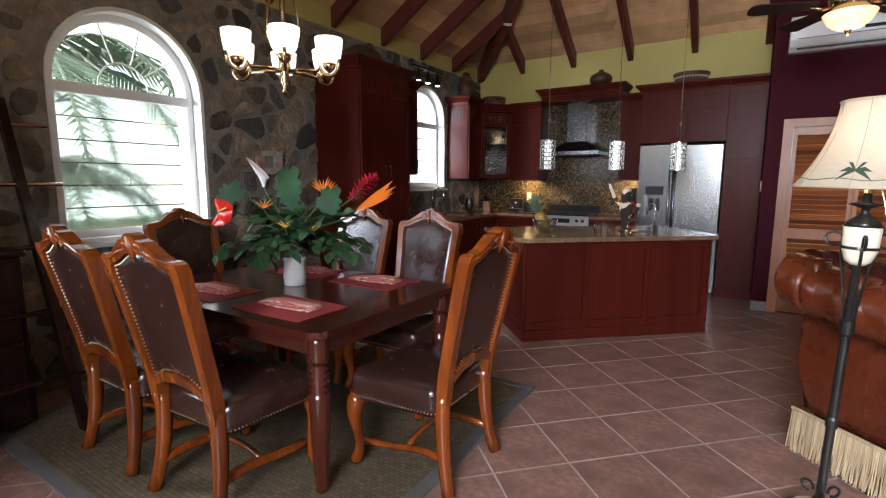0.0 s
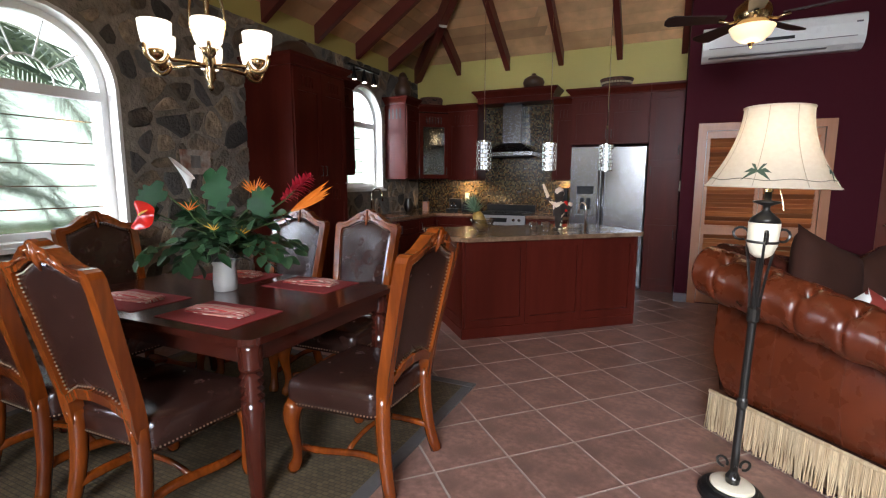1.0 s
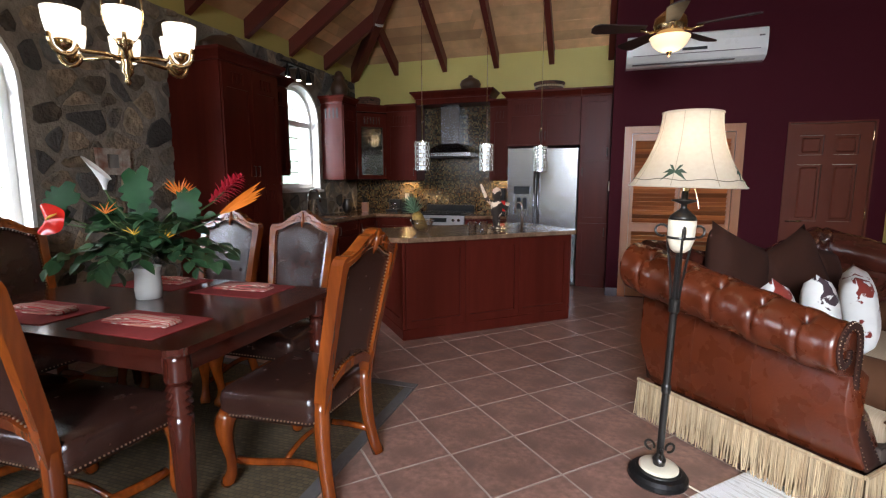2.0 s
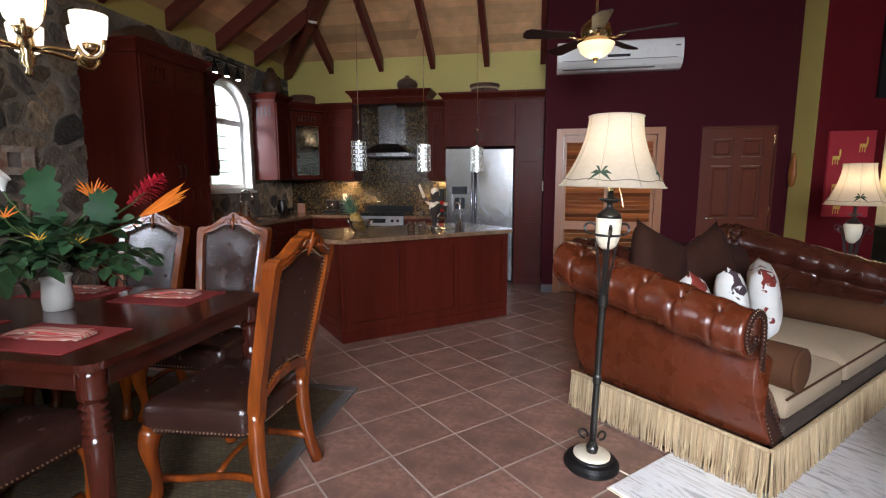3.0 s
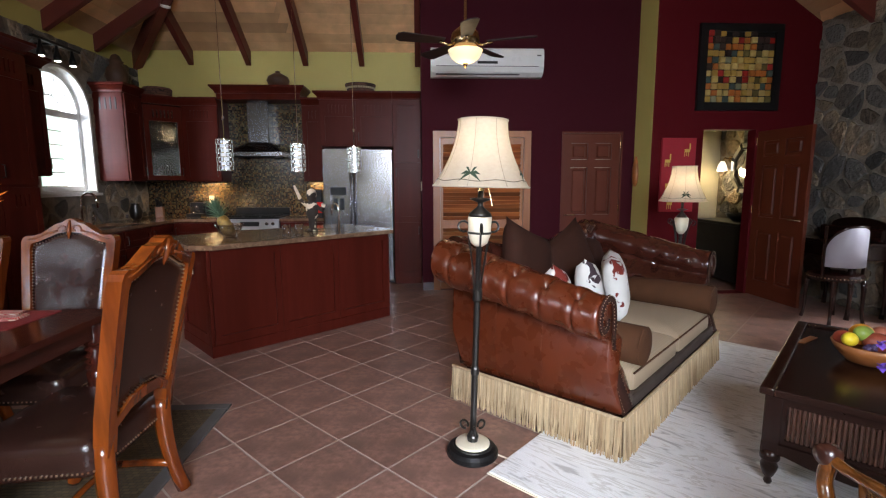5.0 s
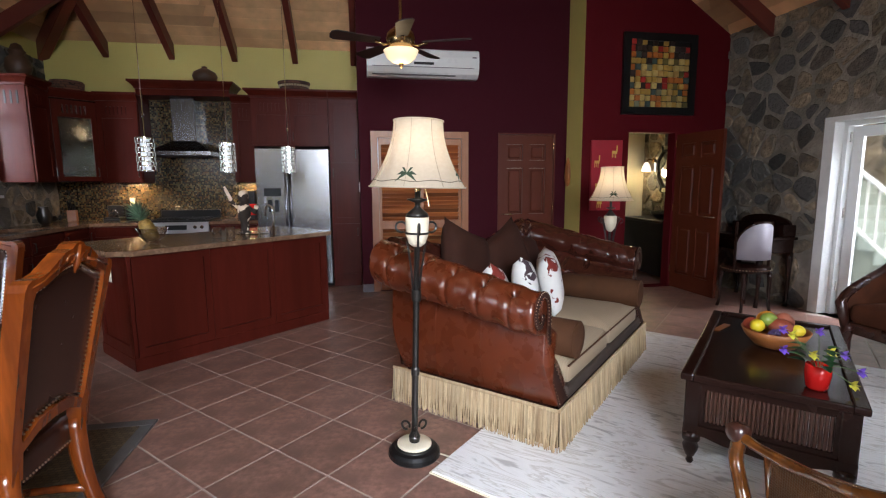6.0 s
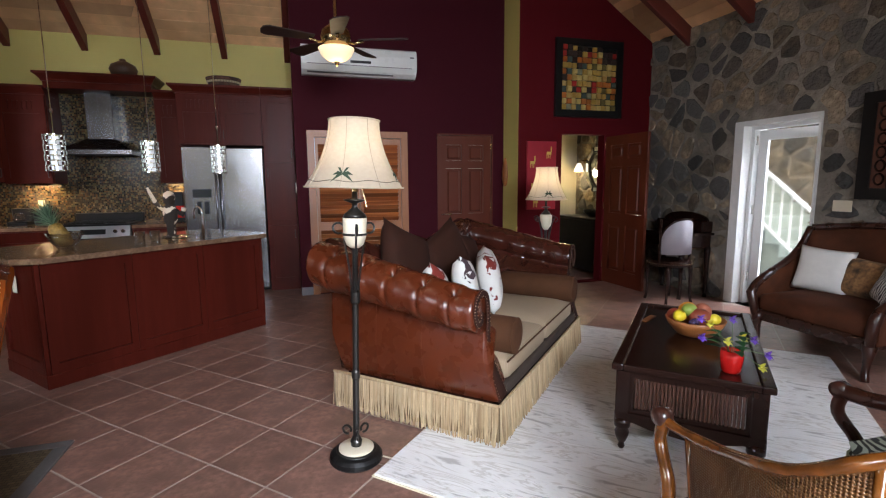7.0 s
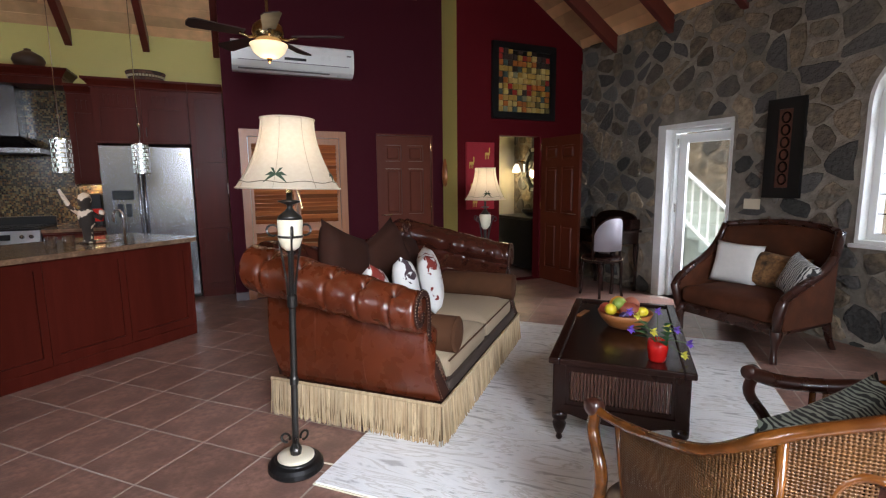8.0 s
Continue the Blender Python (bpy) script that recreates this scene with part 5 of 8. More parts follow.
part("bar_faucet", tube([(-0.75, 4.78, 0.908), (-0.75, 4.78, 1.12)] + [(-0.79 + 0.04 * math.cos(a), 4.82 - 0.04 * math.cos(a), 1.13 + 0.05 * math.sin(a)) for a in (math.pi * i / 8 for i in range(9))] + [(-0.83, 4.86, 1.08)], 0.010, 8), M["chrome"], it, "arched chrome bar faucet", smooth=True).matrix_parent_inverse = IM.inverted()
part("bar_sink", lathe([(0.15, 0), (0.16, 0.004), (0.145, 0.004), (0.14, 0.001)], 24, None, (-0.98, 5.02, 0.909)), M["steel"], it).matrix_parent_inverse = IM.inverted()

# things on the island
for x, y in ((-1.205, 4.637), (-1.105, 4.69)):
    tagged(place(mesh_ob("drinking_glass", lathe([(0.036, 0), (0.042, 0.09), (0.039, 0.09), (0.033, 0.012), (0.002, 0.012)], 18), M["thinglass"], smooth=True), pose(x, y, 0.908)), "clear drinking glass on the island", "glass", "island glasses")
bw = tagged(place(mesh_ob("fruit_bowl", lathe([(0.05, 0), (0.055, 0.008), (0.09, 0.05), (0.12, 0.12), (0.115, 0.12), (0.085, 0.055), (0.045, 0.016)], 26), M["thinglass"], smooth=True), pose(-1.64, 4.42, 0.908)), "clear glass fruit bowl on the island", "bowl")
M["pine"] = mat("pineapple_skin", (0.27, 0.16, 0.03), 0.6, var=0.62, scale=45, bump=0.8, bscale=45)
pp = thing("pineapple", pose(-1.625, 4.42, 0.925, 6, -24, 0) @ Matrix.Scale(0.98, 4), "ripe pineapple leaning in the bowl", "fruit")
part("fruit", lathe([(0.03, 0), (0.050, 0.02), (0.058, 0.07), (0.056, 0.13), (0.046, 0.17), (0.028, 0.19)], 20), M["pine"], pp, smooth=True)
bm = bmesh.new()
for i in range(48):
    a, t = i * 2.4, i / 48
    leaf_mesh(0.13 + 0.05 * t, 0.013, 0.5, 5, 0, bm, aim(Vector((0, 0, 0.17 + 0.04 * t)), Vector((math.cos(a) * (1.0 - 0.8 * t), math.sin(a) * (1.0 - 0.8 * t), 0.7 + 1.3 * t)), 0))
part("leaf_crown", bm, mat("pineapple_leaf", (0.10, 0.17, 0.10), 0.5, var=0.4, scale=30), pp, "spiky green pineapple leaves")
bm = lathe([(0.05, 0), (0.05, 0.015), (0.035, 0.02), (0.04, 0.12), (0.055, 0.15), (0.06, 0.22), (0.05, 0.27), (0.03, 0.29), (0.045, 0.31), (0.05, 0.35), (0.04, 0.39), (0.01, 0.41)], 16)
tube([(0.04, 0, 0.24), (0.1, -0.02, 0.2), (0.12, -0.04, 0.26)], 0.022, 8, bm)
tube([(-0.04, 0, 0.24), (-0.1, -0.02, 0.3), (-0.16, -0.02, 0.44)], [0.022, 0.02, 0.012], 8, bm)
tagged(place(mesh_ob("figurine", bm, motif("painted_figurine", (0.030, 0.022, 0.018), (0.62, 0.50, 0.38), 9, 0.54), smooth=True), pose(-1.03, 4.93, 0.913)), "small painted wooden statuette on the island", "figurine")

# counter clutter
bk = thing("knife_block", pose(-3.58, 7.05, 0.908, 0, 0, 20), "wooden knife block with black handles on the counter", "knife block")
part("block", box(-0.05, 0.05, -0.07, 0.07, 0, 0.15, 0.006), M["cedarframe"], bk)
for i in range(5):
    part("knife_handle", tube([(-0.03 + 0.015 * i, -0.03 + 0.012 * i, 0.15), (-0.034 + 0.017 * i, -0.06, 0.27 - 0.015 * i)], 0.009, 6), M["black"], bk)
cm = thing("coffee_maker", pose(-3.10, 7.08, 0.908), "black coffee maker and kettle on the counter", "coffee maker")
part("base", box(-0.1, 0.1, -0.1, 0.12, 0, 0.05, 0.008), M["black"], cm)
part("tower", box(-0.1, 0.1, 0.04, 0.12, 0.05, 0.2, 0.008), M["black"], cm)
part("jug", lathe([(0.05, 0.052), (0.065, 0.09), (0.045, 0.15)], 16, None, (0, -0.03, 0)), M["thinglass"], cm, smooth=True)
ts = thing("toaster", pose(-2.86, 7.08, 0.908), "black and steel toaster on the counter", "toaster")
part("body", box(-0.09, 0.09, -0.07, 0.09, 0, 0.16, 0.03, 3), M["black"], ts)
part("lever", box(-0.1, -0.09, 0, 0.02, 0.06, 0.1), M["chrome"], ts)
structure(mesh_ob("socket_plate", box(-2.99, -2.92, 7.272, 7.281, 1.08, 1.2, 0.002), M["ivory"]), "ivory outlet plate on the backsplash", "outlet")
bx = thing("spice_tin", pose(-1.42, 7.1, 0.908), "black and red tin canister on the counter", "canister")
part("tin", box(-0.1, 0.08, -0.06, 0.06, 0, 0.38, 0.01), M["black"], bx)
part("band", box(-0.103, 0.083, -0.064, -0.06, 0.05, 0.2), M["redflower"], bx)
tw = tagged(place(mesh_ob("vase", lathe([(0.04, 0), (0.07, 0.05), (0.08, 0.12), (0.05, 0.2), (0.055, 0.22), (0.045, 0.22)], 18), M["iron"], smooth=True), pose(-3.62, 6.55, 0.908)), "dark round pottery vase on the counter", "vase")

# pottery and baskets on the cabinets
M["basket"] = weave("patterned_basket", (0.16, 0.07, 0.04), (0.04, 0.022, 0.016), 0.03, 0.9, True)
bs = thing("basket", pose(-0.745, 6.86, 2.541), "wide brown woven basket on the cabinet", "basket")
part("bowl", lathe([(0.13, 0), (0.16, 0.02), (0.205, 0.12), (0.2, 0.13), (0.19, 0.12), (0.14, 0.025)], 28), M["basket"], bs, smooth=True)
M["cream"] = mat("cream_paint", (0.45, 0.36, 0.22), 0.6)
bm = bmesh.new()
for i in range(36):
    a = 2 * math.pi * i / 36
    b2 = box(-0.011, 0.011, -0.004, 0.004, -0.012, 0.012)
    b2.transform(Matrix.Translation((0.188 * math.cos(a), 0.188 * math.sin(a), 0.075)) @ Matrix.Rotation(a + math.pi / 2, 4, "Z") @ Matrix.Rotation(0.35, 4, "X"))
    me = bpy.data.meshes.new("tmp")
    b2.to_mesh(me)
    b2.free()
    bm.from_mesh(me)
    bpy.data.meshes.remove(me)
part("pattern", bm, M["cream"], bs, "row of cream squares")
tagged(place(mesh_ob("urn", lathe([(0.07, 0), (0.13, 0.03), (0.15, 0.08), (0.13, 0.13), (0.06, 0.17), (0.03, 0.185), (0.035, 0.2), (0.008, 0.21)], 24), M["clay"], smooth=True), pose(-1.86, 7.0, 2.662)), "brown lidded pottery urn above the hood", "urn")
tagged(place(mesh_ob("pot", lathe([(0.15, 0), (0.17, 0.02), (0.18, 0.10), (0.165, 0.12), (0.15, 0.12), (0.155, 0.04)], 26), M["basket"], smooth=True), pose(-3.42, 6.92, 2.502)), "wide patterned pot on the corner cabinet", "pot")
tagged(place(mesh_ob("urn", lathe([(0.06, 0), (0.1, 0.03), (0.125, 0.12), (0.11, 0.2), (0.065, 0.25), (0.085, 0.29), (0.07, 0.3), (0.045, 0.36), (0.01, 0.38)], 22), M["clay"], smooth=True), pose(-3.66, 6.48, 2.562)), "tall brown pottery urn on the wall cabinet", "urn")
bm = tube(bez((0, -0.3, 0.06), (0, -0.12, 0.12), (0, 0.12, 0.2), (0, 0.3, 0.06), 12), [0.05, 0.06, 0.07, 0.085, 0.095, 0.1, 0.1, 0.095, 0.085, 0.075, 0.06, 0.05, 0.03], 10)
tube(bez((0, 0.0, 0.16), (0, 0.05, 0.26), (0, 0.1, 0.26), (0, 0.12, 0.2), 6), 0.03, 8, bm)
tagged(place(mesh_ob("carved_ornament", bm, M["clay"], smooth=True), pose(-3.52, 4.1, 2.53)), "dark carved wooden ornament on the tall cabinet", "ornament")
# three-lamp track light by the kitchen window
tl = thing("track_light", pose(-3.62, 5.43, 2.70), "black track light with three small bright spots", "light")
part("rail", box(-0.02, 0.02, -0.33, 0.33, 0.06, 0.085, 0.004), M["black"], tl)
part("bracket", box(-0.228, -0.02, -0.02, 0.02, 0.062, 0.083), M["black"], tl)
M["bulb"] = glow("spot_bulb", (1.0, 0.95, 0.85), 12)
for y in (-0.22, 0.0, 0.22):
    hdp = part("spot_head", lathe([(0.035, -0.09), (0.037, -0.05), (0.02, 0.0), (0.012, 0.06)], 14, None, (0, y, 0)), M["black"], tl, smooth=True)
    part("bulb", lathe([(0.004, -0.1), (0.026, -0.094), (0.03, -0.088)], 12, None, (0, y, 0)), M["bulb"], hdp)

# pendants over the island
M["tubeglass"] = glow("frosted_tube", (0.95, 0.97, 1.0), 0.12)


def pendant(m, drop):
    p = thing("pendant_light", m, "chrome lattice pendant lamp on a thin cord", "pendant lamp", "island pendants")
    part("cord", tube([(0, 0, 0.62), (0, 0, drop)], 0.003, 5), M["chrome"], p)
    part("rod", tube([(0, 0, 0.27), (0, 0, 0.62)], 0.006, 6, lathe([(0.012, 0.42), (0.014, 0.435), (0.012, 0.45)], 10)), M["chrome"], p)
    part("canopy", lathe([(0.06, drop - 0.025), (0.055, drop)], 16), M["chrome"], p)
    part("glass_tube", lathe([(0.030, 0.015), (0.030, 0.255)], 16), M["tubeglass"], p, "white frosted glass tube")
    bm = bmesh.new()
    for k in range(8):
        z = 0.008 + k * 0.036
        prev = None
        for (r, q) in ((0.062, 0), (0.066, 0), (0.066, 0.008), (0.062, 0.008), (0.062, 0)):
            ring = [bm.verts.new((r * math.cos(2 * math.pi * i / 24), r * math.sin(2 * math.pi * i / 24), z + q)) for i in range(24)]
            if prev:
                for i in range(24):
                    bm.faces.new([prev[i], prev[(i + 1) % 24], ring[(i + 1) % 24], ring[i]])
            prev = ring
        if k < 7:
            for i in range(9):
                a = 2 * math.pi * (i + 0.5 * (k % 2)) / 9
                b3 = (0.064 * math.cos(a), 0.064 * math.sin(a))
                tube([(*b3, z + 0.007), (*b3, z + 0.037)], 0.0035, 4, bm)
    part("lattice", bm, M["chrome"], p, "pierced polished chrome sleeve")
    return p


for x, y in ((-1.607, 4.341), (-1.112, 4.802), (-0.645, 5.237)):
    pendant(pose(x, y, 1.475), roof_z(x, y) - 1.475)

# ---------- living area ----------
M["suede"] = mat("brown_suede", (0.075, 0.030, 0.013), 0.9, var=0.2, scale=14, bump=0.15, bscale=200, spec=0.2)
M["darksuede"] = mat("dark_brown_suede", (0.034, 0.011, 0.006), 0.9, var=0.2, scale=12, spec=0.2)
M["cord"] = stripes("tan_corduroy", [(0.30, 0.22, 0.14), (0.27, 0.195, 0.12), (0.32, 0.24, 0.16)], 26)
M["fringe"] = mat("straw_fringe", (0.43, 0.32, 0.185), 0.7, var=0.3, scale=60, stretch=(3, 3, 0.3), second=(0.33, 0.22, 0.115), island=0.28)
M["whitefab"] = mat("white_cotton", (0.72, 0.69, 0.64), 0.9, var=0.05, scale=30, bump=0.1)


def pillow(name, w, h, d, material, m, label, category="cushion", group="", parent=None):
    """A stuffed square cushion standing in its local xz plane, with pinched corners."""
    bm = bmesh.new()
    n = 12
    grid = {}
    for s in (-1, 1):
        for i in range(n + 1):
            for j in range(n + 1):
                u, v = 2 * i / n - 1, 2 * j / n - 1
                edge = (1 - u ** 4) * (1 - v ** 4)
                if s == 1 and (i in (0, n) or j in (0, n)):
                    grid[s, i, j] = grid[-1, i, j]
                    continue
                pin = 1 - 0.07 * (1 - abs(u) ** 2) * abs(v) ** 3 - 0.0
                pin2 = 1 - 0.07 * (1 - abs(v) ** 2) * abs(u) ** 3
                wob = 0.012 * noise.noise(Vector((u * 2, v * 2, s * 3 + w * 9)))
                grid[s, i, j] = bm.verts.new((u * w / 2 * pin2, s * d / 2 * max(0, edge) ** 0.5 + wob * edge, (v * pin + 1) * h / 2))
        for i in range(n):
            for j in range(n):
                f = [grid[s, i, j], grid[s, i + 1, j], grid[s, i + 1, j + 1], grid[s, i, j + 1]]
                if len(set(f)) == 4:
                    try:
                        bm.faces.new(f if s > 0 else f[::-1])
                    except ValueError:
                        pass
    ob = mesh_ob(name, bm, material, None, True)
    ob.matrix_world = m
    return tagged(ob, label, category, group)


def spline(ctrl, n=8):
    pts = [Vector(p) for p in ctrl]
    ext = [pts[0] * 2 - pts[1]] + pts + [pts[-1] * 2 - pts[-2]]
    out = []
    for i in range(1, len(ext) - 2):
        p0, p1, p2, p3 = ext[i - 1:i + 3]
        for k in range(n):
            t = k / n
            out.append(0.5 * (2 * p1 + (p2 - p0) * t + (2 * p0 - 5 * p1 + 4 * p2 - p3) * t * t + (3 * p1 - p0 - 3 * p2 + p3) * t ** 3))
    return out + [pts[-1]]


# sofa
SL, SD = 1.84, 1.05
SM = pose(0.972, 2.33, 0, 0, 0, 45.2)
sofa = thing("sofa", SM, "chestnut tufted leather sofa with rolled arms and straw fringe", "sofa")


def tuft(a, b, da, db, spread=0.032):
    """Depth of diamond tufting, 0 to 1, at a place (a, b): a button in each diamond's corner and creases between them."""
    deep, crease = 0.0, 0.0
    for k in (0, 1):
        fa = ((a / da + 0.5 * k + 0.5) % 1 - 0.5) * da
        fb = ((b / (2 * db) + 0.5 * k + 0.5) % 1 - 0.5) * 2 * db
        deep = max(deep, math.exp(-math.hypot(fa, fb) / spread))
    for sg in (-1, 1):
        q = (a / da + sg * b / (2 * db) + 0.5) % 1 - 0.5
        crease = max(crease, math.exp(-(q * da / 0.012) ** 2))
    return min(1.0, deep + 0.16 * crease)


def belly(z):
    """How far the arm's front falls back above its foot."""
    return 0.075 * math.sin(math.pi / 2 * min(1.0, max(0.0, (z - 0.25) / 0.3)))


NB, BGAP = 5, 0.2    # buttons along the roll


def arm_section(y, sx):
    """Cross-section of an arm at depth y, sx = +1 near arm, -1 far arm (mirrored)."""
    t = min(1.0, max(0.0, y / SD))
    zt = 0.855 + 0.20 * t ** 1.1
    r = 0.118 + 0.024 * t
    cx, cz = -0.062 - 0.02 * t, zt - r
    bot = cz - r
    pts = [(0.03, 0.232), (0.004, 0.245), (-0.014, 0.32), (-0.024, 0.40), (-0.026, 0.47), (-0.018, 0.53), (-0.008, bot - 0.035), (-0.004, bot - 0.008)]
    near_b = min(range(NB), key=lambda k: abs(y - 0.13 - BGAP * k))
    dy = y - 0.13 - BGAP * near_b
    for i in range(45):
        a = radians(262 - 302 * i / 44)
        da = (a - radians(115)) * r
        deep = 0.074 * math.exp(-math.hypot(dy, da * 0.8) / 0.030)
        reach = min(1.0, max(0.0, (a - radians(60)) / radians(45))) * min(1.0, max(0.0, (radians(255) - a) / radians(60)))
        fold = 0.012 * math.exp(-abs(abs(dy) - 0.55 * abs(da)) / 0.012) * math.exp(-abs(da) / 0.09)
        pleat = 0.019 * math.exp(-abs(dy) / 0.011) * reach + fold
        puff = 0.011 * (math.cos(2 * math.pi * dy / BGAP) - 1) * 0.5
        rr = r - deep - pleat + puff
        pts.append((cx + rr * math.cos(a), cz + rr * math.sin(a)))
    x1, zi = pts[-1]
    for k in range(1, 15):
        z = zi - (zi - 0.36) * k / 14
        pts.append((x1 + (0.15 - x1) * min(1.0, k / 4) + 0.02 - 0.055 * tuft(y, z, 0.21, 0.115), z))
    pts += [(0.16, 0.245)]
    pull = (1 - t) ** 3
    return [((x if sx > 0 else SL - x), y + belly(z) * pull - 0.075 * t ** 6 * max(0.0, (0.5 - z) / 0.25), z) for x, z in pts]


NS = 130
for sx in (1, -1):
    secs = [arm_section(SD * i / NS, sx) for i in range(NS + 1)]
    cap = secs[0]
    mx_, mz_ = sum(p[0] for p in cap) / len(cap), sum(p[2] for p in cap) / len(cap)
    nose = [[(mx_ + (x - mx_) * (1 - q), y - dy, mz_ + (z - mz_) * (1 - q * 0.5)) for x, y, z in cap] for q, dy in ((0.09, 0.026), (0.03, 0.018))]
    hide = M["leather"] if sx > 0 else M["leather_darker"]
    arm = part("arm", loft(nose + secs), hide, sofa, "rolled chestnut leather arm with button tufts" if sx > 0 else "rolled leather arm with button tufts, darker brown than the near arm", smooth=True)
    mir = lambda x: x if sx > 0 else SL - x
    edge = spline([(0.066, 0.25, 0), (0.060, 0.32, 0), (0.048, 0.42, 0), (0.036, 0.52, 0), (0.032, 0.62, 0), (0.034, 0.72, 0), (0.012, 0.80, 0), (-0.05, 0.83, 0), (-0.11, 0.80, 0), (-0.13, 0.74, 0), (-0.10, 0.68, 0), (-0.055, 0.69, 0), (-0.05, 0.73, 0)], 5)
    wide = [0.064 - 0.045 * min(1.0, i / 20) for i in range(len(edge))]
    strip, rims = [], ([], [])
    for i, p in enumerate(edge):
        d = (edge[min(i + 1, len(edge) - 1)] - edge[max(i - 1, 0)]).normalized()
        n_ = Vector((-d.y, d.x, 0)) * wide[i]
        y = belly(p.y) - 0.027
        strip.append([(mir(p.x + k * n_.x), y - o, p.y + k * n_.y) for k, o in ((-1, 0.0), (-0.9, 0.008), (0.9, 0.008), (1, 0.0))])
        for k, rim in ((-0.8, rims[0]), (0.8, rims[1])):
            rim.append((mir(p.x + k * n_.x), y - 0.009, p.y + k * n_.y))
    part("arm_front", loft(strip), M["darksuede"], arm, "dark suede strip down the arm front", smooth=True)
    bm = bmesh.new()
    for rim in rims:
        gone = 0.0
        for a, b in zip(rim, rim[1:]):
            gone += (Vector(b) - Vector(a)).length
            if gone > 0.014:
                studs([b], 0.0029, bm)
                gone = 0.0
    part("nailhead_trim", bm, M["nail"], arm, "rows of brass nailheads")
    for k in range(NB):
        q = arm_section(0.13 + BGAP * k, sx)[8 + 21]
        part("button", lathe([(0.001, 0.008), (0.010, 0.005), (0.013, -0.004)], 10, None, q), hide, arm, smooth=True)
    for y in (0.40, 0.72):
        part("seam", tube([(x - 0.001 * sx, yy, z) for x, yy, z in arm_section(y, sx)[1:8]], 0.003, 5), hide, arm)


def back_section(x):
    zt = 1.06 - 0.15 * math.sin(math.pi * x / SL) ** 1.5
    r = 0.10
    pts = [(SD - 0.03, 0.245), (SD, 0.42), (SD + 0.005, zt - 0.22)]
    for i in range(17):
        a = radians(-35 + 13.9 * i)
        rr = r - 0.035 * tuft(x, a * r * 1.2, 0.2, 0.11)
        pts.append((SD + rr * math.cos(a), zt - r + rr * math.sin(a)))
    for k in range(1, 15):
        z = zt - 0.16 - (zt - 0.16 - 0.36) * k / 14
        pts.append((SD - 0.11 - 0.09 * k / 14 + 0.05 * tuft(x, z, 0.2, 0.11), z))
    pts.append((SD - 0.2, 0.245))
    return [(x, y, z) for y, z in pts]


part("backrest", loft([back_section(0.02 + (SL - 0.04) * i / 130) for i in range(131)]), M["leather_darker"], sofa, "tufted leather back, darker brown than the near arm", smooth=True)
part("base", box(0.05, SL - 0.05, 0.03, SD - 0.06, 0.05, 0.27), M["darksuede"], sofa)
part("front_rail", box(0.12, SL - 0.12, -0.034, 0.03, 0.238, 0.31, 0.014, 2), mat("grey_brown_suede", (0.060, 0.043, 0.034), 0.9, var=0.2, scale=14, spec=0.2), sofa, "grey-brown padded front rail")


def cushion_block(x0, x1, y0, y1, z0, z1, bulge):
    bm = bmesh.new()
    ring = rounded(-1, 1, -1, 1, 0.12, 4)
    f = lambda u, v, z: ((x0 + x1) / 2 + u * (x1 - x0) / 2, (y0 + y1) / 2 + v * (y1 - y0) / 2, z)
    lv = [(0.95, z0), (1.0, z0 + 0.02), (1.01, (z0 + z1) / 2), (1.0, z1 - 0.025), (0.96, z1 - 0.005), (0.8, z1 + bulge * 0.6), (0.4, z1 + bulge)]
    return loft([[f(u * k, v * k, z) for u, v in ring] for k, z in lv])


for a in (0.165, 0.925):
    c = part("seat_cushion", cushion_block(a, a + 0.75, -0.01, 0.86, 0.272, 0.425, 0.03), M["cord"], sofa, "tan corduroy seat cushion", smooth=True)
    part("piping", tube([(a + 0.01, -0.013, 0.405), (a + 0.74, -0.013, 0.405)], 0.006, 6), M["suede"], c)
# fringe
rnd = random.Random(4)
# darker straw for a sheet added to fill the gaps between the strands
M["gap_straw"] = mat("fringe_gap_straw", (0.20, 0.13, 0.065), 0.9, var=0.4, scale=90, stretch=(3, 3, 0.3))
for side, (p, q, out) in {"front": ((-0.01, -0.035), (SL + 0.01, -0.035), (0, -1)), "near": ((-0.01, -0.035), (-0.01, SD), (-1, 0)), "far": ((SL + 0.01, -0.035), (SL + 0.01, SD), (1, 0))}.items():
    bm = bmesh.new()
    p, q = Vector((*p, 0)), Vector((*q, 0))
    le = (q - p).length
    o = Vector((*out, 0))
    n = int(le / 0.0046)
    for i in range(n):
        a = p.lerp(q, (i + rnd.uniform(-0.3, 0.3)) / n)
        fl_ = rnd.uniform(0, 0.016)
        low_ = a + o * (0.012 + fl_) + (q - p).normalized() * rnd.uniform(-0.012, 0.012)
        tube([a + o * 0.008 + Vector((0, 0, 0.232)), a + o * (0.01 + fl_ * 0.5) + Vector((0, 0, 0.12)), low_ + Vector((0, 0, rnd.uniform(0.010, 0.028)))], [0.0026, 0.0030, 0.0034], 4, bm)
    fr_ = part("fringe", bm, M["fringe"], sofa, "long straw-coloured bullion fringe")
    fr_["kind"] = "stuff"
    part("fringe_lining", loft([[v - o * 0.004 + Vector((0, 0, z)) for v in (p, q)] + [v + Vector((0, 0, z)) for v in (q, p)] for z in (0.03, 0.23)]), M["gap_straw"], sofa)
    part("braid", tube([p + o * 0.006 + Vector((0, 0, 0.232)), q + o * 0.006 + Vector((0, 0, 0.232))], 0.010, 8), M["fringe"], sofa, "twisted braid heading")


def on_sofa(x, y, z, rz=0, rx=0, ry=0):
    return SM @ pose(x, y, z, rx, ry, rz)


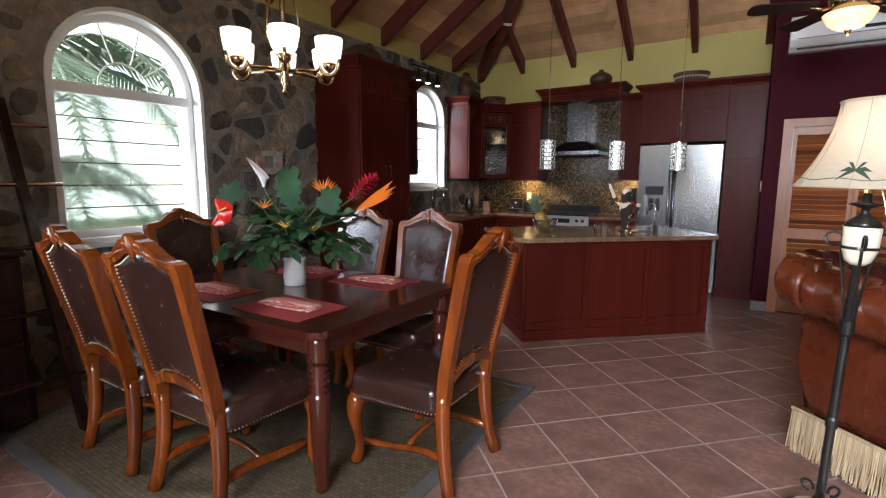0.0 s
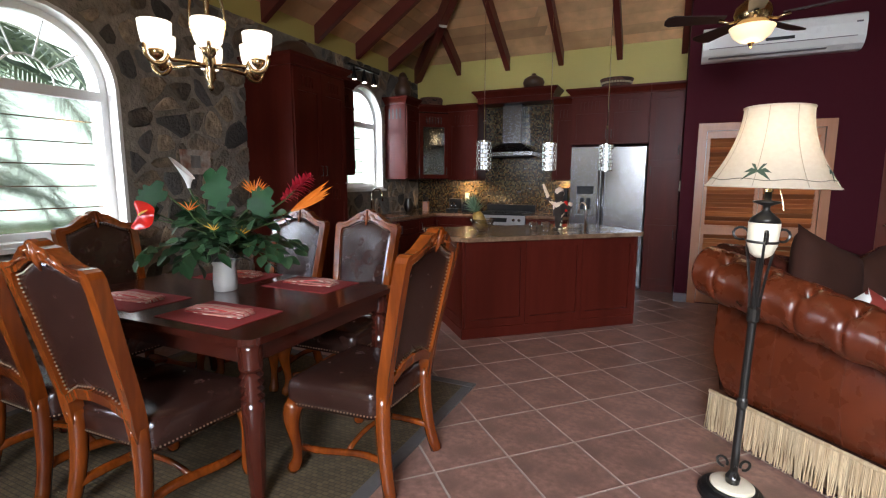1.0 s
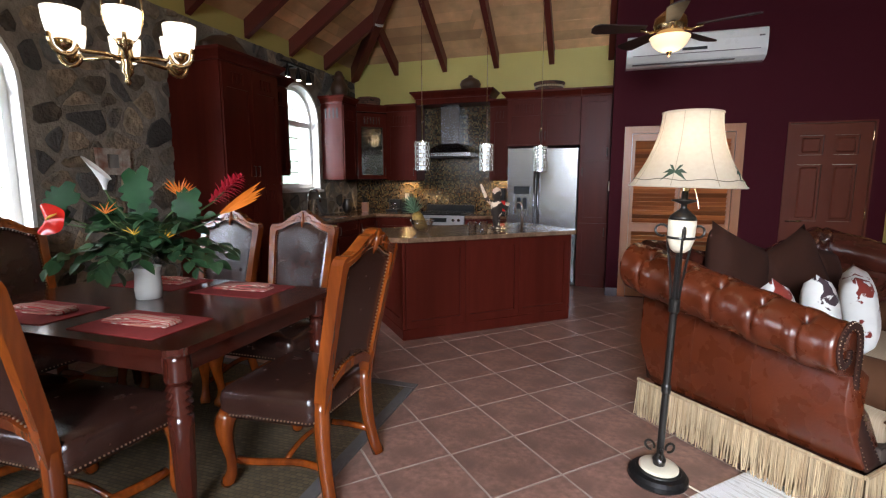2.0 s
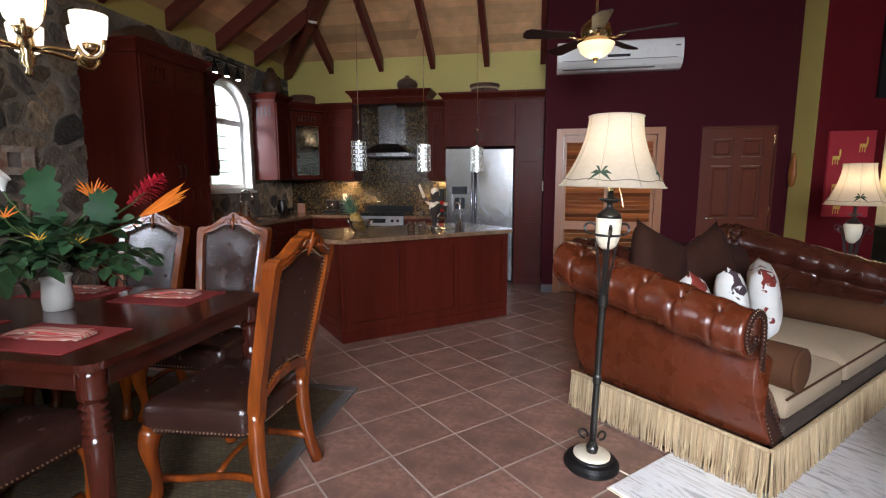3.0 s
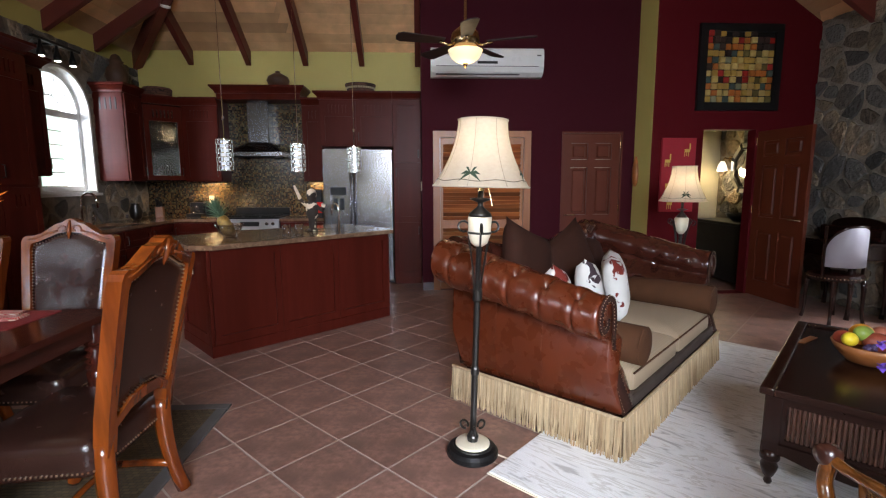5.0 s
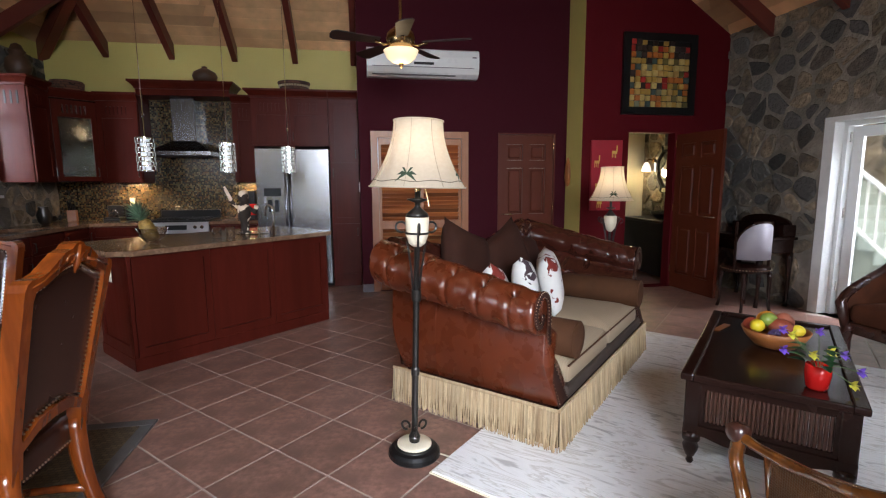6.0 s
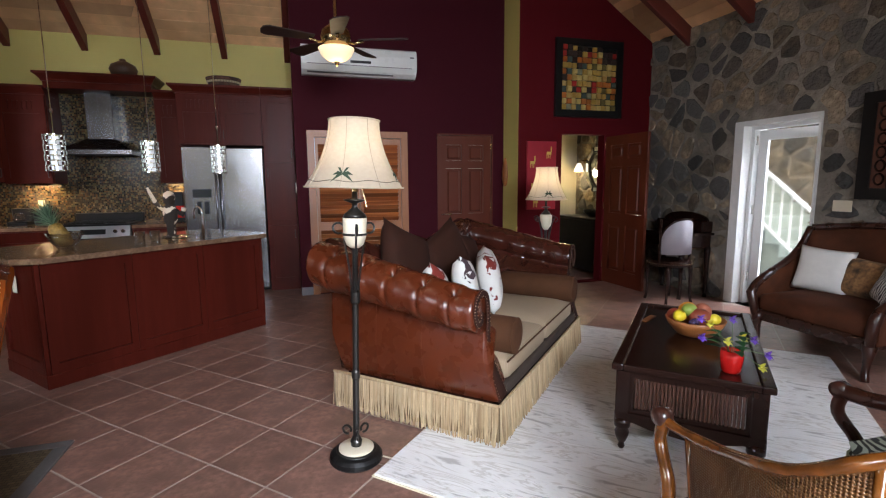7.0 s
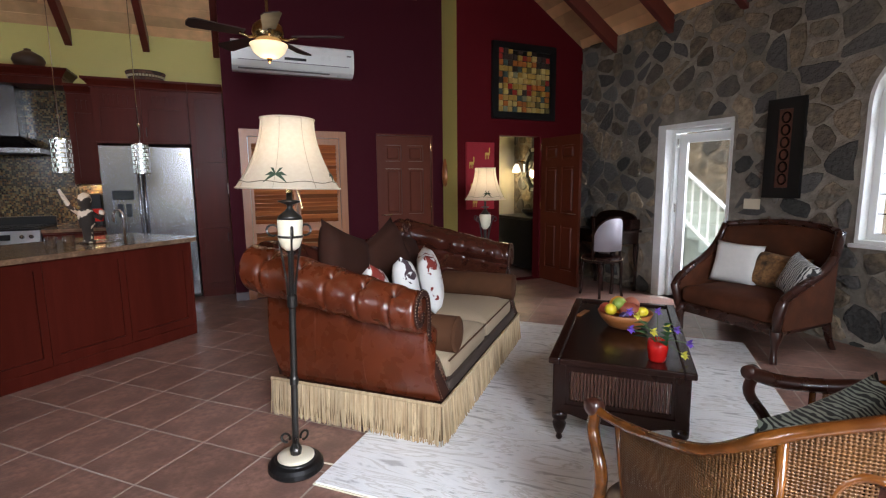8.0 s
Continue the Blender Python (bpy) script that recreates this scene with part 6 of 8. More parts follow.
M["print"] = motif("red_printed_cotton", (0.62, 0.60, 0.56), (0.16, 0.022, 0.015), 8, 0.57)
M["printdark"] = motif("dark_printed_cotton", (0.62, 0.60, 0.56), (0.05, 0.03, 0.035), 9, 0.59)
for x, z, mm, ry in ((0.29, 0.45, "print", 16), (0.69, 0.45, "printdark", 10), (1.10, 0.45, "print", -4)):
    pillow("throw_pillow", 0.42, 0.435, 0.17, M[mm], on_sofa(x, 0.44, z, 24, -10, ry), "white throw pillow with dark red floral print on the sofa", "pillow", "sofa throw pillows")
for x, y, z, w, a, ry in ((0.43, 0.79, 0.53, 0.58, 0, 20), (1.17, 0.76, 0.51, 0.55, -2, -21), (1.42, 0.80, 0.50, 0.46, 4, 12)):
    pillow("back_pillow", w, w, 0.17, M["darksuede"], on_sofa(x, y, z, a, -12, ry), "large dark brown suede pillow against the sofa back", "pillow", "sofa back pillows")
for x, y in ((0.285, -0.03), (SL - 0.225, -0.05)):
    bl = thing("bolster", on_sofa(x, y, 0.522), "brown suede bolster cushion beside the sofa arm", "bolster", "sofa bolsters")
    o = part("cover", lathe([(0.06, 0), (0.096, 0.006), (0.104, 0.02), (0.106, 0.3), (0.104, 0.6), (0.096, 0.614), (0.06, 0.62)], 24), M["suede"], bl, smooth=True)
    o.matrix_local = pose(0, 0, 0, -90, 0, 0)
    o = part("piping", lathe([(0.098, 0.0), (0.105, 0.004), (0.103, 0.009)], 24), M["suede"], bl, smooth=True)
    o.matrix_local = pose(0, 0.004, 0, -90, 0, 0)

# rug
M["whiterug"] = bpy.data.materials.new("veined_white_wool")
M["whiterug"].use_nodes = True
nt = M["whiterug"].node_tree
N, L = nt.nodes.new, nt.links.new
b = nt.nodes["Principled BSDF"]
co, mp, wv, nz, rp = N("ShaderNodeTexCoord"), N("ShaderNodeMapping"), N("ShaderNodeTexNoise"), N("ShaderNodeTexNoise"), N("ShaderNodeValToRGB")
mp.inputs["Scale"].default_value = (5.2, 1.0, 1.0)
mp.inputs["Rotation"].default_value = (0, 0, radians(45))
L(co.outputs["Object"], mp.inputs[0])
wv.inputs["Scale"].default_value, wv.inputs["Detail"].default_value, wv.inputs["Distortion"].default_value = 1.7, 9, 3.2
L(mp.outputs[0], wv.inputs["Vector"])
for pos, col in ((0.34, (0.52, 0.50, 0.47)), (0.41, (0.80, 0.79, 0.76)), (0.52, (0.85, 0.84, 0.81)), (0.58, (0.64, 0.61, 0.56)), (0.62, (0.85, 0.84, 0.81))):
    e = rp.color_ramp.elements.new(pos)
    e.color = (*col, 1)
rp.color_ramp.elements.remove(rp.color_ramp.elements[0])
L(wv.outputs["Fac"], rp.inputs[0])
L(rp.outputs[0], b.inputs["Base Color"])
b.inputs["Roughness"].default_value = 0.95
nz.inputs["Scale"].default_value, nz.inputs["Detail"].default_value = 250, 3
L(co.outputs["Object"], nz.inputs["Vector"])
bp = N("ShaderNodeBump")
bp.inputs["Strength"].default_value, bp.inputs["Distance"].default_value = 0.5, 0.006
L(nz.outputs["Fac"], bp.inputs["Height"])
L(bp.outputs[0], b.inputs["Normal"])
wr_ = thing("area_rug", pose(0, 0, 0, 0, 0, 45), "cream wool rug with grey wavy streaks under the coffee table", "rug")
part("rug_field", box(1.83, 4.70, -0.88, 1.36, 0.001, 0.014, 0.004, 2), M["whiterug"], wr_)
part("backing", box(1.822, 4.708, -0.888, 1.368, 0.0005, 0.006), M["ivory"], wr_)

# floor lamp
M["shade"] = bpy.data.materials.new("parchment_shade")
M["shade"].use_nodes = True
nt = M["shade"].node_tree
b = nt.nodes["Principled BSDF"]
nz, rp = nt.nodes.new("ShaderNodeTexNoise"), nt.nodes.new("ShaderNodeValToRGB")
nz.inputs["Scale"].default_value, nz.inputs["Detail"].default_value = 25, 6
rp.color_ramp.elements[0].position, rp.color_ramp.elements[0].color = 0.3, (0.70, 0.60, 0.46, 1)
rp.color_ramp.elements[1].position, rp.color_ramp.elements[1].color = 0.7, (0.75, 0.66, 0.52, 1)
nt.links.new(nz.outputs["Fac"], rp.inputs[0])
nt.links.new(rp.outputs[0], b.inputs["Base Color"])
b.inputs["Roughness"].default_value = 0.8
tr, mx = nt.nodes.new("ShaderNodeBsdfTranslucent"), nt.nodes.new("ShaderNodeMixShader")
nt.links.new(rp.outputs[0], tr.inputs[0])
mx.inputs[0].default_value = 0.55
nt.links.new(b.outputs[0], mx.inputs[1])
nt.links.new(tr.outputs[0], mx.inputs[2])
nt.links.new(mx.outputs[0], nt.nodes["Material Output"].inputs[0])
M["palmgreen"] = mat("painted_green_palm", (0.030, 0.052, 0.026), 0.8, var=0.3, scale=40)
M["vine"] = mat("painted_olive_line", (0.16, 0.13, 0.075), 0.8)
M["ribtape"] = mat("cream_rib_tape", (0.50, 0.40, 0.27), 0.8)
BULB = (1.0, 0.72, 0.42)


def shade_r(t):
    """Bell-shaped lamp shade: radius at height t from the foot (0) to the top (1)."""
    return 0.228 - 0.112 * (1 - (1 - t) ** 1.9)


def lampshade(parent, z0, h, k=1.0):
    bm = bmesh.new()
    n, s = 12, 48
    rings = []
    for i in range(n + 1):
        t = i / n
        rings.append([bm.verts.new((k * shade_r(t) * (1 - 0.012 * abs(math.sin(4 * a))) * math.cos(a), k * shade_r(t) * (1 - 0.012 * abs(math.sin(4 * a))) * math.sin(a), z0 + h * t)) for a in (2 * math.pi * j / s for j in range(s))])
    for a, b in zip(rings, rings[1:]):
        for j in range(s):
            bm.faces.new([a[j], a[(j + 1) % s], b[(j + 1) % s], b[j]])
    sh_ = part("shade", bm, M["shade"], parent, "parchment bell shade with painted palms", smooth=True)
    for z, t in ((z0, 0), (z0 + h, 1)):
        part("shade_rim", tube([(k * shade_r(t) * math.cos(a), k * shade_r(t) * math.sin(a), z) for a in (2 * math.pi * j / 40 for j in range(41))], 0.004, 5), M["shade"], sh_)
    for q in range(8):
        a = math.pi / 8 + q * math.pi / 4
        part("rib", tube([((k * shade_r(t) + 0.001) * math.cos(a), (k * shade_r(t) + 0.001) * math.sin(a), z0 + h * t) for t in (i / 8 for i in range(9))], 0.0016, 4), M["ribtape"], sh_)
    on = lambda a, t, o=0.002: Vector(((k * shade_r(t) + o) * math.cos(a), (k * shade_r(t) + o) * math.sin(a), z0 + h * t))
    for q in range(4):
        a0 = q * math.pi / 2 - 1.95
        bm = bmesh.new()
        for i in range(7):
            g = radians(-15 + 35 * i)
            da, dt = 0.25 * math.cos(g), 0.17 * math.sin(g)
            pts = [on(a0 + da * u, 0.19 + dt * u - 0.08 * u * u * (abs(math.cos(g))) + w, 0.003) for u, w in ((0.0, 0.012), (0.5, 0.03), (1.0, 0.0), (0.5, -0.02), (0.0, -0.012))]
            bm.faces.new([bm.verts.new(p) for p in pts])
        part("painted_palm", bm, M["palmgreen"], sh_)
    part("painted_vine", tube([on(2 * math.pi * j / 90, 0.09 + 0.012 * math.sin(8 * 2 * math.pi * j / 90), 0.001) for j in range(91)], 0.002, 4), M["vine"], sh_)
    bu = part("bulb", lathe([(0.012, 0.0), (0.03, 0.05), (0.028, 0.08), (0.005, 0.095)], 12, None, (0, 0, z0 + h * 0.10)), glow("lamp_bulb", (1.0, 0.75, 0.45), 4), parent)
    part("bulb_holder", lathe([(0.016, 0), (0.016, z0 + h * 0.11 - (z0 - 0.02))], 10, None, (0, 0, z0 - 0.02)), M["brass"], parent)


fl2 = thing("floor_lamp", pose(0.27, 2.43, 0, 0, 1.5, 0), "iron floor lamp with ivory urn and parchment shade", "floor lamp")
part("base", lathe([(0.125, 0), (0.132, 0.01), (0.13, 0.03), (0.118, 0.045), (0.10, 0.052), (0.098, 0.056)], 36), M["black"], fl2, "round black base", smooth=False)
part("base_disc", lathe([(0.082, 0.056), (0.087, 0.06), (0.087, 0.068), (0.08, 0.073), (0.02, 0.075)], 32), M["ivory"], fl2, "ivory base disc", smooth=True)
part("pole", lathe([(0.026, 0.0745), (0.03, 0.10), (0.016, 0.13), (0.016, 0.42), (0.021, 0.43), (0.021, 0.46), (0.016, 0.47), (0.016, 0.80), (0.024, 0.81), (0.024, 0.86), (0.014, 0.87), (0.014, 1.08)], 14), M["iron"], fl2)
for q in range(3):
    a = 2 * math.pi * q / 3 + 0.5
    d = Vector((math.cos(a), math.sin(a), 0))
    part("scroll", tube([d * (0.05 + 0.022 * math.cos(b_) ) * 1.0 + Vector((0, 0, 0.15 + 0.022 * math.sin(b_))) for b_ in (i * 0.5 - 2.0 for i in range(12))] + [], 0.006, 6), M["iron"], fl2)
    part("stay", tube(bez(d * 0.02 + UP * 0.86, d * 0.025 + UP * 0.98, d * 0.05 + UP * 1.06, d * 0.056 + UP * 1.12, 8) + [d * (0.085 + 0.03 * math.cos(b_)) + UP * (1.165 + 0.026 * math.sin(b_)) for b_ in (3.4 - i * 0.55 for i in range(11))], 0.0055, 6), M["iron"], fl2)
part("urn", lathe([(0.022, 1.075), (0.04, 1.09), (0.054, 1.13), (0.057, 1.215), (0.05, 1.22)], 24), M["ivory"], fl2, "ivory ceramic urn", smooth=True)
part("band", lathe([(0.0565, 1.135), (0.0595, 1.139), (0.058, 1.146)], 24), M["iron"], fl2)
part("cap", lathe([(0.058, 1.218), (0.05, 1.235), (0.02, 1.26), (0.012, 1.27), (0.014, 1.285), (0.05, 1.298), (0.052, 1.303), (0.014, 1.308), (0.013, 1.345)], 20), M["iron"], fl2, smooth=True)
part("pull_chain", tube([(0.03, -0.03, 1.36), (0.045, -0.045, 1.30), (0.05, -0.05, 1.27)], 0.003, 5), M["brass"], fl2)
lampshade(fl2, 1.36, 0.305)
lamp("floor_lamp_light", "POINT", pose(0.31, 2.43, 1.54), 0.65, (1.0, 0.85, 0.68), radius=0.03)
tagged(mesh_ob("lamp_cord", tube(bez((0.40, 2.40, 0.008), (0.6, 2.2, 0.008), (0.75, 2.32, 0.008), (0.80, 2.48, 0.008), 10), 0.004, 6), M["ivory"]), "ivory lamp cord lying on the floor", "cord")

# end table and table lamp behind the sofa
et = thing("end_table", pose(2.52, 4.62, 0), "dark wood round end table behind the sofa", "table")
part("tabletop", lathe([(0.26, 0.56), (0.27, 0.575), (0.26, 0.59)], 28), M["darkwood"], et)
part("pedestal", lathe([(0.16, 0), (0.15, 0.03), (0.04, 0.08), (0.035, 0.45), (0.07, 0.56)], 18), M["darkwood"], et)
t2 = thing("table_lamp", pose(2.52, 4.62, 0.59), "iron table lamp with ivory urn and parchment shade", "table lamp")
part("base", lathe([(0.09, 0), (0.095, 0.012), (0.03, 0.03), (0.015, 0.06), (0.015, 0.30)], 22), M["iron"], t2)
part("urn", lathe([(0.02, 0.29), (0.05, 0.33), (0.06, 0.37), (0.062, 0.44), (0.05, 0.45)], 22), M["ivory"], t2, smooth=True)
part("cap", lathe([(0.055, 0.45), (0.02, 0.49), (0.012, 0.51), (0.05, 0.525), (0.012, 0.535), (0.012, 0.6)], 18), M["iron"], t2)
for q in range(4):
    a = math.pi * q / 2 + 0.4
    d = Vector((math.cos(a), math.sin(a), 0))
    part("stay", tube(bez(d * 0.02 + UP * 0.1, d * 0.06 + UP * 0.2, d * 0.05 + UP * 0.3, d * 0.10 + UP * 0.40, 8) + [d * (0.125 + 0.026 * math.cos(b_)) + UP * (0.405 + 0.024 * math.sin(b_)) for b_ in (3.2 - i * 0.55 for i in range(10))], 0.005, 6), M["iron"], t2)
lampshade(t2, 0.605, 0.325, 0.92)
lamp("table_lamp_light", "POINT", pose(2.52, 4.62, 0.59 + 0.605 + 0.19), 1.1, (1.0, 0.80, 0.56), radius=0.03)

# coffee table
CM = pose(2.0, 1.61, 0, 0, 0, 45.2)     # near corner; local x along the length, y to the sofa
CLEN, CW, CZ = 1.36, 0.69, 0.48
cf = thing("coffee_table", CM, "dark carved coffee table with cane end panel", "coffee table")
part("tray_top", box(0.05, CLEN - 0.05, 0.05, CW - 0.05, CZ - 0.035, CZ - 0.014), M["darkwood"], cf, "polished dark tray top")
for a in ((0, CLEN, 0, 0.055), (0, CLEN, CW - 0.055, CW), (0, 0.055, 0.055, CW - 0.055), (CLEN - 0.055, CLEN, 0.055, CW - 0.055)):
    part("rim", box(*a, CZ - 0.035, CZ, 0.007, 2), M["darkwood"], cf)
M["cane"] = mat("brown_cane", (0.06, 0.022, 0.012), 0.5, var=0.4, scale=30)
for nm, p0, p1, ax in (("end", (0.03, 0.03), (0.03, CW - 0.03), "y"), ("far", (CLEN - 0.03, 0.03), (CLEN - 0.03, CW - 0.03), "y"), ("s1", (0.03, 0.03), (CLEN - 0.03, 0.03), "x"), ("s2", (0.03, CW - 0.03), (CLEN - 0.03, CW - 0.03), "x")):
    le = (Vector(p1) - Vector(p0)).length
    out = {"end": (-1, 0), "far": (1, 0), "s1": (0, -1), "s2": (0, 1)}[nm]
    if ax == "y":
        f3 = lambda u, v, w, p0=p0, o=out: (p0[0] + o[0] * (0.0 - w), p0[1] + u, v)
    else:
        f3 = lambda u, v, w, p0=p0, o=out: (p0[0] + u, p0[1] + o[1] * (0.0 - w), v)
    part("side_panel", soften(add_slab(bmesh.new(), [(0, 0.17), (0.08, 0.17), (0.16, 0.15), (le / 2, 0.135), (le - 0.16, 0.15), (le - 0.08, 0.17), (le, 0.17), (le, CZ - 0.036), (0, CZ - 0.036)], [rect(0.075, le - 0.075, 0.245, CZ - 0.075)], f3, 0.022), 0.003), M["darkwood"], cf)
    part("ledge", add_slab(bmesh.new(), rect(-0.008, le + 0.008, 0.205, 0.222), [], (lambda g: (lambda u, v, w: g(u, v, w - 0.01)))(f3), 0.03), M["darkwood"], cf)
    nn = int((le - 0.15) / 0.017)
    for i in range(nn):
        u = 0.0755 + (i + 0.5) * (le - 0.151) / nn
        g = f3(u, 0, 0.014)
        part("cane_rib", tube([(g[0], g[1], 0.246), (g[0], g[1], CZ - 0.076)], 0.0078, 6), M["cane"], cf)
FOOT = [(0.012, 0.0), (0.018, 0.012), (0.012, 0.03), (0.02, 0.04), (0.032, 0.07), (0.036, 0.09), (0.028, 0.11), (0.036, 0.118), (0.04, 0.125), (0.04, 0.17)]
for x in (0.055, CLEN - 0.055):
    for y in (0.055, CW - 0.055):
        lg = part("leg", lathe([(r, z + 0.014) for r, z in FOOT], 16, None, (x, y, 0)), M["darkwood"], cf, smooth=True)
        part("corner_post", box(x - 0.034, x + 0.034, y - 0.034, y + 0.034, 0.172, CZ - 0.036, 0.006), M["darkwood"], cf)
# fruit bowl
FB = Vector((2.28, 2.36, CZ - 0.014))
M["bowlwood"] = mat("orange_wood_bowl", (0.32, 0.11, 0.03), 0.4, var=0.3, scale=8, stretch=(1, 1, 5))
tagged(place(mesh_ob("wooden_bowl", lathe([(0.07, 0), (0.1, 0.01), (0.145, 0.06), (0.165, 0.1), (0.158, 0.104), (0.135, 0.06), (0.08, 0.02)], 32), M["bowlwood"], smooth=True), pose(*FB)), "orange-brown wooden fruit bowl on the coffee table", "bowl")


def fruit(x, y, z, r, col, label, sx=1.0, rz=0):
    bm = bmesh.new()
    bmesh.ops.create_icosphere(bm, subdivisions=3, radius=r)
    for v in bm.verts:
        v.co *= 1 + 0.04 * noise.noise(v.co * 18)
        v.co.x *= sx
    return tagged(place(mesh_ob("fruit", bm, mat("fruit_skin", col, 0.4, var=0.25, scale=16), smooth=True), pose(FB.x + x, FB.y + y, FB.z + z, 0, 10, rz)), label, "fruit", "fruit in the bowl")


fruit(0.0, 0.06, 0.13, 0.055, (0.75, 0.32, 0.02), "ripe orange in the wooden bowl")
fruit(-0.10, 0.02, 0.12, 0.036, (0.80, 0.58, 0.03), "yellow lemon in the wooden bowl", 1.3, 40)
fruit(0.02, -0.02, 0.11, 0.05, (0.24, 0.05, 0.025), "red-brown mango in the wooden bowl", 1.45, -30)
fruit(0.10, 0.05, 0.12, 0.052, (0.38, 0.12, 0.07), "dusky peach in the wooden bowl")
fruit(0.07, -0.07, 0.105, 0.032, (0.80, 0.60, 0.04), "small yellow pear in the wooden bowl", 1.2)
fruit(-0.02, 0.03, 0.145, 0.04, (0.22, 0.30, 0.05), "green lime in the wooden bowl", 1.4, 20)
fruit(-0.07, 0.09, 0.10, 0.045, (0.35, 0.06, 0.03), "red apple in the wooden bowl")
for i in range(7):
    fruit(-0.09 + 0.016 * (i % 4), -0.06 - 0.014 * (i // 4), 0.10 + 0.008 * (i % 2), 0.013, (0.05, 0.03, 0.09), "dark grape in the wooden bowl")
rv = tagged(place(mesh_ob("red_vase", lathe([(0.035, 0), (0.042, 0.01), (0.05, 0.07), (0.047, 0.11), (0.043, 0.11), (0.045, 0.06), (0.03, 0.012)], 24), mat("red_glaze", (0.5, 0.012, 0.01), 0.25, var=0.1), smooth=True), pose(2.0, 1.85, CZ - 0.014)), "small red glazed pot on the coffee table", "vase")
sf = thing("small_bouquet", pose(2.0, 1.85, CZ), "small purple and yellow flowers in the red pot", "flowers")
M["violet"] = mat("violet_petal", (0.16, 0.07, 0.45), 0.6, var=0.2)
M["lime"] = mat("yellow_green_petal", (0.6, 0.55, 0.06), 0.6, var=0.2)
for i, (dx, dy, dz, cm_) in enumerate(((-0.15, 0.04, 0.16, "violet"), (0.10, -0.10, 0.09, "violet"), (-0.07, 0.08, 0.21, "lime"), (0.02, -0.03, 0.16, "lime"), (0.12, 0.12, 0.2, "violet"), (-0.1, 0.1, 0.23, "violet"), (0.08, -0.09, 0.03, "lime"), (0.15, 0.02, 0.12, "violet"), (-0.06, -0.02, 0.15, "lime"))):
    p = Vector((dx, dy, dz))
    part("stem", tube(bez((0, 0, 0.03), (0, 0, 0.12), p * 0.6 + UP * 0.05, p, 6), 0.002, 4), M["stem"], sf)
    bm = bmesh.new()
    for j in range(6):
        a = j * math.pi / 3
        leaf_mesh(0.03, 0.013, 0.2, 3, 0, bm, aim(p, Vector((math.cos(a), math.sin(a) * 0.5 - 0.5, 0.6 * math.sin(a) + 0.2)), 0))
    part("bloom", bm, M[cm_], sf)
for i in range(12):
    a = i * 2.1
    p = Vector((0.05 * math.cos(a), 0.05 * math.sin(a), 0.09 + 0.008 * i))
    part("leaf", leaf_mesh(0.07, 0.024, 0.2, 4, 0, None, aim(p, (math.cos(a), math.sin(a), 0.2), 0)), M["bigleaf"], sf)
tagged(place(mesh_ob("letter_opener", box(-0.09, 0.09, -0.02, 0.02, 0, 0.006, 0.002), M["bowlwood"]), pose(2.25, 2.72, CZ - 0.014, 0, 0, 30)), "flat carved wooden piece on the coffee table", "ornament")

# settee by the stone wall
EM = pose(3.70, 2.73, 0, 0, 0, -90)
se = thing("settee", EM, "brown suede settee with carved dark wood frame", "settee")
M["carved"] = mat("carved_walnut", (0.035, 0.010, 0.006), 0.28, var=0.25, scale=8, coat=0.3)
M["seatsuede"] = mat("rust_brown_suede", (0.085, 0.026, 0.011), 0.85, var=0.4, scale=9, bump=0.2, bscale=60, spec=0.2)
SW = 0.46
part("seat_cushion", cushion_block(-SW + 0.05, SW - 0.05, 0.0, 0.68, 0.30, 0.44, 0.03), M["seatsuede"], se, "rust brown suede seat cushion", smooth=True)
part("seat_rail", box(-SW + 0.03, SW - 0.03, 0.01, 0.66, 0.21, 0.30, 0.015, 2), M["carved"], se)
bsec = []
for i in range(25):
    a = -1 + 2 * i / 24
    x = a * (SW - 0.01)
    y = 0.78 - 0.16 * abs(a) ** 3
    zt = 0.96 + 0.04 * math.cos(a * math.pi / 2)
    bsec.append([(x * 0.97, y - 0.05, 0.30), (x, y - 0.045, zt - 0.1), (x, y - 0.03, zt - 0.02), (x, y + 0.03, zt - 0.02), (x, y + 0.05, zt - 0.2), (x, y + 0.03, 0.25)])
part("backrest", loft(bsec), M["seatsuede"], se, "curved suede back", smooth=True)
part("crest_rail", tube([((-1 + 2 * i / 24) * (SW + 0.005), 0.78 - 0.16 * abs(-1 + 2 * i / 24) ** 3, 0.965 + 0.04 * math.cos((-1 + 2 * i / 24) * math.pi / 2)) for i in range(25)], 0.028, 10), M["carved"], se, smooth=True)
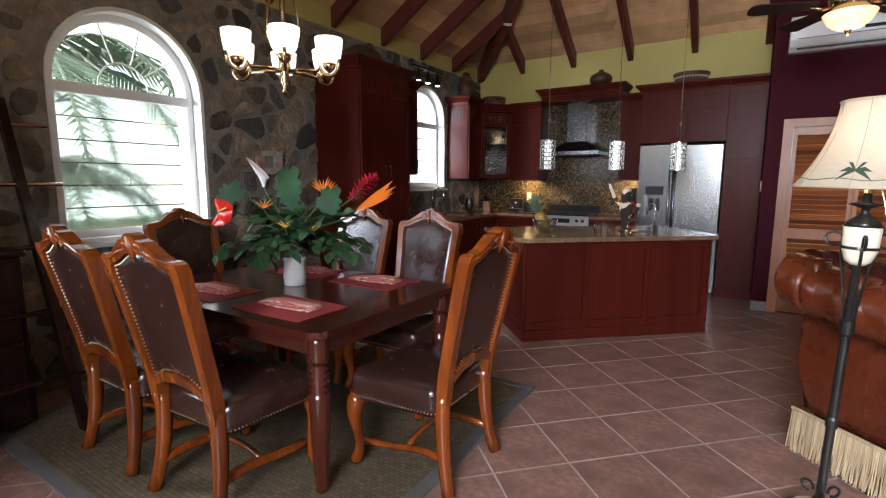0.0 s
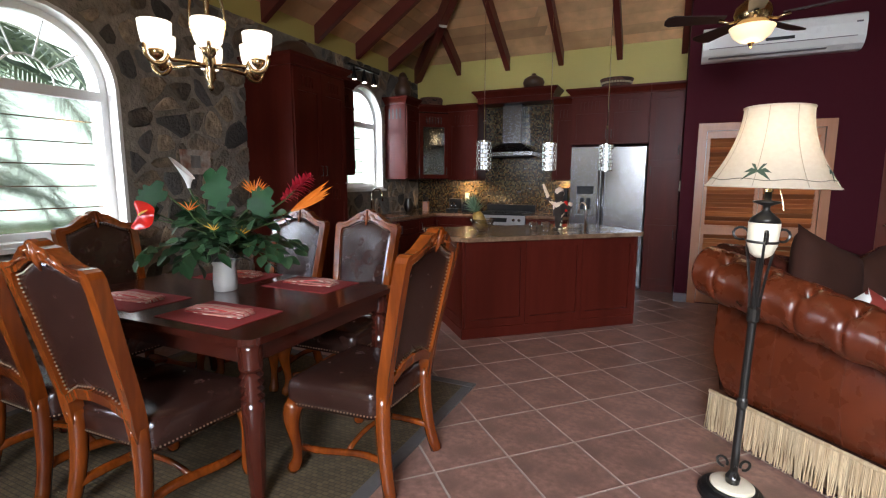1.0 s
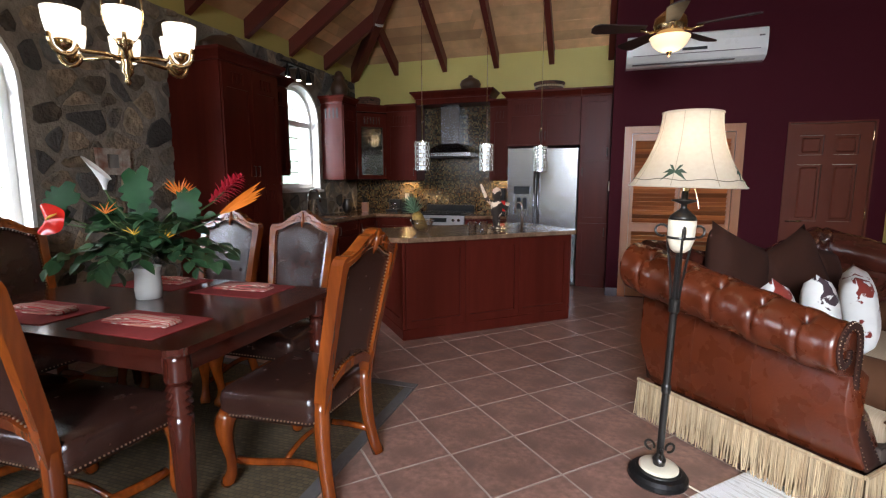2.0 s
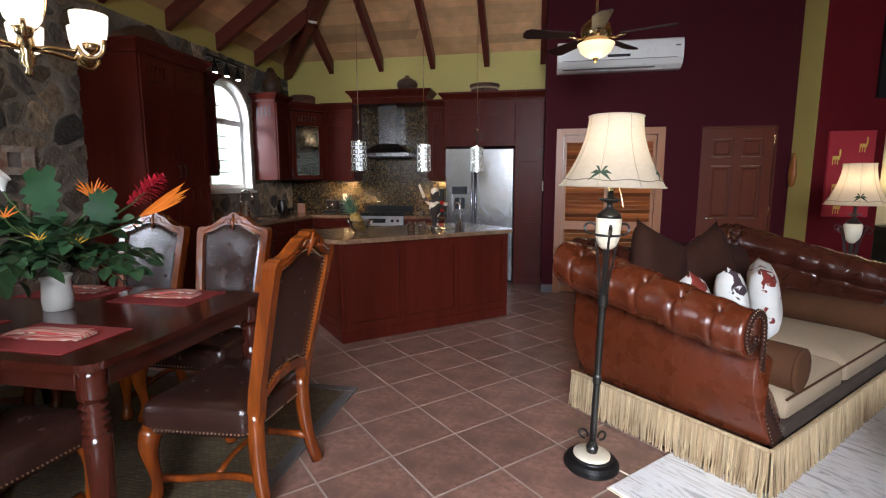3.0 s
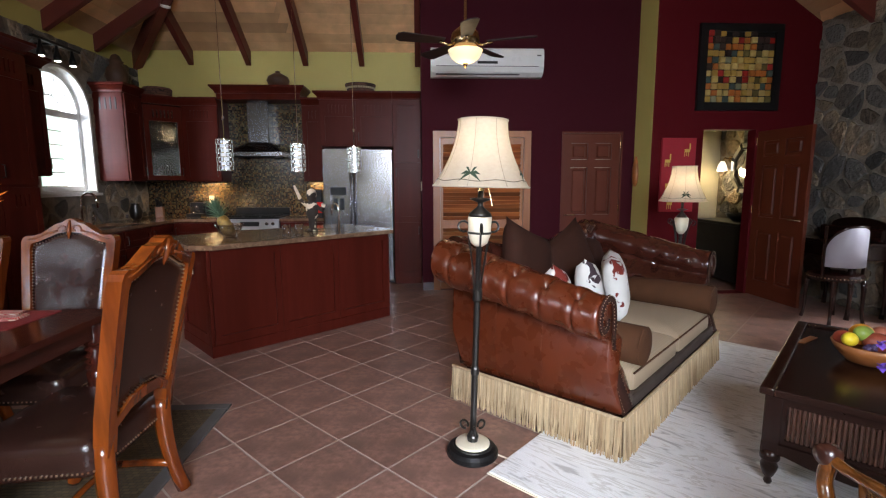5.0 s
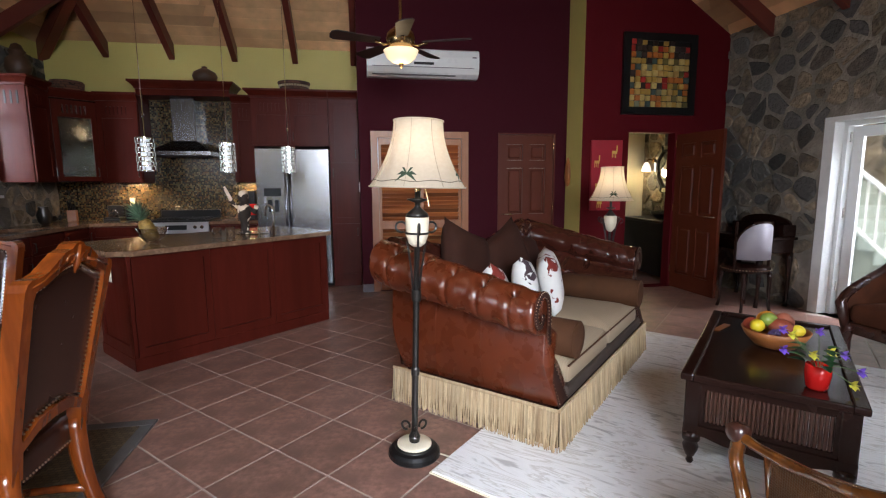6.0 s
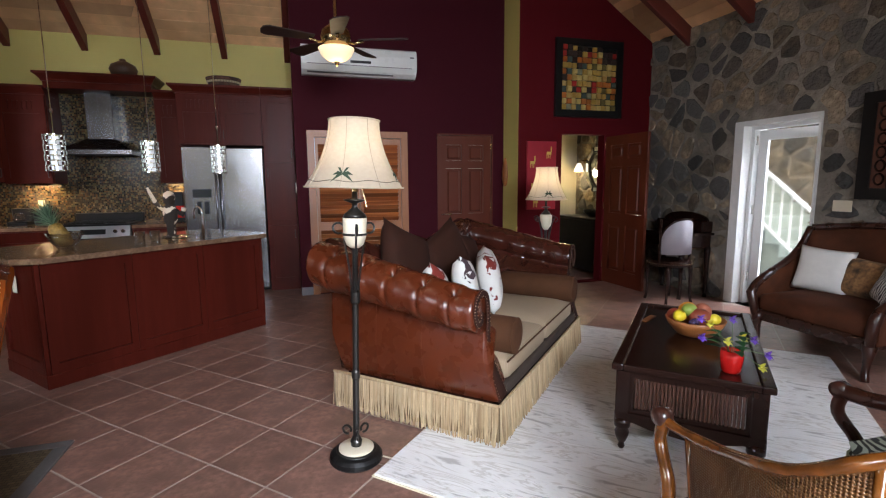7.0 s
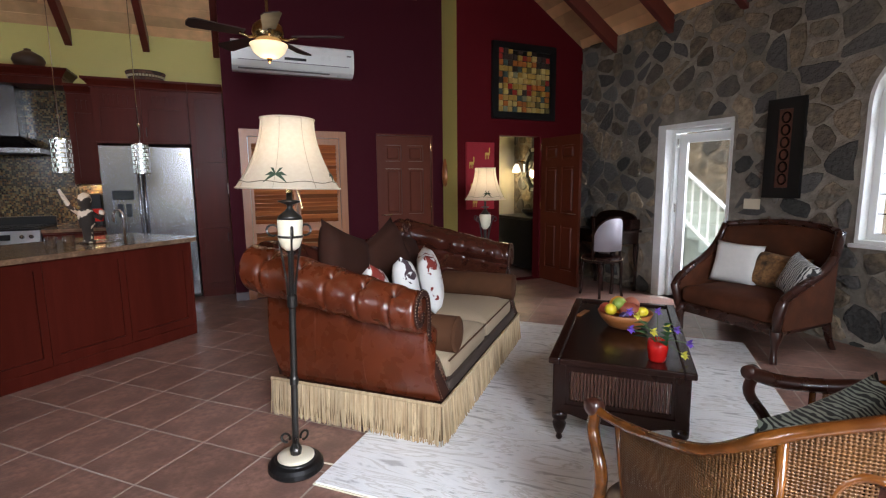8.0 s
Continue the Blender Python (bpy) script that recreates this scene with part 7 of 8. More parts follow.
for sg in (-1, 1):
    path = bez((sg * (SW + 0.01), 0.62, 0.97), (sg * (SW + 0.05), 0.52, 0.62), (sg * (SW + 0.02), 0.25, 0.66), (sg * (SW - 0.0), 0.02, 0.50), 14) + [Vector((sg * (SW - 0.0), -0.015, 0.44)), Vector((sg * (SW - 0.02), -0.01, 0.36)), Vector((sg * (SW - 0.03), 0.01, 0.26))]
    part("arm", tube(path, [0.034] * 15 + [0.04, 0.036, 0.032], 10), M["carved"], se, smooth=True)
    side_p = [[(sg * (SW - 0.015), p.y, 0.26), (sg * (SW + 0.012), p.y, 0.26), (sg * (SW + 0.012), p.y, p.z), (sg * (SW - 0.015), p.y, p.z)] for p in path[:15]]
    part("side_panel", loft(side_p), M["seatsuede"], se)
    part("leg", tube(bez((sg * (SW - 0.05), 0.04, 0.27), (sg * (SW - 0.01), -0.01, 0.2), (sg * (SW - 0.08), 0.06, 0.08), (sg * (SW - 0.03), 0.0, 0.0), 9), [0.045, 0.046, 0.042, 0.036, 0.03, 0.025, 0.023, 0.024, 0.027, 0.024], 10), M["carved"], se, smooth=True)
    part("leg", tube(bez((sg * (SW - 0.06), 0.68, 0.27), (sg * (SW - 0.06), 0.69, 0.18), (sg * (SW - 0.05), 0.72, 0.08), (sg * (SW - 0.04), 0.77, 0.0), 6), [0.035, 0.034, 0.032, 0.03, 0.027, 0.025, 0.024], 8), M["carved"], se, smooth=True)


def zebra(name, c1, c2, scale=5.0, dist=4.0):
    m = bpy.data.materials.new(name)
    m.use_nodes = True
    nt = m.node_tree
    N, L = nt.nodes.new, nt.links.new
    b = nt.nodes["Principled BSDF"]
    co, wv, rp = N("ShaderNodeTexCoord"), N("ShaderNodeTexWave"), N("ShaderNodeValToRGB")
    wv.inputs["Scale"].default_value, wv.inputs["Distortion"].default_value, wv.inputs["Detail"].default_value = scale, dist, 2
    wv.inputs["Detail Scale"].default_value = 1.5
    L(co.outputs["Object"], wv.inputs["Vector"])
    rp.color_ramp.elements[0].position, rp.color_ramp.elements[0].color = 0.45, (*c1, 1)
    rp.color_ramp.elements[1].position, rp.color_ramp.elements[1].color = 0.55, (*c2, 1)
    L(wv.outputs["Fac"], rp.inputs[0])
    L(rp.outputs[0], b.inputs["Base Color"])
    b.inputs["Roughness"].default_value = 0.85
    return m


M["zebra"] = zebra("black_white_stripe", (0.03, 0.03, 0.03), (0.62, 0.60, 0.55), 15, 7)
M["zebragreen"] = zebra("green_grey_stripe", (0.012, 0.014, 0.011), (0.24, 0.26, 0.20), 13, 9)
M["fur"] = mat("mottled_fur", (0.26, 0.13, 0.05), 0.95, var=0.6, scale=42, bump=0.8, bscale=60, second=(0.02, 0.012, 0.008))
pillow("throw_pillow", 0.40, 0.38, 0.15, M["whitefab"], EM @ pose(-0.24, 0.42, 0.45, -16, 3, 12), "plain white cotton pillow on the settee", "pillow", "settee pillows")
pillow("throw_pillow", 0.46, 0.32, 0.16, M["fur"], EM @ pose(0.08, 0.48, 0.45, -18, 4, 0), "mottled brown fur pillow on the settee", "pillow", "settee pillows")
pillow("throw_pillow", 0.33, 0.33, 0.14, M["zebra"], EM @ pose(0.28, 0.34, 0.46, -18, 14, -34), "black and white zebra striped pillow on the settee", "pillow", "settee pillows")

# cane-backed armchair close to the camera
M["rattan"] = mat("golden_rattan_wood", (0.155, 0.050, 0.008), 0.2, var=0.6, scale=26, coat=0.6, second=(0.055, 0.014, 0.003), bump=0.1)


def open_cane(name, gold, dark, pitch):
    """Woven strands with staggered open holes, laid out along the panel in metres."""
    m = mat(name, gold, 0.5, var=0.3, scale=20, second=dark)
    nt = m.node_tree
    N, L = nt.nodes.new, nt.links.new
    uv, sep = N("ShaderNodeUVMap"), N("ShaderNodeSeparateXYZ")
    uv.uv_map = "weave"
    L(uv.outputs[0], sep.inputs[0])

    def op(kind, a, b=None):
        n = N("ShaderNodeMath")
        n.operation = kind
        for k, v in ((0, a), (1, b)):
            if v is None:
                continue
            if isinstance(v, (int, float)):
                n.inputs[k].default_value = v
            else:
                L(v, n.inputs[k])
        return n.outputs[0]

    u = op("MULTIPLY", sep.outputs[0], math.pi / pitch)
    v = op("MULTIPLY", sep.outputs[1], math.pi / pitch)
    wavy = op("MULTIPLY", op("SINE", op("ADD", u, v)), op("SINE", op("SUBTRACT", u, v)))
    hole = op("GREATER_THAN", wavy, 0.5)
    bp = N("ShaderNodeBump")
    bp.inputs["Strength"].default_value, bp.inputs["Distance"].default_value, bp.invert = 0.8, 0.003, True
    L(wavy, bp.inputs["Height"])
    L(bp.outputs[0], nt.nodes["Principled BSDF"].inputs["Normal"])
    tp, mx = N("ShaderNodeBsdfTransparent"), N("ShaderNodeMixShader")
    L(hole, mx.inputs[0])
    L(nt.nodes["Principled BSDF"].outputs[0], mx.inputs[1])
    L(tp.outputs[0], mx.inputs[2])
    L(mx.outputs[0], nt.nodes["Material Output"].inputs[0])
    return m


M["canework"] = open_cane("golden_cane", (0.15, 0.062, 0.015), (0.072, 0.027, 0.0075), 0.0075)
ac = thing("cane_armchair", pose(0, 0, 0), "golden wood armchair with woven cane back", "armchair")


RAIL = spline([(1.075, 1.27, 0.665), (1.075, 1.19, 0.66), (1.05, 1.02, 0.695), (0.98, 0.80, 0.79), (1.02, 0.64, 0.90), (1.20, 0.47, 0.985), (1.45, 0.42, 1.03), (1.70, 0.50, 1.0), (1.86, 0.68, 0.86), (1.88, 0.92, 0.72), (1.82, 1.12, 0.665), (1.80, 1.24, 0.66)], 8)
LOWR = [Vector((1.44 + (p.x - 1.44) * 0.93, 0.87 + (p.y - 0.87) * 0.93, 0.36)) for p in RAIL]
part("top_rail", tube(RAIL, [0.0135 + 0.0022 * math.sin(i * 0.37) ** 2 for i in range(len(RAIL))], 10), M["rattan"], ac, "polished golden wood rail", smooth=True)
part("seat_rail", tube(LOWR, 0.02, 8), M["rattan"], ac, smooth=True)
sec = [[a.lerp(b, t) + (a - Vector((1.44, 0.87, a.z))).normalized() * 0.01 * math.sin(math.pi * t) for t in (k / 6 for k in range(7))] for a, b in zip(RAIL[10:-12], LOWR[10:-12])]
pbm = loft(sec, False, False)
uvl = pbm.loops.layers.uv.new("weave")
run = [0.0]
for p_, q_ in zip(LOWR[10:-12], LOWR[11:-12]):
    run.append(run[-1] + (q_ - p_).length)
for f_ in pbm.faces:
    for l_ in f_.loops:
        k_ = min(range(len(run)), key=lambda i: abs((sec[i][3] - l_.vert.co).to_2d().length))
        l_[uvl].uv = (run[k_], l_.vert.co.z)
part("cane_panel", pbm, M["canework"], ac, "woven golden cane panel", smooth=True).modifiers.new("thick", "SOLIDIFY").thickness = 0.005
for i in (10, 31, 44, 60, len(RAIL) - 12):
    part("splat", tube([RAIL[i], RAIL[i].lerp(LOWR[i], 0.5) + Vector((0, 0, 0)), LOWR[i]], 0.0105, 8), M["rattan"], ac, smooth=True)
ovc = RAIL[36].lerp(LOWR[36], 0.33)
ovn = (RAIL[33] - Vector((1.44, 0.87, RAIL[33].z))).normalized()
ovs = ovn.cross(UP).normalized()
part("oval_ring", tube([ovc + ovn * 0.012 + ovs * 0.062 * math.cos(a) + UP * 0.085 * math.sin(a) for a in (2 * math.pi * k / 28 for k in range(29))], 0.0095, 8), M["rattan"], ac, smooth=True)
# dark sheet added inside the ring, standing for the shaded oval hole
part("oval_insert", loft([[ovc + ovn * 0.008 + ovs * 0.058 * s * math.cos(a) + UP * 0.08 * s * math.sin(a) for a in (2 * math.pi * k / 28 for k in range(28))] for s in (1.0, 0.6, 0.05)], True, False), M["carved"], ac)
for (ex, ey), idx in (((1.075, 1.25), 0), ((1.80, 1.23), -1)):
    z1 = RAIL[idx].z
    part("arm_post", tube(spline([(ex, ey, z1), (ex + 0.0, ey + 0.012, z1 - 0.08), (ex - 0.02 * (1 if idx == 0 else -1), ey - 0.05, z1 - 0.18), (ex - 0.0, ey - 0.02, 0.36), (ex, ey, 0.2), (ex, ey + 0.02, 0.0)], 5), [0.022] + [0.02] * 8 + [0.021] * 10 + [0.02] * 7, 10), M["rattan"] if idx == 0 else M["carved"], ac, smooth=True)
    o = part("arm_scroll", lathe([(0.010, -0.024), (0.026, -0.021), (0.028, 0.0), (0.026, 0.021), (0.010, 0.024)], 16), M["carved"], ac, smooth=True)
    o.matrix_local = pose(ex, ey + 0.012, z1 + 0.004, 0, 90, 0)
part("arm_pad", tube(RAIL[-17:], [0.022] + [0.026] * 15 + [0.024], 10), M["carved"], ac, "dark wood arm", smooth=True)
for x, y in ((1.08, 0.56), (1.78, 0.58)):
    part("leg", tube([(x, y, 0.36), (x, y - 0.02, 0.15), (x, y - 0.05, 0.0)], [0.024, 0.022, 0.02], 8), M["rattan"], ac, smooth=True)
part("seat", cushion_block(1.08, 1.80, 0.58, 1.22, 0.34, 0.43, 0.03), mat("animal_print_cloth", (0.24, 0.165, 0.10), 0.9, var=0.2, scale=40, second=(0.035, 0.02, 0.014)), ac, "brown printed seat cushion", smooth=True)
pillow("throw_pillow", 0.60, 0.42, 0.17, M["zebragreen"], pose(1.45, 0.69, 0.425, 18, 0, 184), "grey-green zebra striped pillow in the cane armchair", "pillow")
pillow("throw_pillow", 0.20, 0.15, 0.08, M["zebra"], pose(1.15, 1.10, 0.45, -50, 0, -70), "black and white striped pillow in the cane armchair", "pillow")

# writing desk and its chair by the stone wall
dk = thing("writing_desk", pose(0, 0, 0), "dark wooden writing desk against the stone wall", "desk")
part("desktop", box(4.22, 4.68, 4.55, 5.35, 0.74, 0.77, 0.006), M["darkwood"], dk)
part("drawer_case", box(4.25, 4.66, 4.58, 5.32, 0.60, 0.739, 0.004), M["darkwood"], dk)
part("drawer", box(4.235, 4.25, 4.64, 5.26, 0.62, 0.72, 0.004), M["darkwood"], dk)
part("gallery", box(4.52, 4.68, 4.58, 5.32, 0.771, 0.90, 0.01), M["darkwood"], dk)
part("gallery_crest", soften(add_slab(bmesh.new(), arch(4.62, 5.30, 0.9, 1.0, 0.1), [], lambda u, v, w: (4.66 - w, u, v), 0.03), 0.004), M["darkwood"], dk)
for x, y in ((4.27, 4.60), (4.64, 4.60), (4.27, 5.30), (4.64, 5.30)):
    part("leg", tube(bez((x, y, 0.60), (x - 0.03, y - 0.02, 0.45), (x + 0.03, y + 0.01, 0.15), (x - 0.01, y, 0.0), 8), [0.034, 0.034, 0.03, 0.026, 0.022, 0.019, 0.018, 0.02, 0.024], 8), M["darkwood"], dk, smooth=True)
for i, (y, c) in enumerate(((4.72, "matred"), (4.80, "black"), (4.9, "ivory"))):
    tagged(mesh_ob("book", box(4.32, 4.46, y - 0.03, y + 0.03, 0.77, 0.80 + 0.02 * (i % 2), 0.002), M[c]), "small book lying on the writing desk", "book", "desk books")
dc = thing("desk_chair", pose(4.12, 4.62, 0, 0, 0, 0), "dark small chair with rounded upholstered back at the desk", "chair")
cpts = [(0.22 * math.cos(a), 0.22 * math.sin(a)) for a in (radians(200 + 5 * i) for i in range(29))]
ctop = [0.56 + 0.38 * math.sqrt(max(0.0, 1 - (abs(i - 14) / 15) ** 2.4)) for i in range(29)]
part("backrest", soften(loft([[(x, y, 0.56), (x * 0.9, y * 0.9, 0.56), (x * 0.9, y * 0.9, h), (x * 0.95, y * 0.95, h + 0.008), (x, y, h)] for (x, y), h in zip(cpts, ctop)]), 0.004), mat("pale_satin", (0.36, 0.33, 0.36), 0.35, var=0.08), dc, "pale satin chair back", smooth=True)
part("back_rim", tube([(x * 0.95, y * 0.95, h + 0.012) for (x, y), h in zip(cpts, ctop)], 0.013, 8), M["darkwood"], dc, smooth=True)
part("seat", lathe([(0.22, 0.42), (0.235, 0.45), (0.22, 0.48), (0.1, 0.495)], 24), M["darkwood"], dc)
part("nailhead_trim", studs([(0.236 * math.cos(a), 0.236 * math.sin(a), 0.45) for a in (2 * math.pi * i / 50 for i in range(50))], 0.007), M["nail"], dc)
part("back_post", tube([(cpts[0][0], cpts[0][1], 0.45), (cpts[0][0], cpts[0][1], 0.95)], 0.014), M["darkwood"], dc)
part("back_post", tube([(cpts[-1][0], cpts[-1][1], 0.45), (cpts[-1][0], cpts[-1][1], 0.95)], 0.014), M["darkwood"], dc)
for x, y in ((-0.15, -0.15), (0.15, -0.15), (-0.15, 0.15), (0.15, 0.15)):
    part("leg", tube(bez((x, y, 0.43), (x * 1.15, y * 1.15, 0.3), (x * 0.95, y * 0.95, 0.12), (x * 1.15, y * 1.15, 0.0), 7), [0.024, 0.023, 0.02, 0.017, 0.015, 0.014, 0.014, 0.017], 8), M["darkwood"], dc, smooth=True)

# ---------- things on the walls and ceiling ----------
acu = thing("air_conditioner", pose(0.175, 6.25, 2.635), "white wall-mounted split air conditioner", "air conditioner")
sec = [(0.0, 0.0), (-0.10, 0.0), (-0.17, 0.04), (-0.20, 0.10), (-0.205, 0.22), (-0.19, 0.30), (-0.15, 0.32), (0.0, 0.32)]
part("casing", soften(loft([[(x, y, z) for y, z in sec] for x in (0.0, 1.345)]), 0.012, 2), mat("white_plastic", (0.72, 0.72, 0.70), 0.3, var=0.02), acu)
part("louvre", box(0.06, 1.06, -0.176, -0.12, 0.016, 0.024, 0.002), M["skirt"], acu)
part("louvre", box(0.06, 1.28, -0.208, -0.2015, 0.10, 0.106), M["skirt"], acu)
part("display", box(0.55, 0.79, -0.208, -0.204, 0.13, 0.16, 0.001), M["black"], acu, "black display strip")
part("badge", box(1.26, 1.31, -0.208, -0.2045, 0.22, 0.235), M["skirt"], acu)

fx, fy = 0.44, 4.60
fan = thing("ceiling_fan", pose(fx, fy, 0), "antique brass ceiling fan with dark blades and lit glass bowl", "ceiling fan")
part("rod", tube([(0, 0, 2.76), (0, 0, roof_z(fx, fy) - 0.02)], 0.013, 8), M["brass"], fan)
part("canopy", lathe([(0.02, roof_z(fx, fy) - 0.1), (0.07, roof_z(fx, fy) - 0.02), (0.07, roof_z(fx, fy))], 18), M["brass"], fan)
part("motor", lathe([(0.06, 2.545), (0.11, 2.56), (0.12, 2.60), (0.13, 2.63), (0.12, 2.68), (0.09, 2.71), (0.05, 2.74), (0.03, 2.77)], 28), M["brass"], fan, "antique brass motor housing", smooth=True)
part("bowl", lathe([(0.02, 2.425), (0.08, 2.44), (0.125, 2.475), (0.155, 2.535), (0.15, 2.54)], 28), glow("lit_alabaster", (1.0, 0.78, 0.48), 0.75), fan, "glowing alabaster glass bowl", smooth=True)
part("finial", lathe([(0.004, 2.385), (0.014, 2.40), (0.02, 2.418), (0.026, 2.428)], 14), M["brass"], fan, smooth=True)
M["blade"] = mat("dark_walnut_blade", (0.022, 0.009, 0.007), 0.55, var=0.2, scale=6, stretch=(0.6, 6, 6))
for k in range(5):
    a = 52 + 72 * k
    rot = Matrix.Rotation(radians(a), 4, "Z")
    bm = add_slab(bmesh.new(), [(0.20, -0.05), (0.58, -0.075), (0.62, -0.05), (0.63, 0.0), (0.62, 0.05), (0.58, 0.075), (0.20, 0.05)], [], lambda u, v, w: (u, v, 2.60 + 0.2 * v + w), 0.008)
    bm.transform(rot)
    bl = part("blade", soften(bm, 0.002), M["blade"], fan)
    bm = tube([(0.10, 0, 2.59), (0.16, 0, 2.572), (0.24, 0, 2.594)], [0.012, 0.010, 0.016], 8)
    bm.transform(rot)
    part("blade_iron", bm, M["brass"], bl, smooth=True)
lamp("fan_light", "POINT", pose(fx, fy, 2.35), 2.5, BULB, radius=0.08)

# chandelier
CX_, CY_ = -2.28, 2.0
cdl = thing("chandelier", pose(CX_, CY_, -0.045), "brass six-arm chandelier with white glass shades", "chandelier")
top = roof_z(CX_, CY_) + 0.045
part("column", lathe([(0.006, 1.895), (0.018, 1.91), (0.01, 1.93), (0.03, 1.96), (0.02, 1.99), (0.035, 2.03), (0.028, 2.08), (0.016, 2.12), (0.014, 2.3), (0.02, 2.6), (0.01, 2.62)], 18), M["brass"], cdl, smooth=True)
part("chain", tube([(0, 0, 2.6), (0, 0, top - 0.02)], 0.007, 6), M["brass"], cdl)
part("canopy", lathe([(0.02, top - 0.06), (0.065, top - 0.01), (0.065, top)], 18), M["brass"], cdl)
M["opal"] = glow("lit_opal_glass", (1.0, 0.93, 0.82), 1.15)
for k in range(6):
    a = radians(20 + 60 * k)
    d = Vector((math.cos(a), math.sin(a), 0))
    arm = part("arm", tube([d * 0.02 + UP * 2.02, d * 0.10 + UP * 2.025, d * 0.20 + UP * 2.015] + [d * (0.265 + 0.055 * math.cos(b_)) + UP * (2.045 + 0.062 * math.sin(b_)) for b_ in (math.pi * 1.05 + i * 0.42 for i in range(9))], 0.010, 8), M["brass"], cdl, smooth=True)
    part("cup", lathe([(0.008, 2.0), (0.03, 2.02), (0.036, 2.045), (0.03, 2.05)], 16, None, tuple(d * 0.265)), M["brass"], arm, smooth=True)
    part("glass_shade", lathe([(0.022, 2.045), (0.046, 2.055), (0.062, 2.08), (0.070, 2.125), (0.074, 2.175), (0.071, 2.175), (0.060, 2.09), (0.03, 2.058)], 24, None, tuple(d * 0.265)), M["opal"], arm, "white opal glass shade", smooth=True)
    if k % 3 == 0:
        lamp("chandelier_light", "POINT", pose(CX_ + d.x * 0.285, CY_ + d.y * 0.285, 2.19), 2.5, (1.0, 0.86, 0.66), radius=0.05)
    if k % 2 == 0:
        part("loop", tube(bez(d * 0.02 + UP * 2.08, d * 0.17 + UP * 2.2, d * 0.05 + UP * 2.42, d * 0.012 + UP * 2.58, 12), 0.008, 6, None, 0.5), M["brass"], cdl, smooth=True)
tagged(place(mesh_ob("smoke_detector", lathe([(0.03, -0.035), (0.055, -0.028), (0.06, 0.0)], 20), M["white"], smooth=True), pose(-3.0, 6.45, 3.505, 18, 18, 0)), "white round smoke detector on the hip rafter", "smoke detector")

# mosaic block picture
AX0, AX1, AZ0, AZ1 = 3.25, 4.235, 2.20, 3.165
art = thing("block_mosaic", pose(0, 0, 0), "square wall art of coloured wooden blocks in black frame", "picture")
part("frame", soften(add_slab(bmesh.new(), rect(AX0, AX1, AZ0, AZ1), [rect(AX0 + 0.09, AX1 - 0.09, AZ0 + 0.09, AZ1 - 0.09)], back(YB - 0.045), 0.04), 0.005), M["black"], art, "wide black frame")
part("backing", box(AX0 + 0.09, AX1 - 0.09, YB - 0.012, YB - 0.004, AZ0 + 0.09, AZ1 - 0.09), M["black"], art)
rnd = random.Random(21)
PAL = [(0.42, 0.26, 0.05), (0.50, 0.36, 0.12), (0.34, 0.015, 0.01), (0.42, 0.12, 0.015), (0.05, 0.08, 0.07), (0.14, 0.11, 0.03), (0.22, 0.22, 0.14), (0.035, 0.018, 0.014), (0.45, 0.28, 0.08)]
PM = [mat("painted_block", c, 0.5, var=0.3, scale=20) for c in PAL]
nb = 11
sz = (AX1 - AX0 - 0.18) / nb
for i in range(nb):
    for j in range(nb):
        if j == nb - 1 and rnd.random() < 0.5:
            continue
        g = j / nb
        w = [3, 3, 0.3 + 2 * g, 0.6 + 2 * g, 1.5, 1, 1.6, 0.8 + g, 2]
        if g > 0.75:
            w = [1, 0.5, 3, 2, 1, 1, 0.5, 4, 1]
        k = rnd.choices(range(9), w)[0]
        dpt = rnd.uniform(0.015, 0.04)
        x, z = AX0 + 0.09 + i * sz, AZ0 + 0.09 + j * sz
        part("block", box(x + 0.002, x + sz - 0.002 - rnd.uniform(0, 0.008), YB - 0.012 - dpt, YB - 0.0125, z + 0.002, z + sz - 0.002 - rnd.uniform(0, 0.008), 0.004), PM[k], art)
# red picture with gold shapes
rp_ = thing("red_picture", pose(0, 0, 0), "narrow red canvas with small gold shapes", "picture")
part("canvas", box(2.875, 3.285, YB - 0.035, YB - 0.003, 1.02, 1.885, 0.003), mat("red_canvas", (0.33, 0.008, 0.02), 0.7, var=0.08, scale=30), rp_)
M["gold"] = mat("gold_paint", (0.62, 0.42, 0.08), 0.5, var=0.15)
for x, z in ((2.95, 1.60), (3.18, 1.72), (3.14, 1.42), (2.97, 1.32), (3.0, 1.10), (3.2, 1.18)):
    bm = box(x - 0.035, x + 0.03, YB - 0.0385, YB - 0.0355, z, z + 0.035)
    for a in ((x - 0.035, x - 0.027, z - 0.05, z), (x - 0.012, x - 0.005, z - 0.045, z), (x + 0.01, x + 0.018, z - 0.05, z), (x + 0.022, x + 0.036, z + 0.03, z + 0.10)):
        add_box(bm, a[0], a[1], YB - 0.0385, YB - 0.0355, a[2], a[3])
    part("gold_shape", bm, M["gold"], rp_)
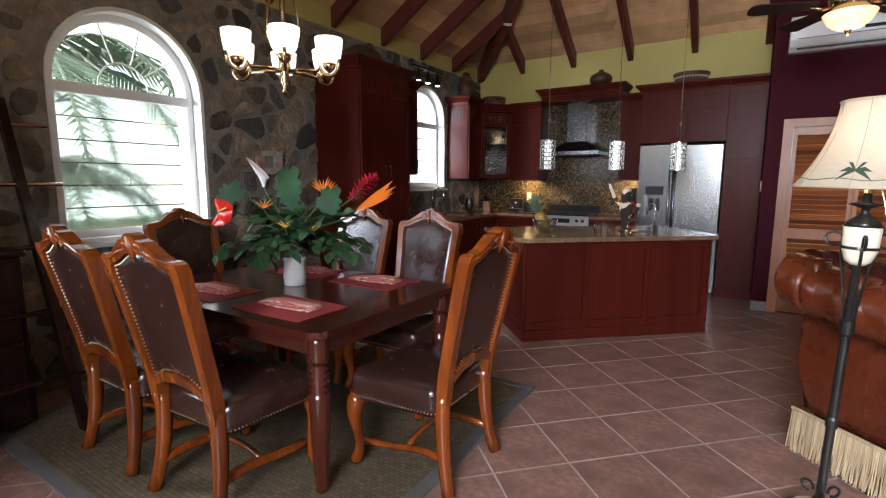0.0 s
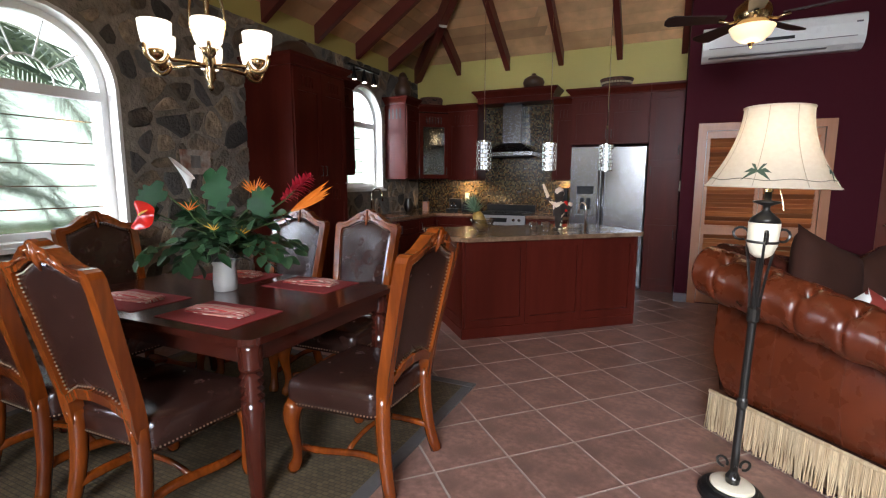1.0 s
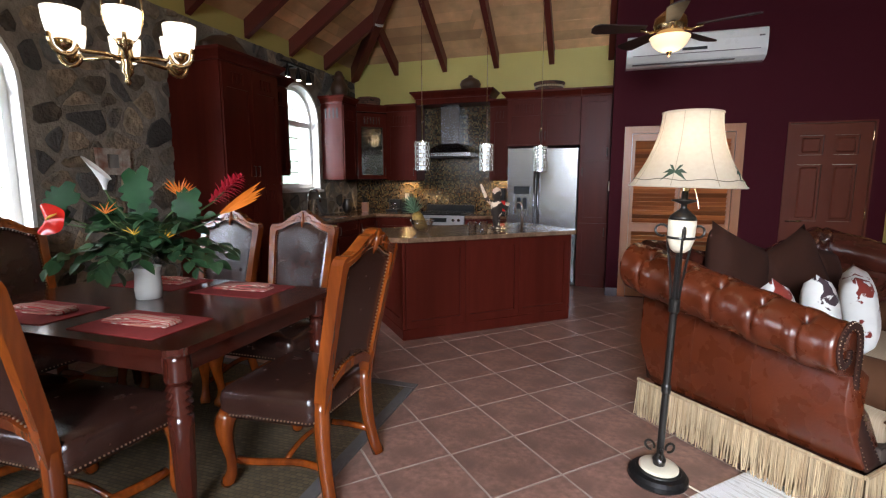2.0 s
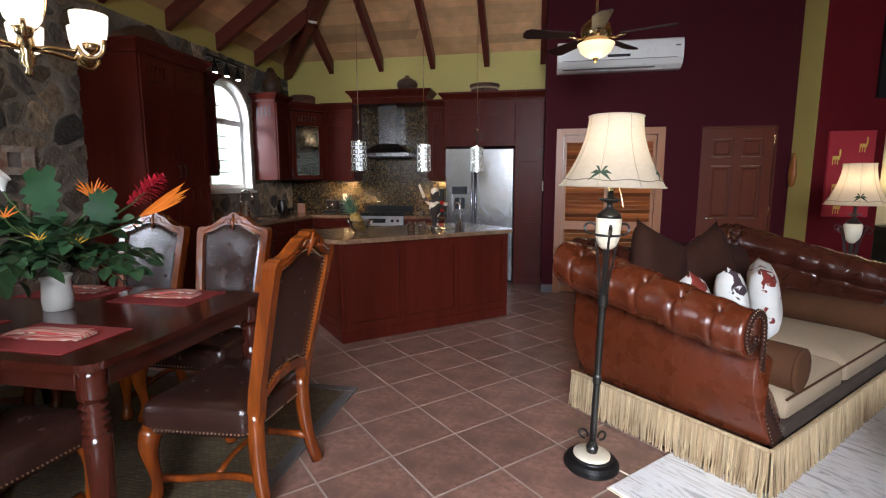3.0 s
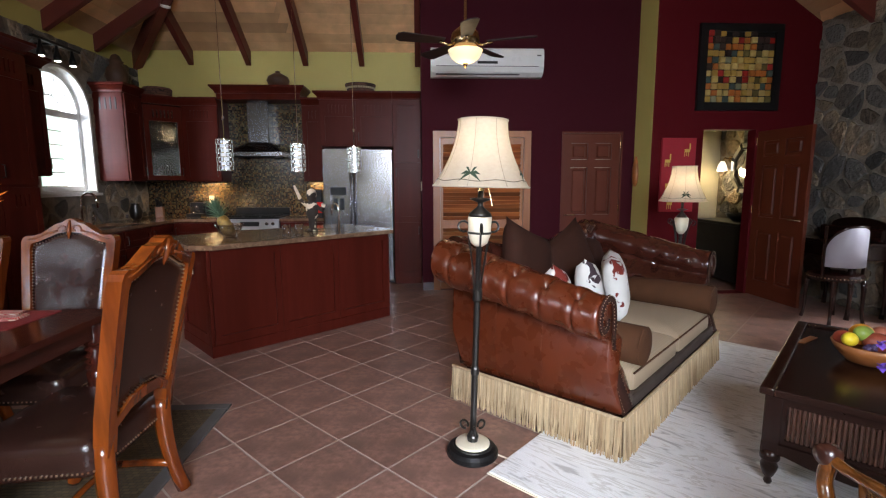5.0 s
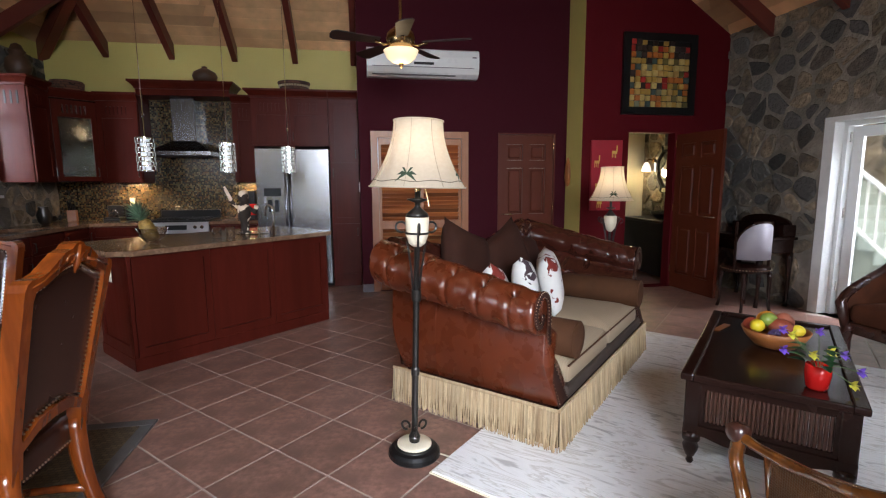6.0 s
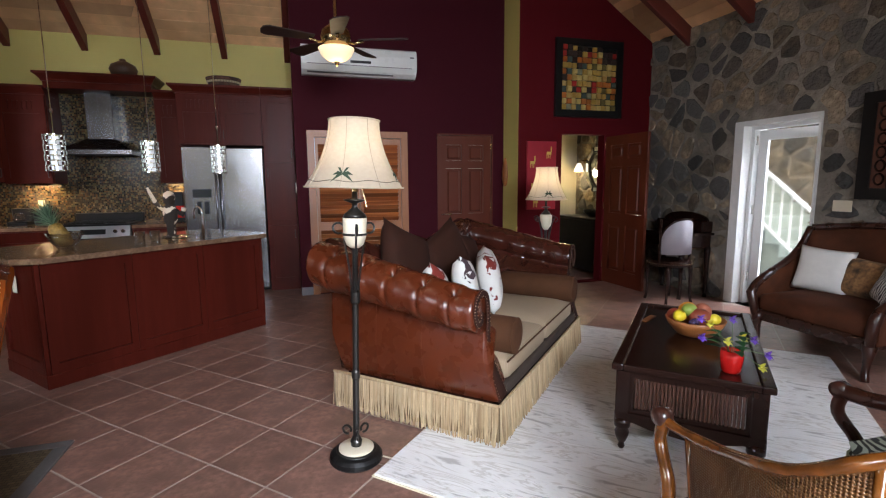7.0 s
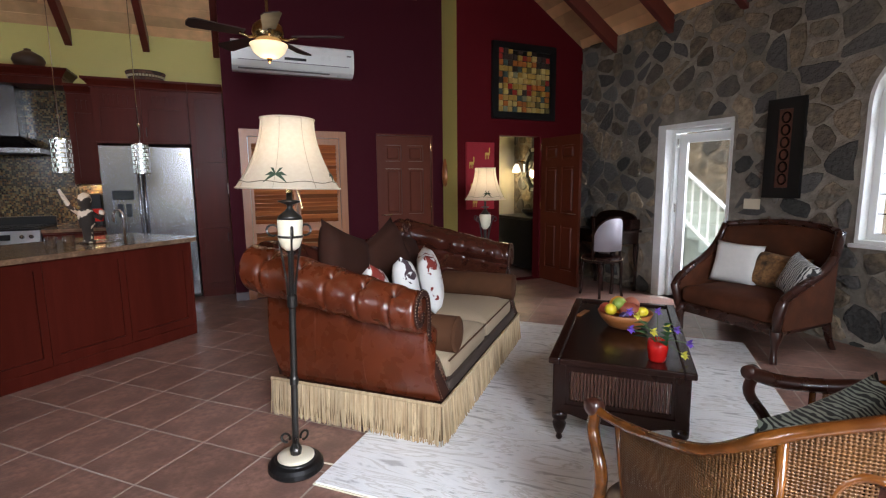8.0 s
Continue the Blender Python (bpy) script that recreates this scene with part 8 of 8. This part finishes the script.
# dark tall picture on the stone wall
bp_ = thing("dark_panel_picture", pose(0, 0, 0), "tall black framed carved panel on the stone wall", "picture")
part("frame", soften(add_slab(bmesh.new(), rect(2.79, 3.115, 1.205, 2.095), [rect(2.89, 3.015, 1.30, 2.0)], lambda u, v, w: (XR - 0.055 + w, u, v), 0.035), 0.004), M["black"], bp_)
M["copper"] = mat("dull_red_relief", (0.10, 0.03, 0.014), 0.6, var=0.4, scale=30, bump=0.4)
part("inlay", box(XR - 0.04, XR - 0.025, 2.888, 3.017, 1.298, 2.002), M["copper"], bp_, "dull red carved inlay")
for i in range(6):
    z = 1.33 + i * 0.11
    part("relief", tube([(XR - 0.042, 2.952 + 0.035 * math.cos(a), z + 0.045 + 0.045 * math.sin(a)) for a in (2 * math.pi * k / 12 for k in range(13))], 0.009, 5), M["darkwood"], bp_)
structure(mesh_ob("switch_plate", box(XR - 0.03, XR - 0.02, 3.14, 3.30, 1.09, 1.19, 0.003), M["ivory"]), "ivory double light switch plate", "switch")
structure(mesh_ob("switch_plate", box(0.046, 0.0585, 6.31, 6.38, 1.27, 1.39, 0.003), M["ivory"]), "ivory light switch plate", "switch")
# small picture on the west wall
sp = thing("small_picture", pose(0, 0, 0), "small whitewashed framed picture on the stone wall", "picture")
part("frame", soften(add_slab(bmesh.new(), rect(2.95, 3.23, 1.435, 1.645), [rect(3.03, 3.15, 1.49, 1.60)], lambda u, v, w: (XL + 0.05 - w, u, v), 0.04), 0.005), mat("whitewashed_frame", (0.42, 0.36, 0.30), 0.8, var=0.35, scale=40, second=(0.25, 0.10, 0.06)), sp)
part("print", box(XL + 0.012, XL + 0.02, 3.028, 3.152, 1.488, 1.602), mat("faded_print", (0.30, 0.28, 0.25), 0.6, var=0.4, scale=25), sp)
# carved ornament on the yellow return
bm = lathe([(0.02, 0), (0.05, 0.03), (0.065, 0.12), (0.06, 0.22), (0.045, 0.3), (0.02, 0.37)], 14)
for v in bm.verts:
    v.co.x *= 0.5
tagged(place(mesh_ob("carved_ornament", bm, M["bowlwood"], smooth=True), pose(2.735, 6.14, 1.32)), "carved wooden ornament on the yellow wall return", "ornament")

# bathroom fittings
vn = thing("bath_vanity", pose(0, 0, 0), "dark vanity with vessel basin in the bathroom", "vanity")
part("body", box(4.12, 4.61, 6.1, 7.1, 0.06, 0.80, 0.006), M["black"], vn)
part("top", box(4.09, 4.615, 6.07, 7.13, 0.801, 0.84, 0.006), M["black"], vn)
part("basin", lathe([(0.08, 0.841), (0.16, 0.90), (0.18, 0.95), (0.17, 0.95), (0.14, 0.90), (0.06, 0.86)], 24, None, (4.36, 6.45, 0)), M["iron"], vn, smooth=True)
part("faucet", tube([(4.53, 6.45, 0.84), (4.53, 6.45, 1.08), (4.44, 6.45, 1.10), (4.41, 6.45, 1.05)], 0.012, 8), M["chrome"], vn)
mr = thing("octagonal_mirror", pose(4.615, 6.72, 1.56), "eight-sided mirror in a dark frame", "mirror")
oct_ = lambda r: [(r * 0.9 * math.cos(radians(22.5 + 45 * i)), r * math.sin(radians(22.5 + 45 * i))) for i in range(8)]
part("frame", soften(add_slab(bmesh.new(), oct_(0.38), [oct_(0.28)], lambda u, v, w: (-0.05 + w, u, v), 0.045), 0.01), M["iron"], mr)
mirror = mat("mirror_silver", (0.9, 0.9, 0.9), 0.03, 1.0, var=0.0)
part("mirror_glass", add_slab(bmesh.new(), oct_(0.285), [], lambda u, v, w: (-0.02 + w, u, v), 0.012), mirror, mr)
for i in range(8):
    a0, a1 = radians(22.5 + 45 * i), radians(67.5 + 45 * i)
    q = [Vector((-0.054, r * 0.9 * math.cos(a), r * math.sin(a))) for r, a in ((0.30, a0 + 0.08), (0.36, a0 + 0.08), (0.36, a1 - 0.08), (0.30, a1 - 0.08))]
    bm = bmesh.new()
    bm.faces.new([bm.verts.new(v) for v in q])
    part("bevelled_inset", bm, mirror, mr).modifiers.new("thick", "SOLIDIFY").thickness = 0.003
wsn = thing("wall_sconce", pose(4.615, 7.12, 1.62), "brass wall sconce with white glass shade", "sconce")
part("plate", lathe([(0.05, -0.01), (0.04, 0.01)], 16), M["brass"], wsn).matrix_local = pose(-0.01, 0, 0.08, 0, -90, 0)
part("arm", tube([(0, 0, 0.08), (-0.1, 0, 0.1), (-0.13, 0, 0.05)], 0.009, 8), M["brass"], wsn)
part("shade", lathe([(0.075, -0.09), (0.055, -0.01), (0.03, 0.04), (0.02, 0.05)], 18, None, (-0.13, 0, 0)), M["opal"], wsn, smooth=True)
lamp("sconce_light", "POINT", pose(4.42, 7.05, 1.50), 10, (1.0, 0.78, 0.42), radius=0.05)

# ladder and chest by the west wall
ld2 = thing("leaning_ladder", pose(0, 0, 0), "dark wooden ladder leaning on the stone wall", "ladder")
for y in (0.72, 1.20):
    part("rail", soften(loft([[(x + a, y + b, z) for a, b in ((-0.03, -0.022), (0.03, -0.022), (0.03, 0.022), (-0.03, 0.022))] for x, z in ((-3.08, 0.0), (-3.80, 1.85))]), 0.005), M["darkwood"], ld2)
for i in range(5):
    z = 0.3 + 0.35 * i
    x = -3.08 - 0.72 * z / 1.85
    part("rung", tube([(x, 0.70, z), (x, 1.40, z)], 0.014, 8), M["darkwood"] if i < 3 else M["chrome"], ld2)
cs = thing("chest_of_drawers", pose(-3.83, 0.1, 0), "dark wooden chest of drawers by the stone wall", "chest")
part("body", box(0, 0.48, 0, 0.98, 0.04, 0.97, 0.006), M["darkwood"], cs)
part("top", box(-0.0, 0.51, -0.02, 1.0, 0.971, 1.0, 0.006), M["darkwood"], cs)
for i in range(4):
    d = part("drawer", box(0.481, 0.50, 0.03, 0.95, 0.08 + 0.22 * i, 0.28 + 0.22 * i, 0.004), M["darkwood"], cs)
    for y in (0.25, 0.73):
        part("knob", lathe([(0.008, 0), (0.016, 0.015), (0.012, 0.022)], 10), M["iron"], d).matrix_local = pose(0.50, y, 0.18 + 0.22 * i, 0, 90, 0)
for y, r, h in ((0.3, 0.06, 0.22), (0.6, 0.09, 0.16), (0.85, 0.05, 0.28)):
    tagged(place(mesh_ob("jar", lathe([(r * 0.7, 0), (r, h * 0.3), (r * 0.9, h * 0.7), (r * 0.4, h * 0.85), (r * 0.5, h)], 16), M["iron"], smooth=True), pose(-3.6, 0.1 + y, 1.0)), "dark pottery jar on the chest", "jar")

# ---------- pieces of walls and floor ----------


def clip_poly(poly, n, c):
    """Keep the part of a 2D polygon where dot(p, n) <= c."""
    out = []
    for i in range(len(poly)):
        a, b = poly[i], poly[(i + 1) % len(poly)]
        da, db = a[0] * n[0] + a[1] * n[1] - c, b[0] * n[0] + b[1] * n[1] - c
        if da <= 0:
            out.append(a)
        if (da < 0) != (db < 0) and da != db:
            t = da / (da - db)
            out.append((a[0] + (b[0] - a[0]) * t, a[1] + (b[1] - a[1]) * t))
    return out


def inside(p, poly):
    r = False
    for i in range(len(poly)):
        (x1, y1), (x2, y2) = poly[i], poly[i - 1]
        if (y1 > p[1]) != (y2 > p[1]) and p[0] < (x2 - x1) * (p[1] - y1) / (y2 - y1) + x1:
            r = not r
    return r


def stones(wall, to3, u0, u1, v0, v1, holes, seed, size=0.24, joint=0.011):
    """Irregular stones, each with its own outline, proud of the mortar."""
    rnd = random.Random(seed)
    pts = []
    nu, nv = int((u1 - u0) / size) + 2, int((v1 - v0) / (size * 0.82)) + 2
    for j in range(-1, nv + 1):
        for i in range(-1, nu + 1):
            if rnd.random() < 0.13:
                continue
            pts.append((u0 + (i + 0.5 * (j % 2) + rnd.uniform(-0.47, 0.47)) * size, v0 + (j + rnd.uniform(-0.45, 0.45)) * size * 0.82))
    made = 0
    for k, p in enumerate(pts):
        if not (u0 - 0.1 < p[0] < u1 + 0.1 and v0 - 0.1 < p[1] < v1 + 0.1):
            continue
        poly = [(p[0] - 0.3, p[1] - 0.3), (p[0] + 0.3, p[1] - 0.3), (p[0] + 0.3, p[1] + 0.3), (p[0] - 0.3, p[1] + 0.3)]
        gap = joint * rnd.uniform(0.35, 2.4)
        for q in pts:
            d = (q[0] - p[0], q[1] - p[1])
            le = math.hypot(*d)
            if 1e-6 < le < 0.62:
                n = (d[0] / le, d[1] / le)
                poly = clip_poly(poly, n, (p[0] + q[0]) / 2 * n[0] + (p[1] + q[1]) / 2 * n[1] - gap)
        for n, c in (((1, 0), u1), ((-1, 0), -u0), ((0, 1), v1), ((0, -1), -v0)):
            poly = clip_poly(poly, n, c)
        if len(poly) < 3:
            continue
        cx, cy = sum(a for a, _ in poly) / len(poly), sum(b for _, b in poly) / len(poly)
        if any(inside((cx, cy), h) for h in holes):
            continue
        # round the corners, then draw back from openings
        for _ in range(2):
            poly = [q for a, b in zip(poly, poly[1:] + poly[:1]) for q in ((a[0] * 0.75 + b[0] * 0.25, a[1] * 0.75 + b[1] * 0.25), (a[0] * 0.25 + b[0] * 0.75, a[1] * 0.25 + b[1] * 0.75))]
            if len(poly) > 9:
                break
        fit_ = []
        for a in poly:
            t = 1.0
            while t > 0.05 and any(inside((cx + (a[0] - cx) * t * 1.04, cy + (a[1] - cy) * t * 1.04), h) for h in holes):
                t -= 0.08
            t *= 1 + rnd.uniform(-0.13, 0.08)
            fit_.append((cx + (a[0] - cx) * t, cy + (a[1] - cy) * t))
        if max(math.hypot(a - cx, b - cy) for a, b in fit_) < 0.035:
            continue
        h = rnd.uniform(0.012, 0.03)
        tilt = (rnd.uniform(-0.06, 0.06), rnd.uniform(-0.06, 0.06))
        bm = bmesh.new()
        rings = []
        for s, w in ((1.0, 0.002), (0.97, -h * 0.65), (0.86, -h)):
            rings.append([bm.verts.new(to3(cx + (a - cx) * s, cy + (b - cy) * s, w + (tilt[0] * (a - cx) + tilt[1] * (b - cy)) * (s < 1))) for a, b in fit_])
        for a, b in zip(rings, rings[1:]):
            for i in range(len(a)):
                bm.faces.new([a[i], a[(i + 1) % len(a)], b[(i + 1) % len(a)], b[i]])
        bm.faces.new(rings[-1])
        part("stone", bm, M["stone"], wall)
        made += 1
    return made


stones(wl, left, 0.0, 4.0, 0.0, 2.93, [arch(1.41, 2.54, 0.90, 2.61, 0.55)], 5, 0.205, 0.014)
stones(wl, left, 4.9, 7.28, 0.915, 2.93, [arch(5.26, 6.24, 1.22, 2.69, 0.49)], 6, 0.205, 0.014)
stones(wr, right_, 0.6, 5.79, 0.0, 3.2, [rect(3.44, 4.42, -0.1, 2.03), arch(1.41, 2.40, 0.80, 2.46, 0.48)], 7, 0.23, 0.013)
stones(bathr, lambda u, v, w: (4.62 + w, u, v), 5.96, 7.38, 0.9, 2.5, [], 8, 0.24)

stones(gw, lambda u, v, w: (7.7 + w, u, v), 5.2, 8.0, 0.0, 4.2, [], 9, 0.3)

# floor tiles on the diagonal
TP, TU0, TV0 = 0.393, 1.14, 2.148
tile_bm = box(-TP / 2 + 0.005, TP / 2 - 0.005, -TP / 2 + 0.005, TP / 2 - 0.005, -0.006, 0.0, 0.0012)
tile_me = bpy.data.meshes.new("tile")
tile_bm.to_mesh(tile_me)
tile_bm.free()
tile_me.materials.append(M["tile"])
far = bmesh.new()
S2 = math.sqrt(0.5)
for i in range(-21, 32):
    for j in range(-32, 28):
        u, v = TU0 + (i + 0.5) * TP, TV0 + (j + 0.5) * TP
        x, y = (u - v) * S2, (u + v) * S2
        if not (XL - 0.1 < x < XR + 0.1 and YBACK + 0.02 < y < YK + 0.2):
            continue
        if -3.4 < x < 4.4 and 1.2 < y < 6.2 and not (x < -1.6 and y < 2.9) and not (x < -2.4):
            t = new("tile", tile_me)
            t.parent = floor
            t.matrix_basis = pose(x, y, 0, 0, 0, 45)
        else:
            b2 = bmesh.ops.create_cube(far, size=1, matrix=pose(x, y, -0.003, 0, 0, 45) @ Matrix.Diagonal((TP - 0.010, TP - 0.010, 0.006, 1)))
rest = mesh_ob("outer_tiles", far, M["tile"], floor)
rest["kind"] = "stuff"
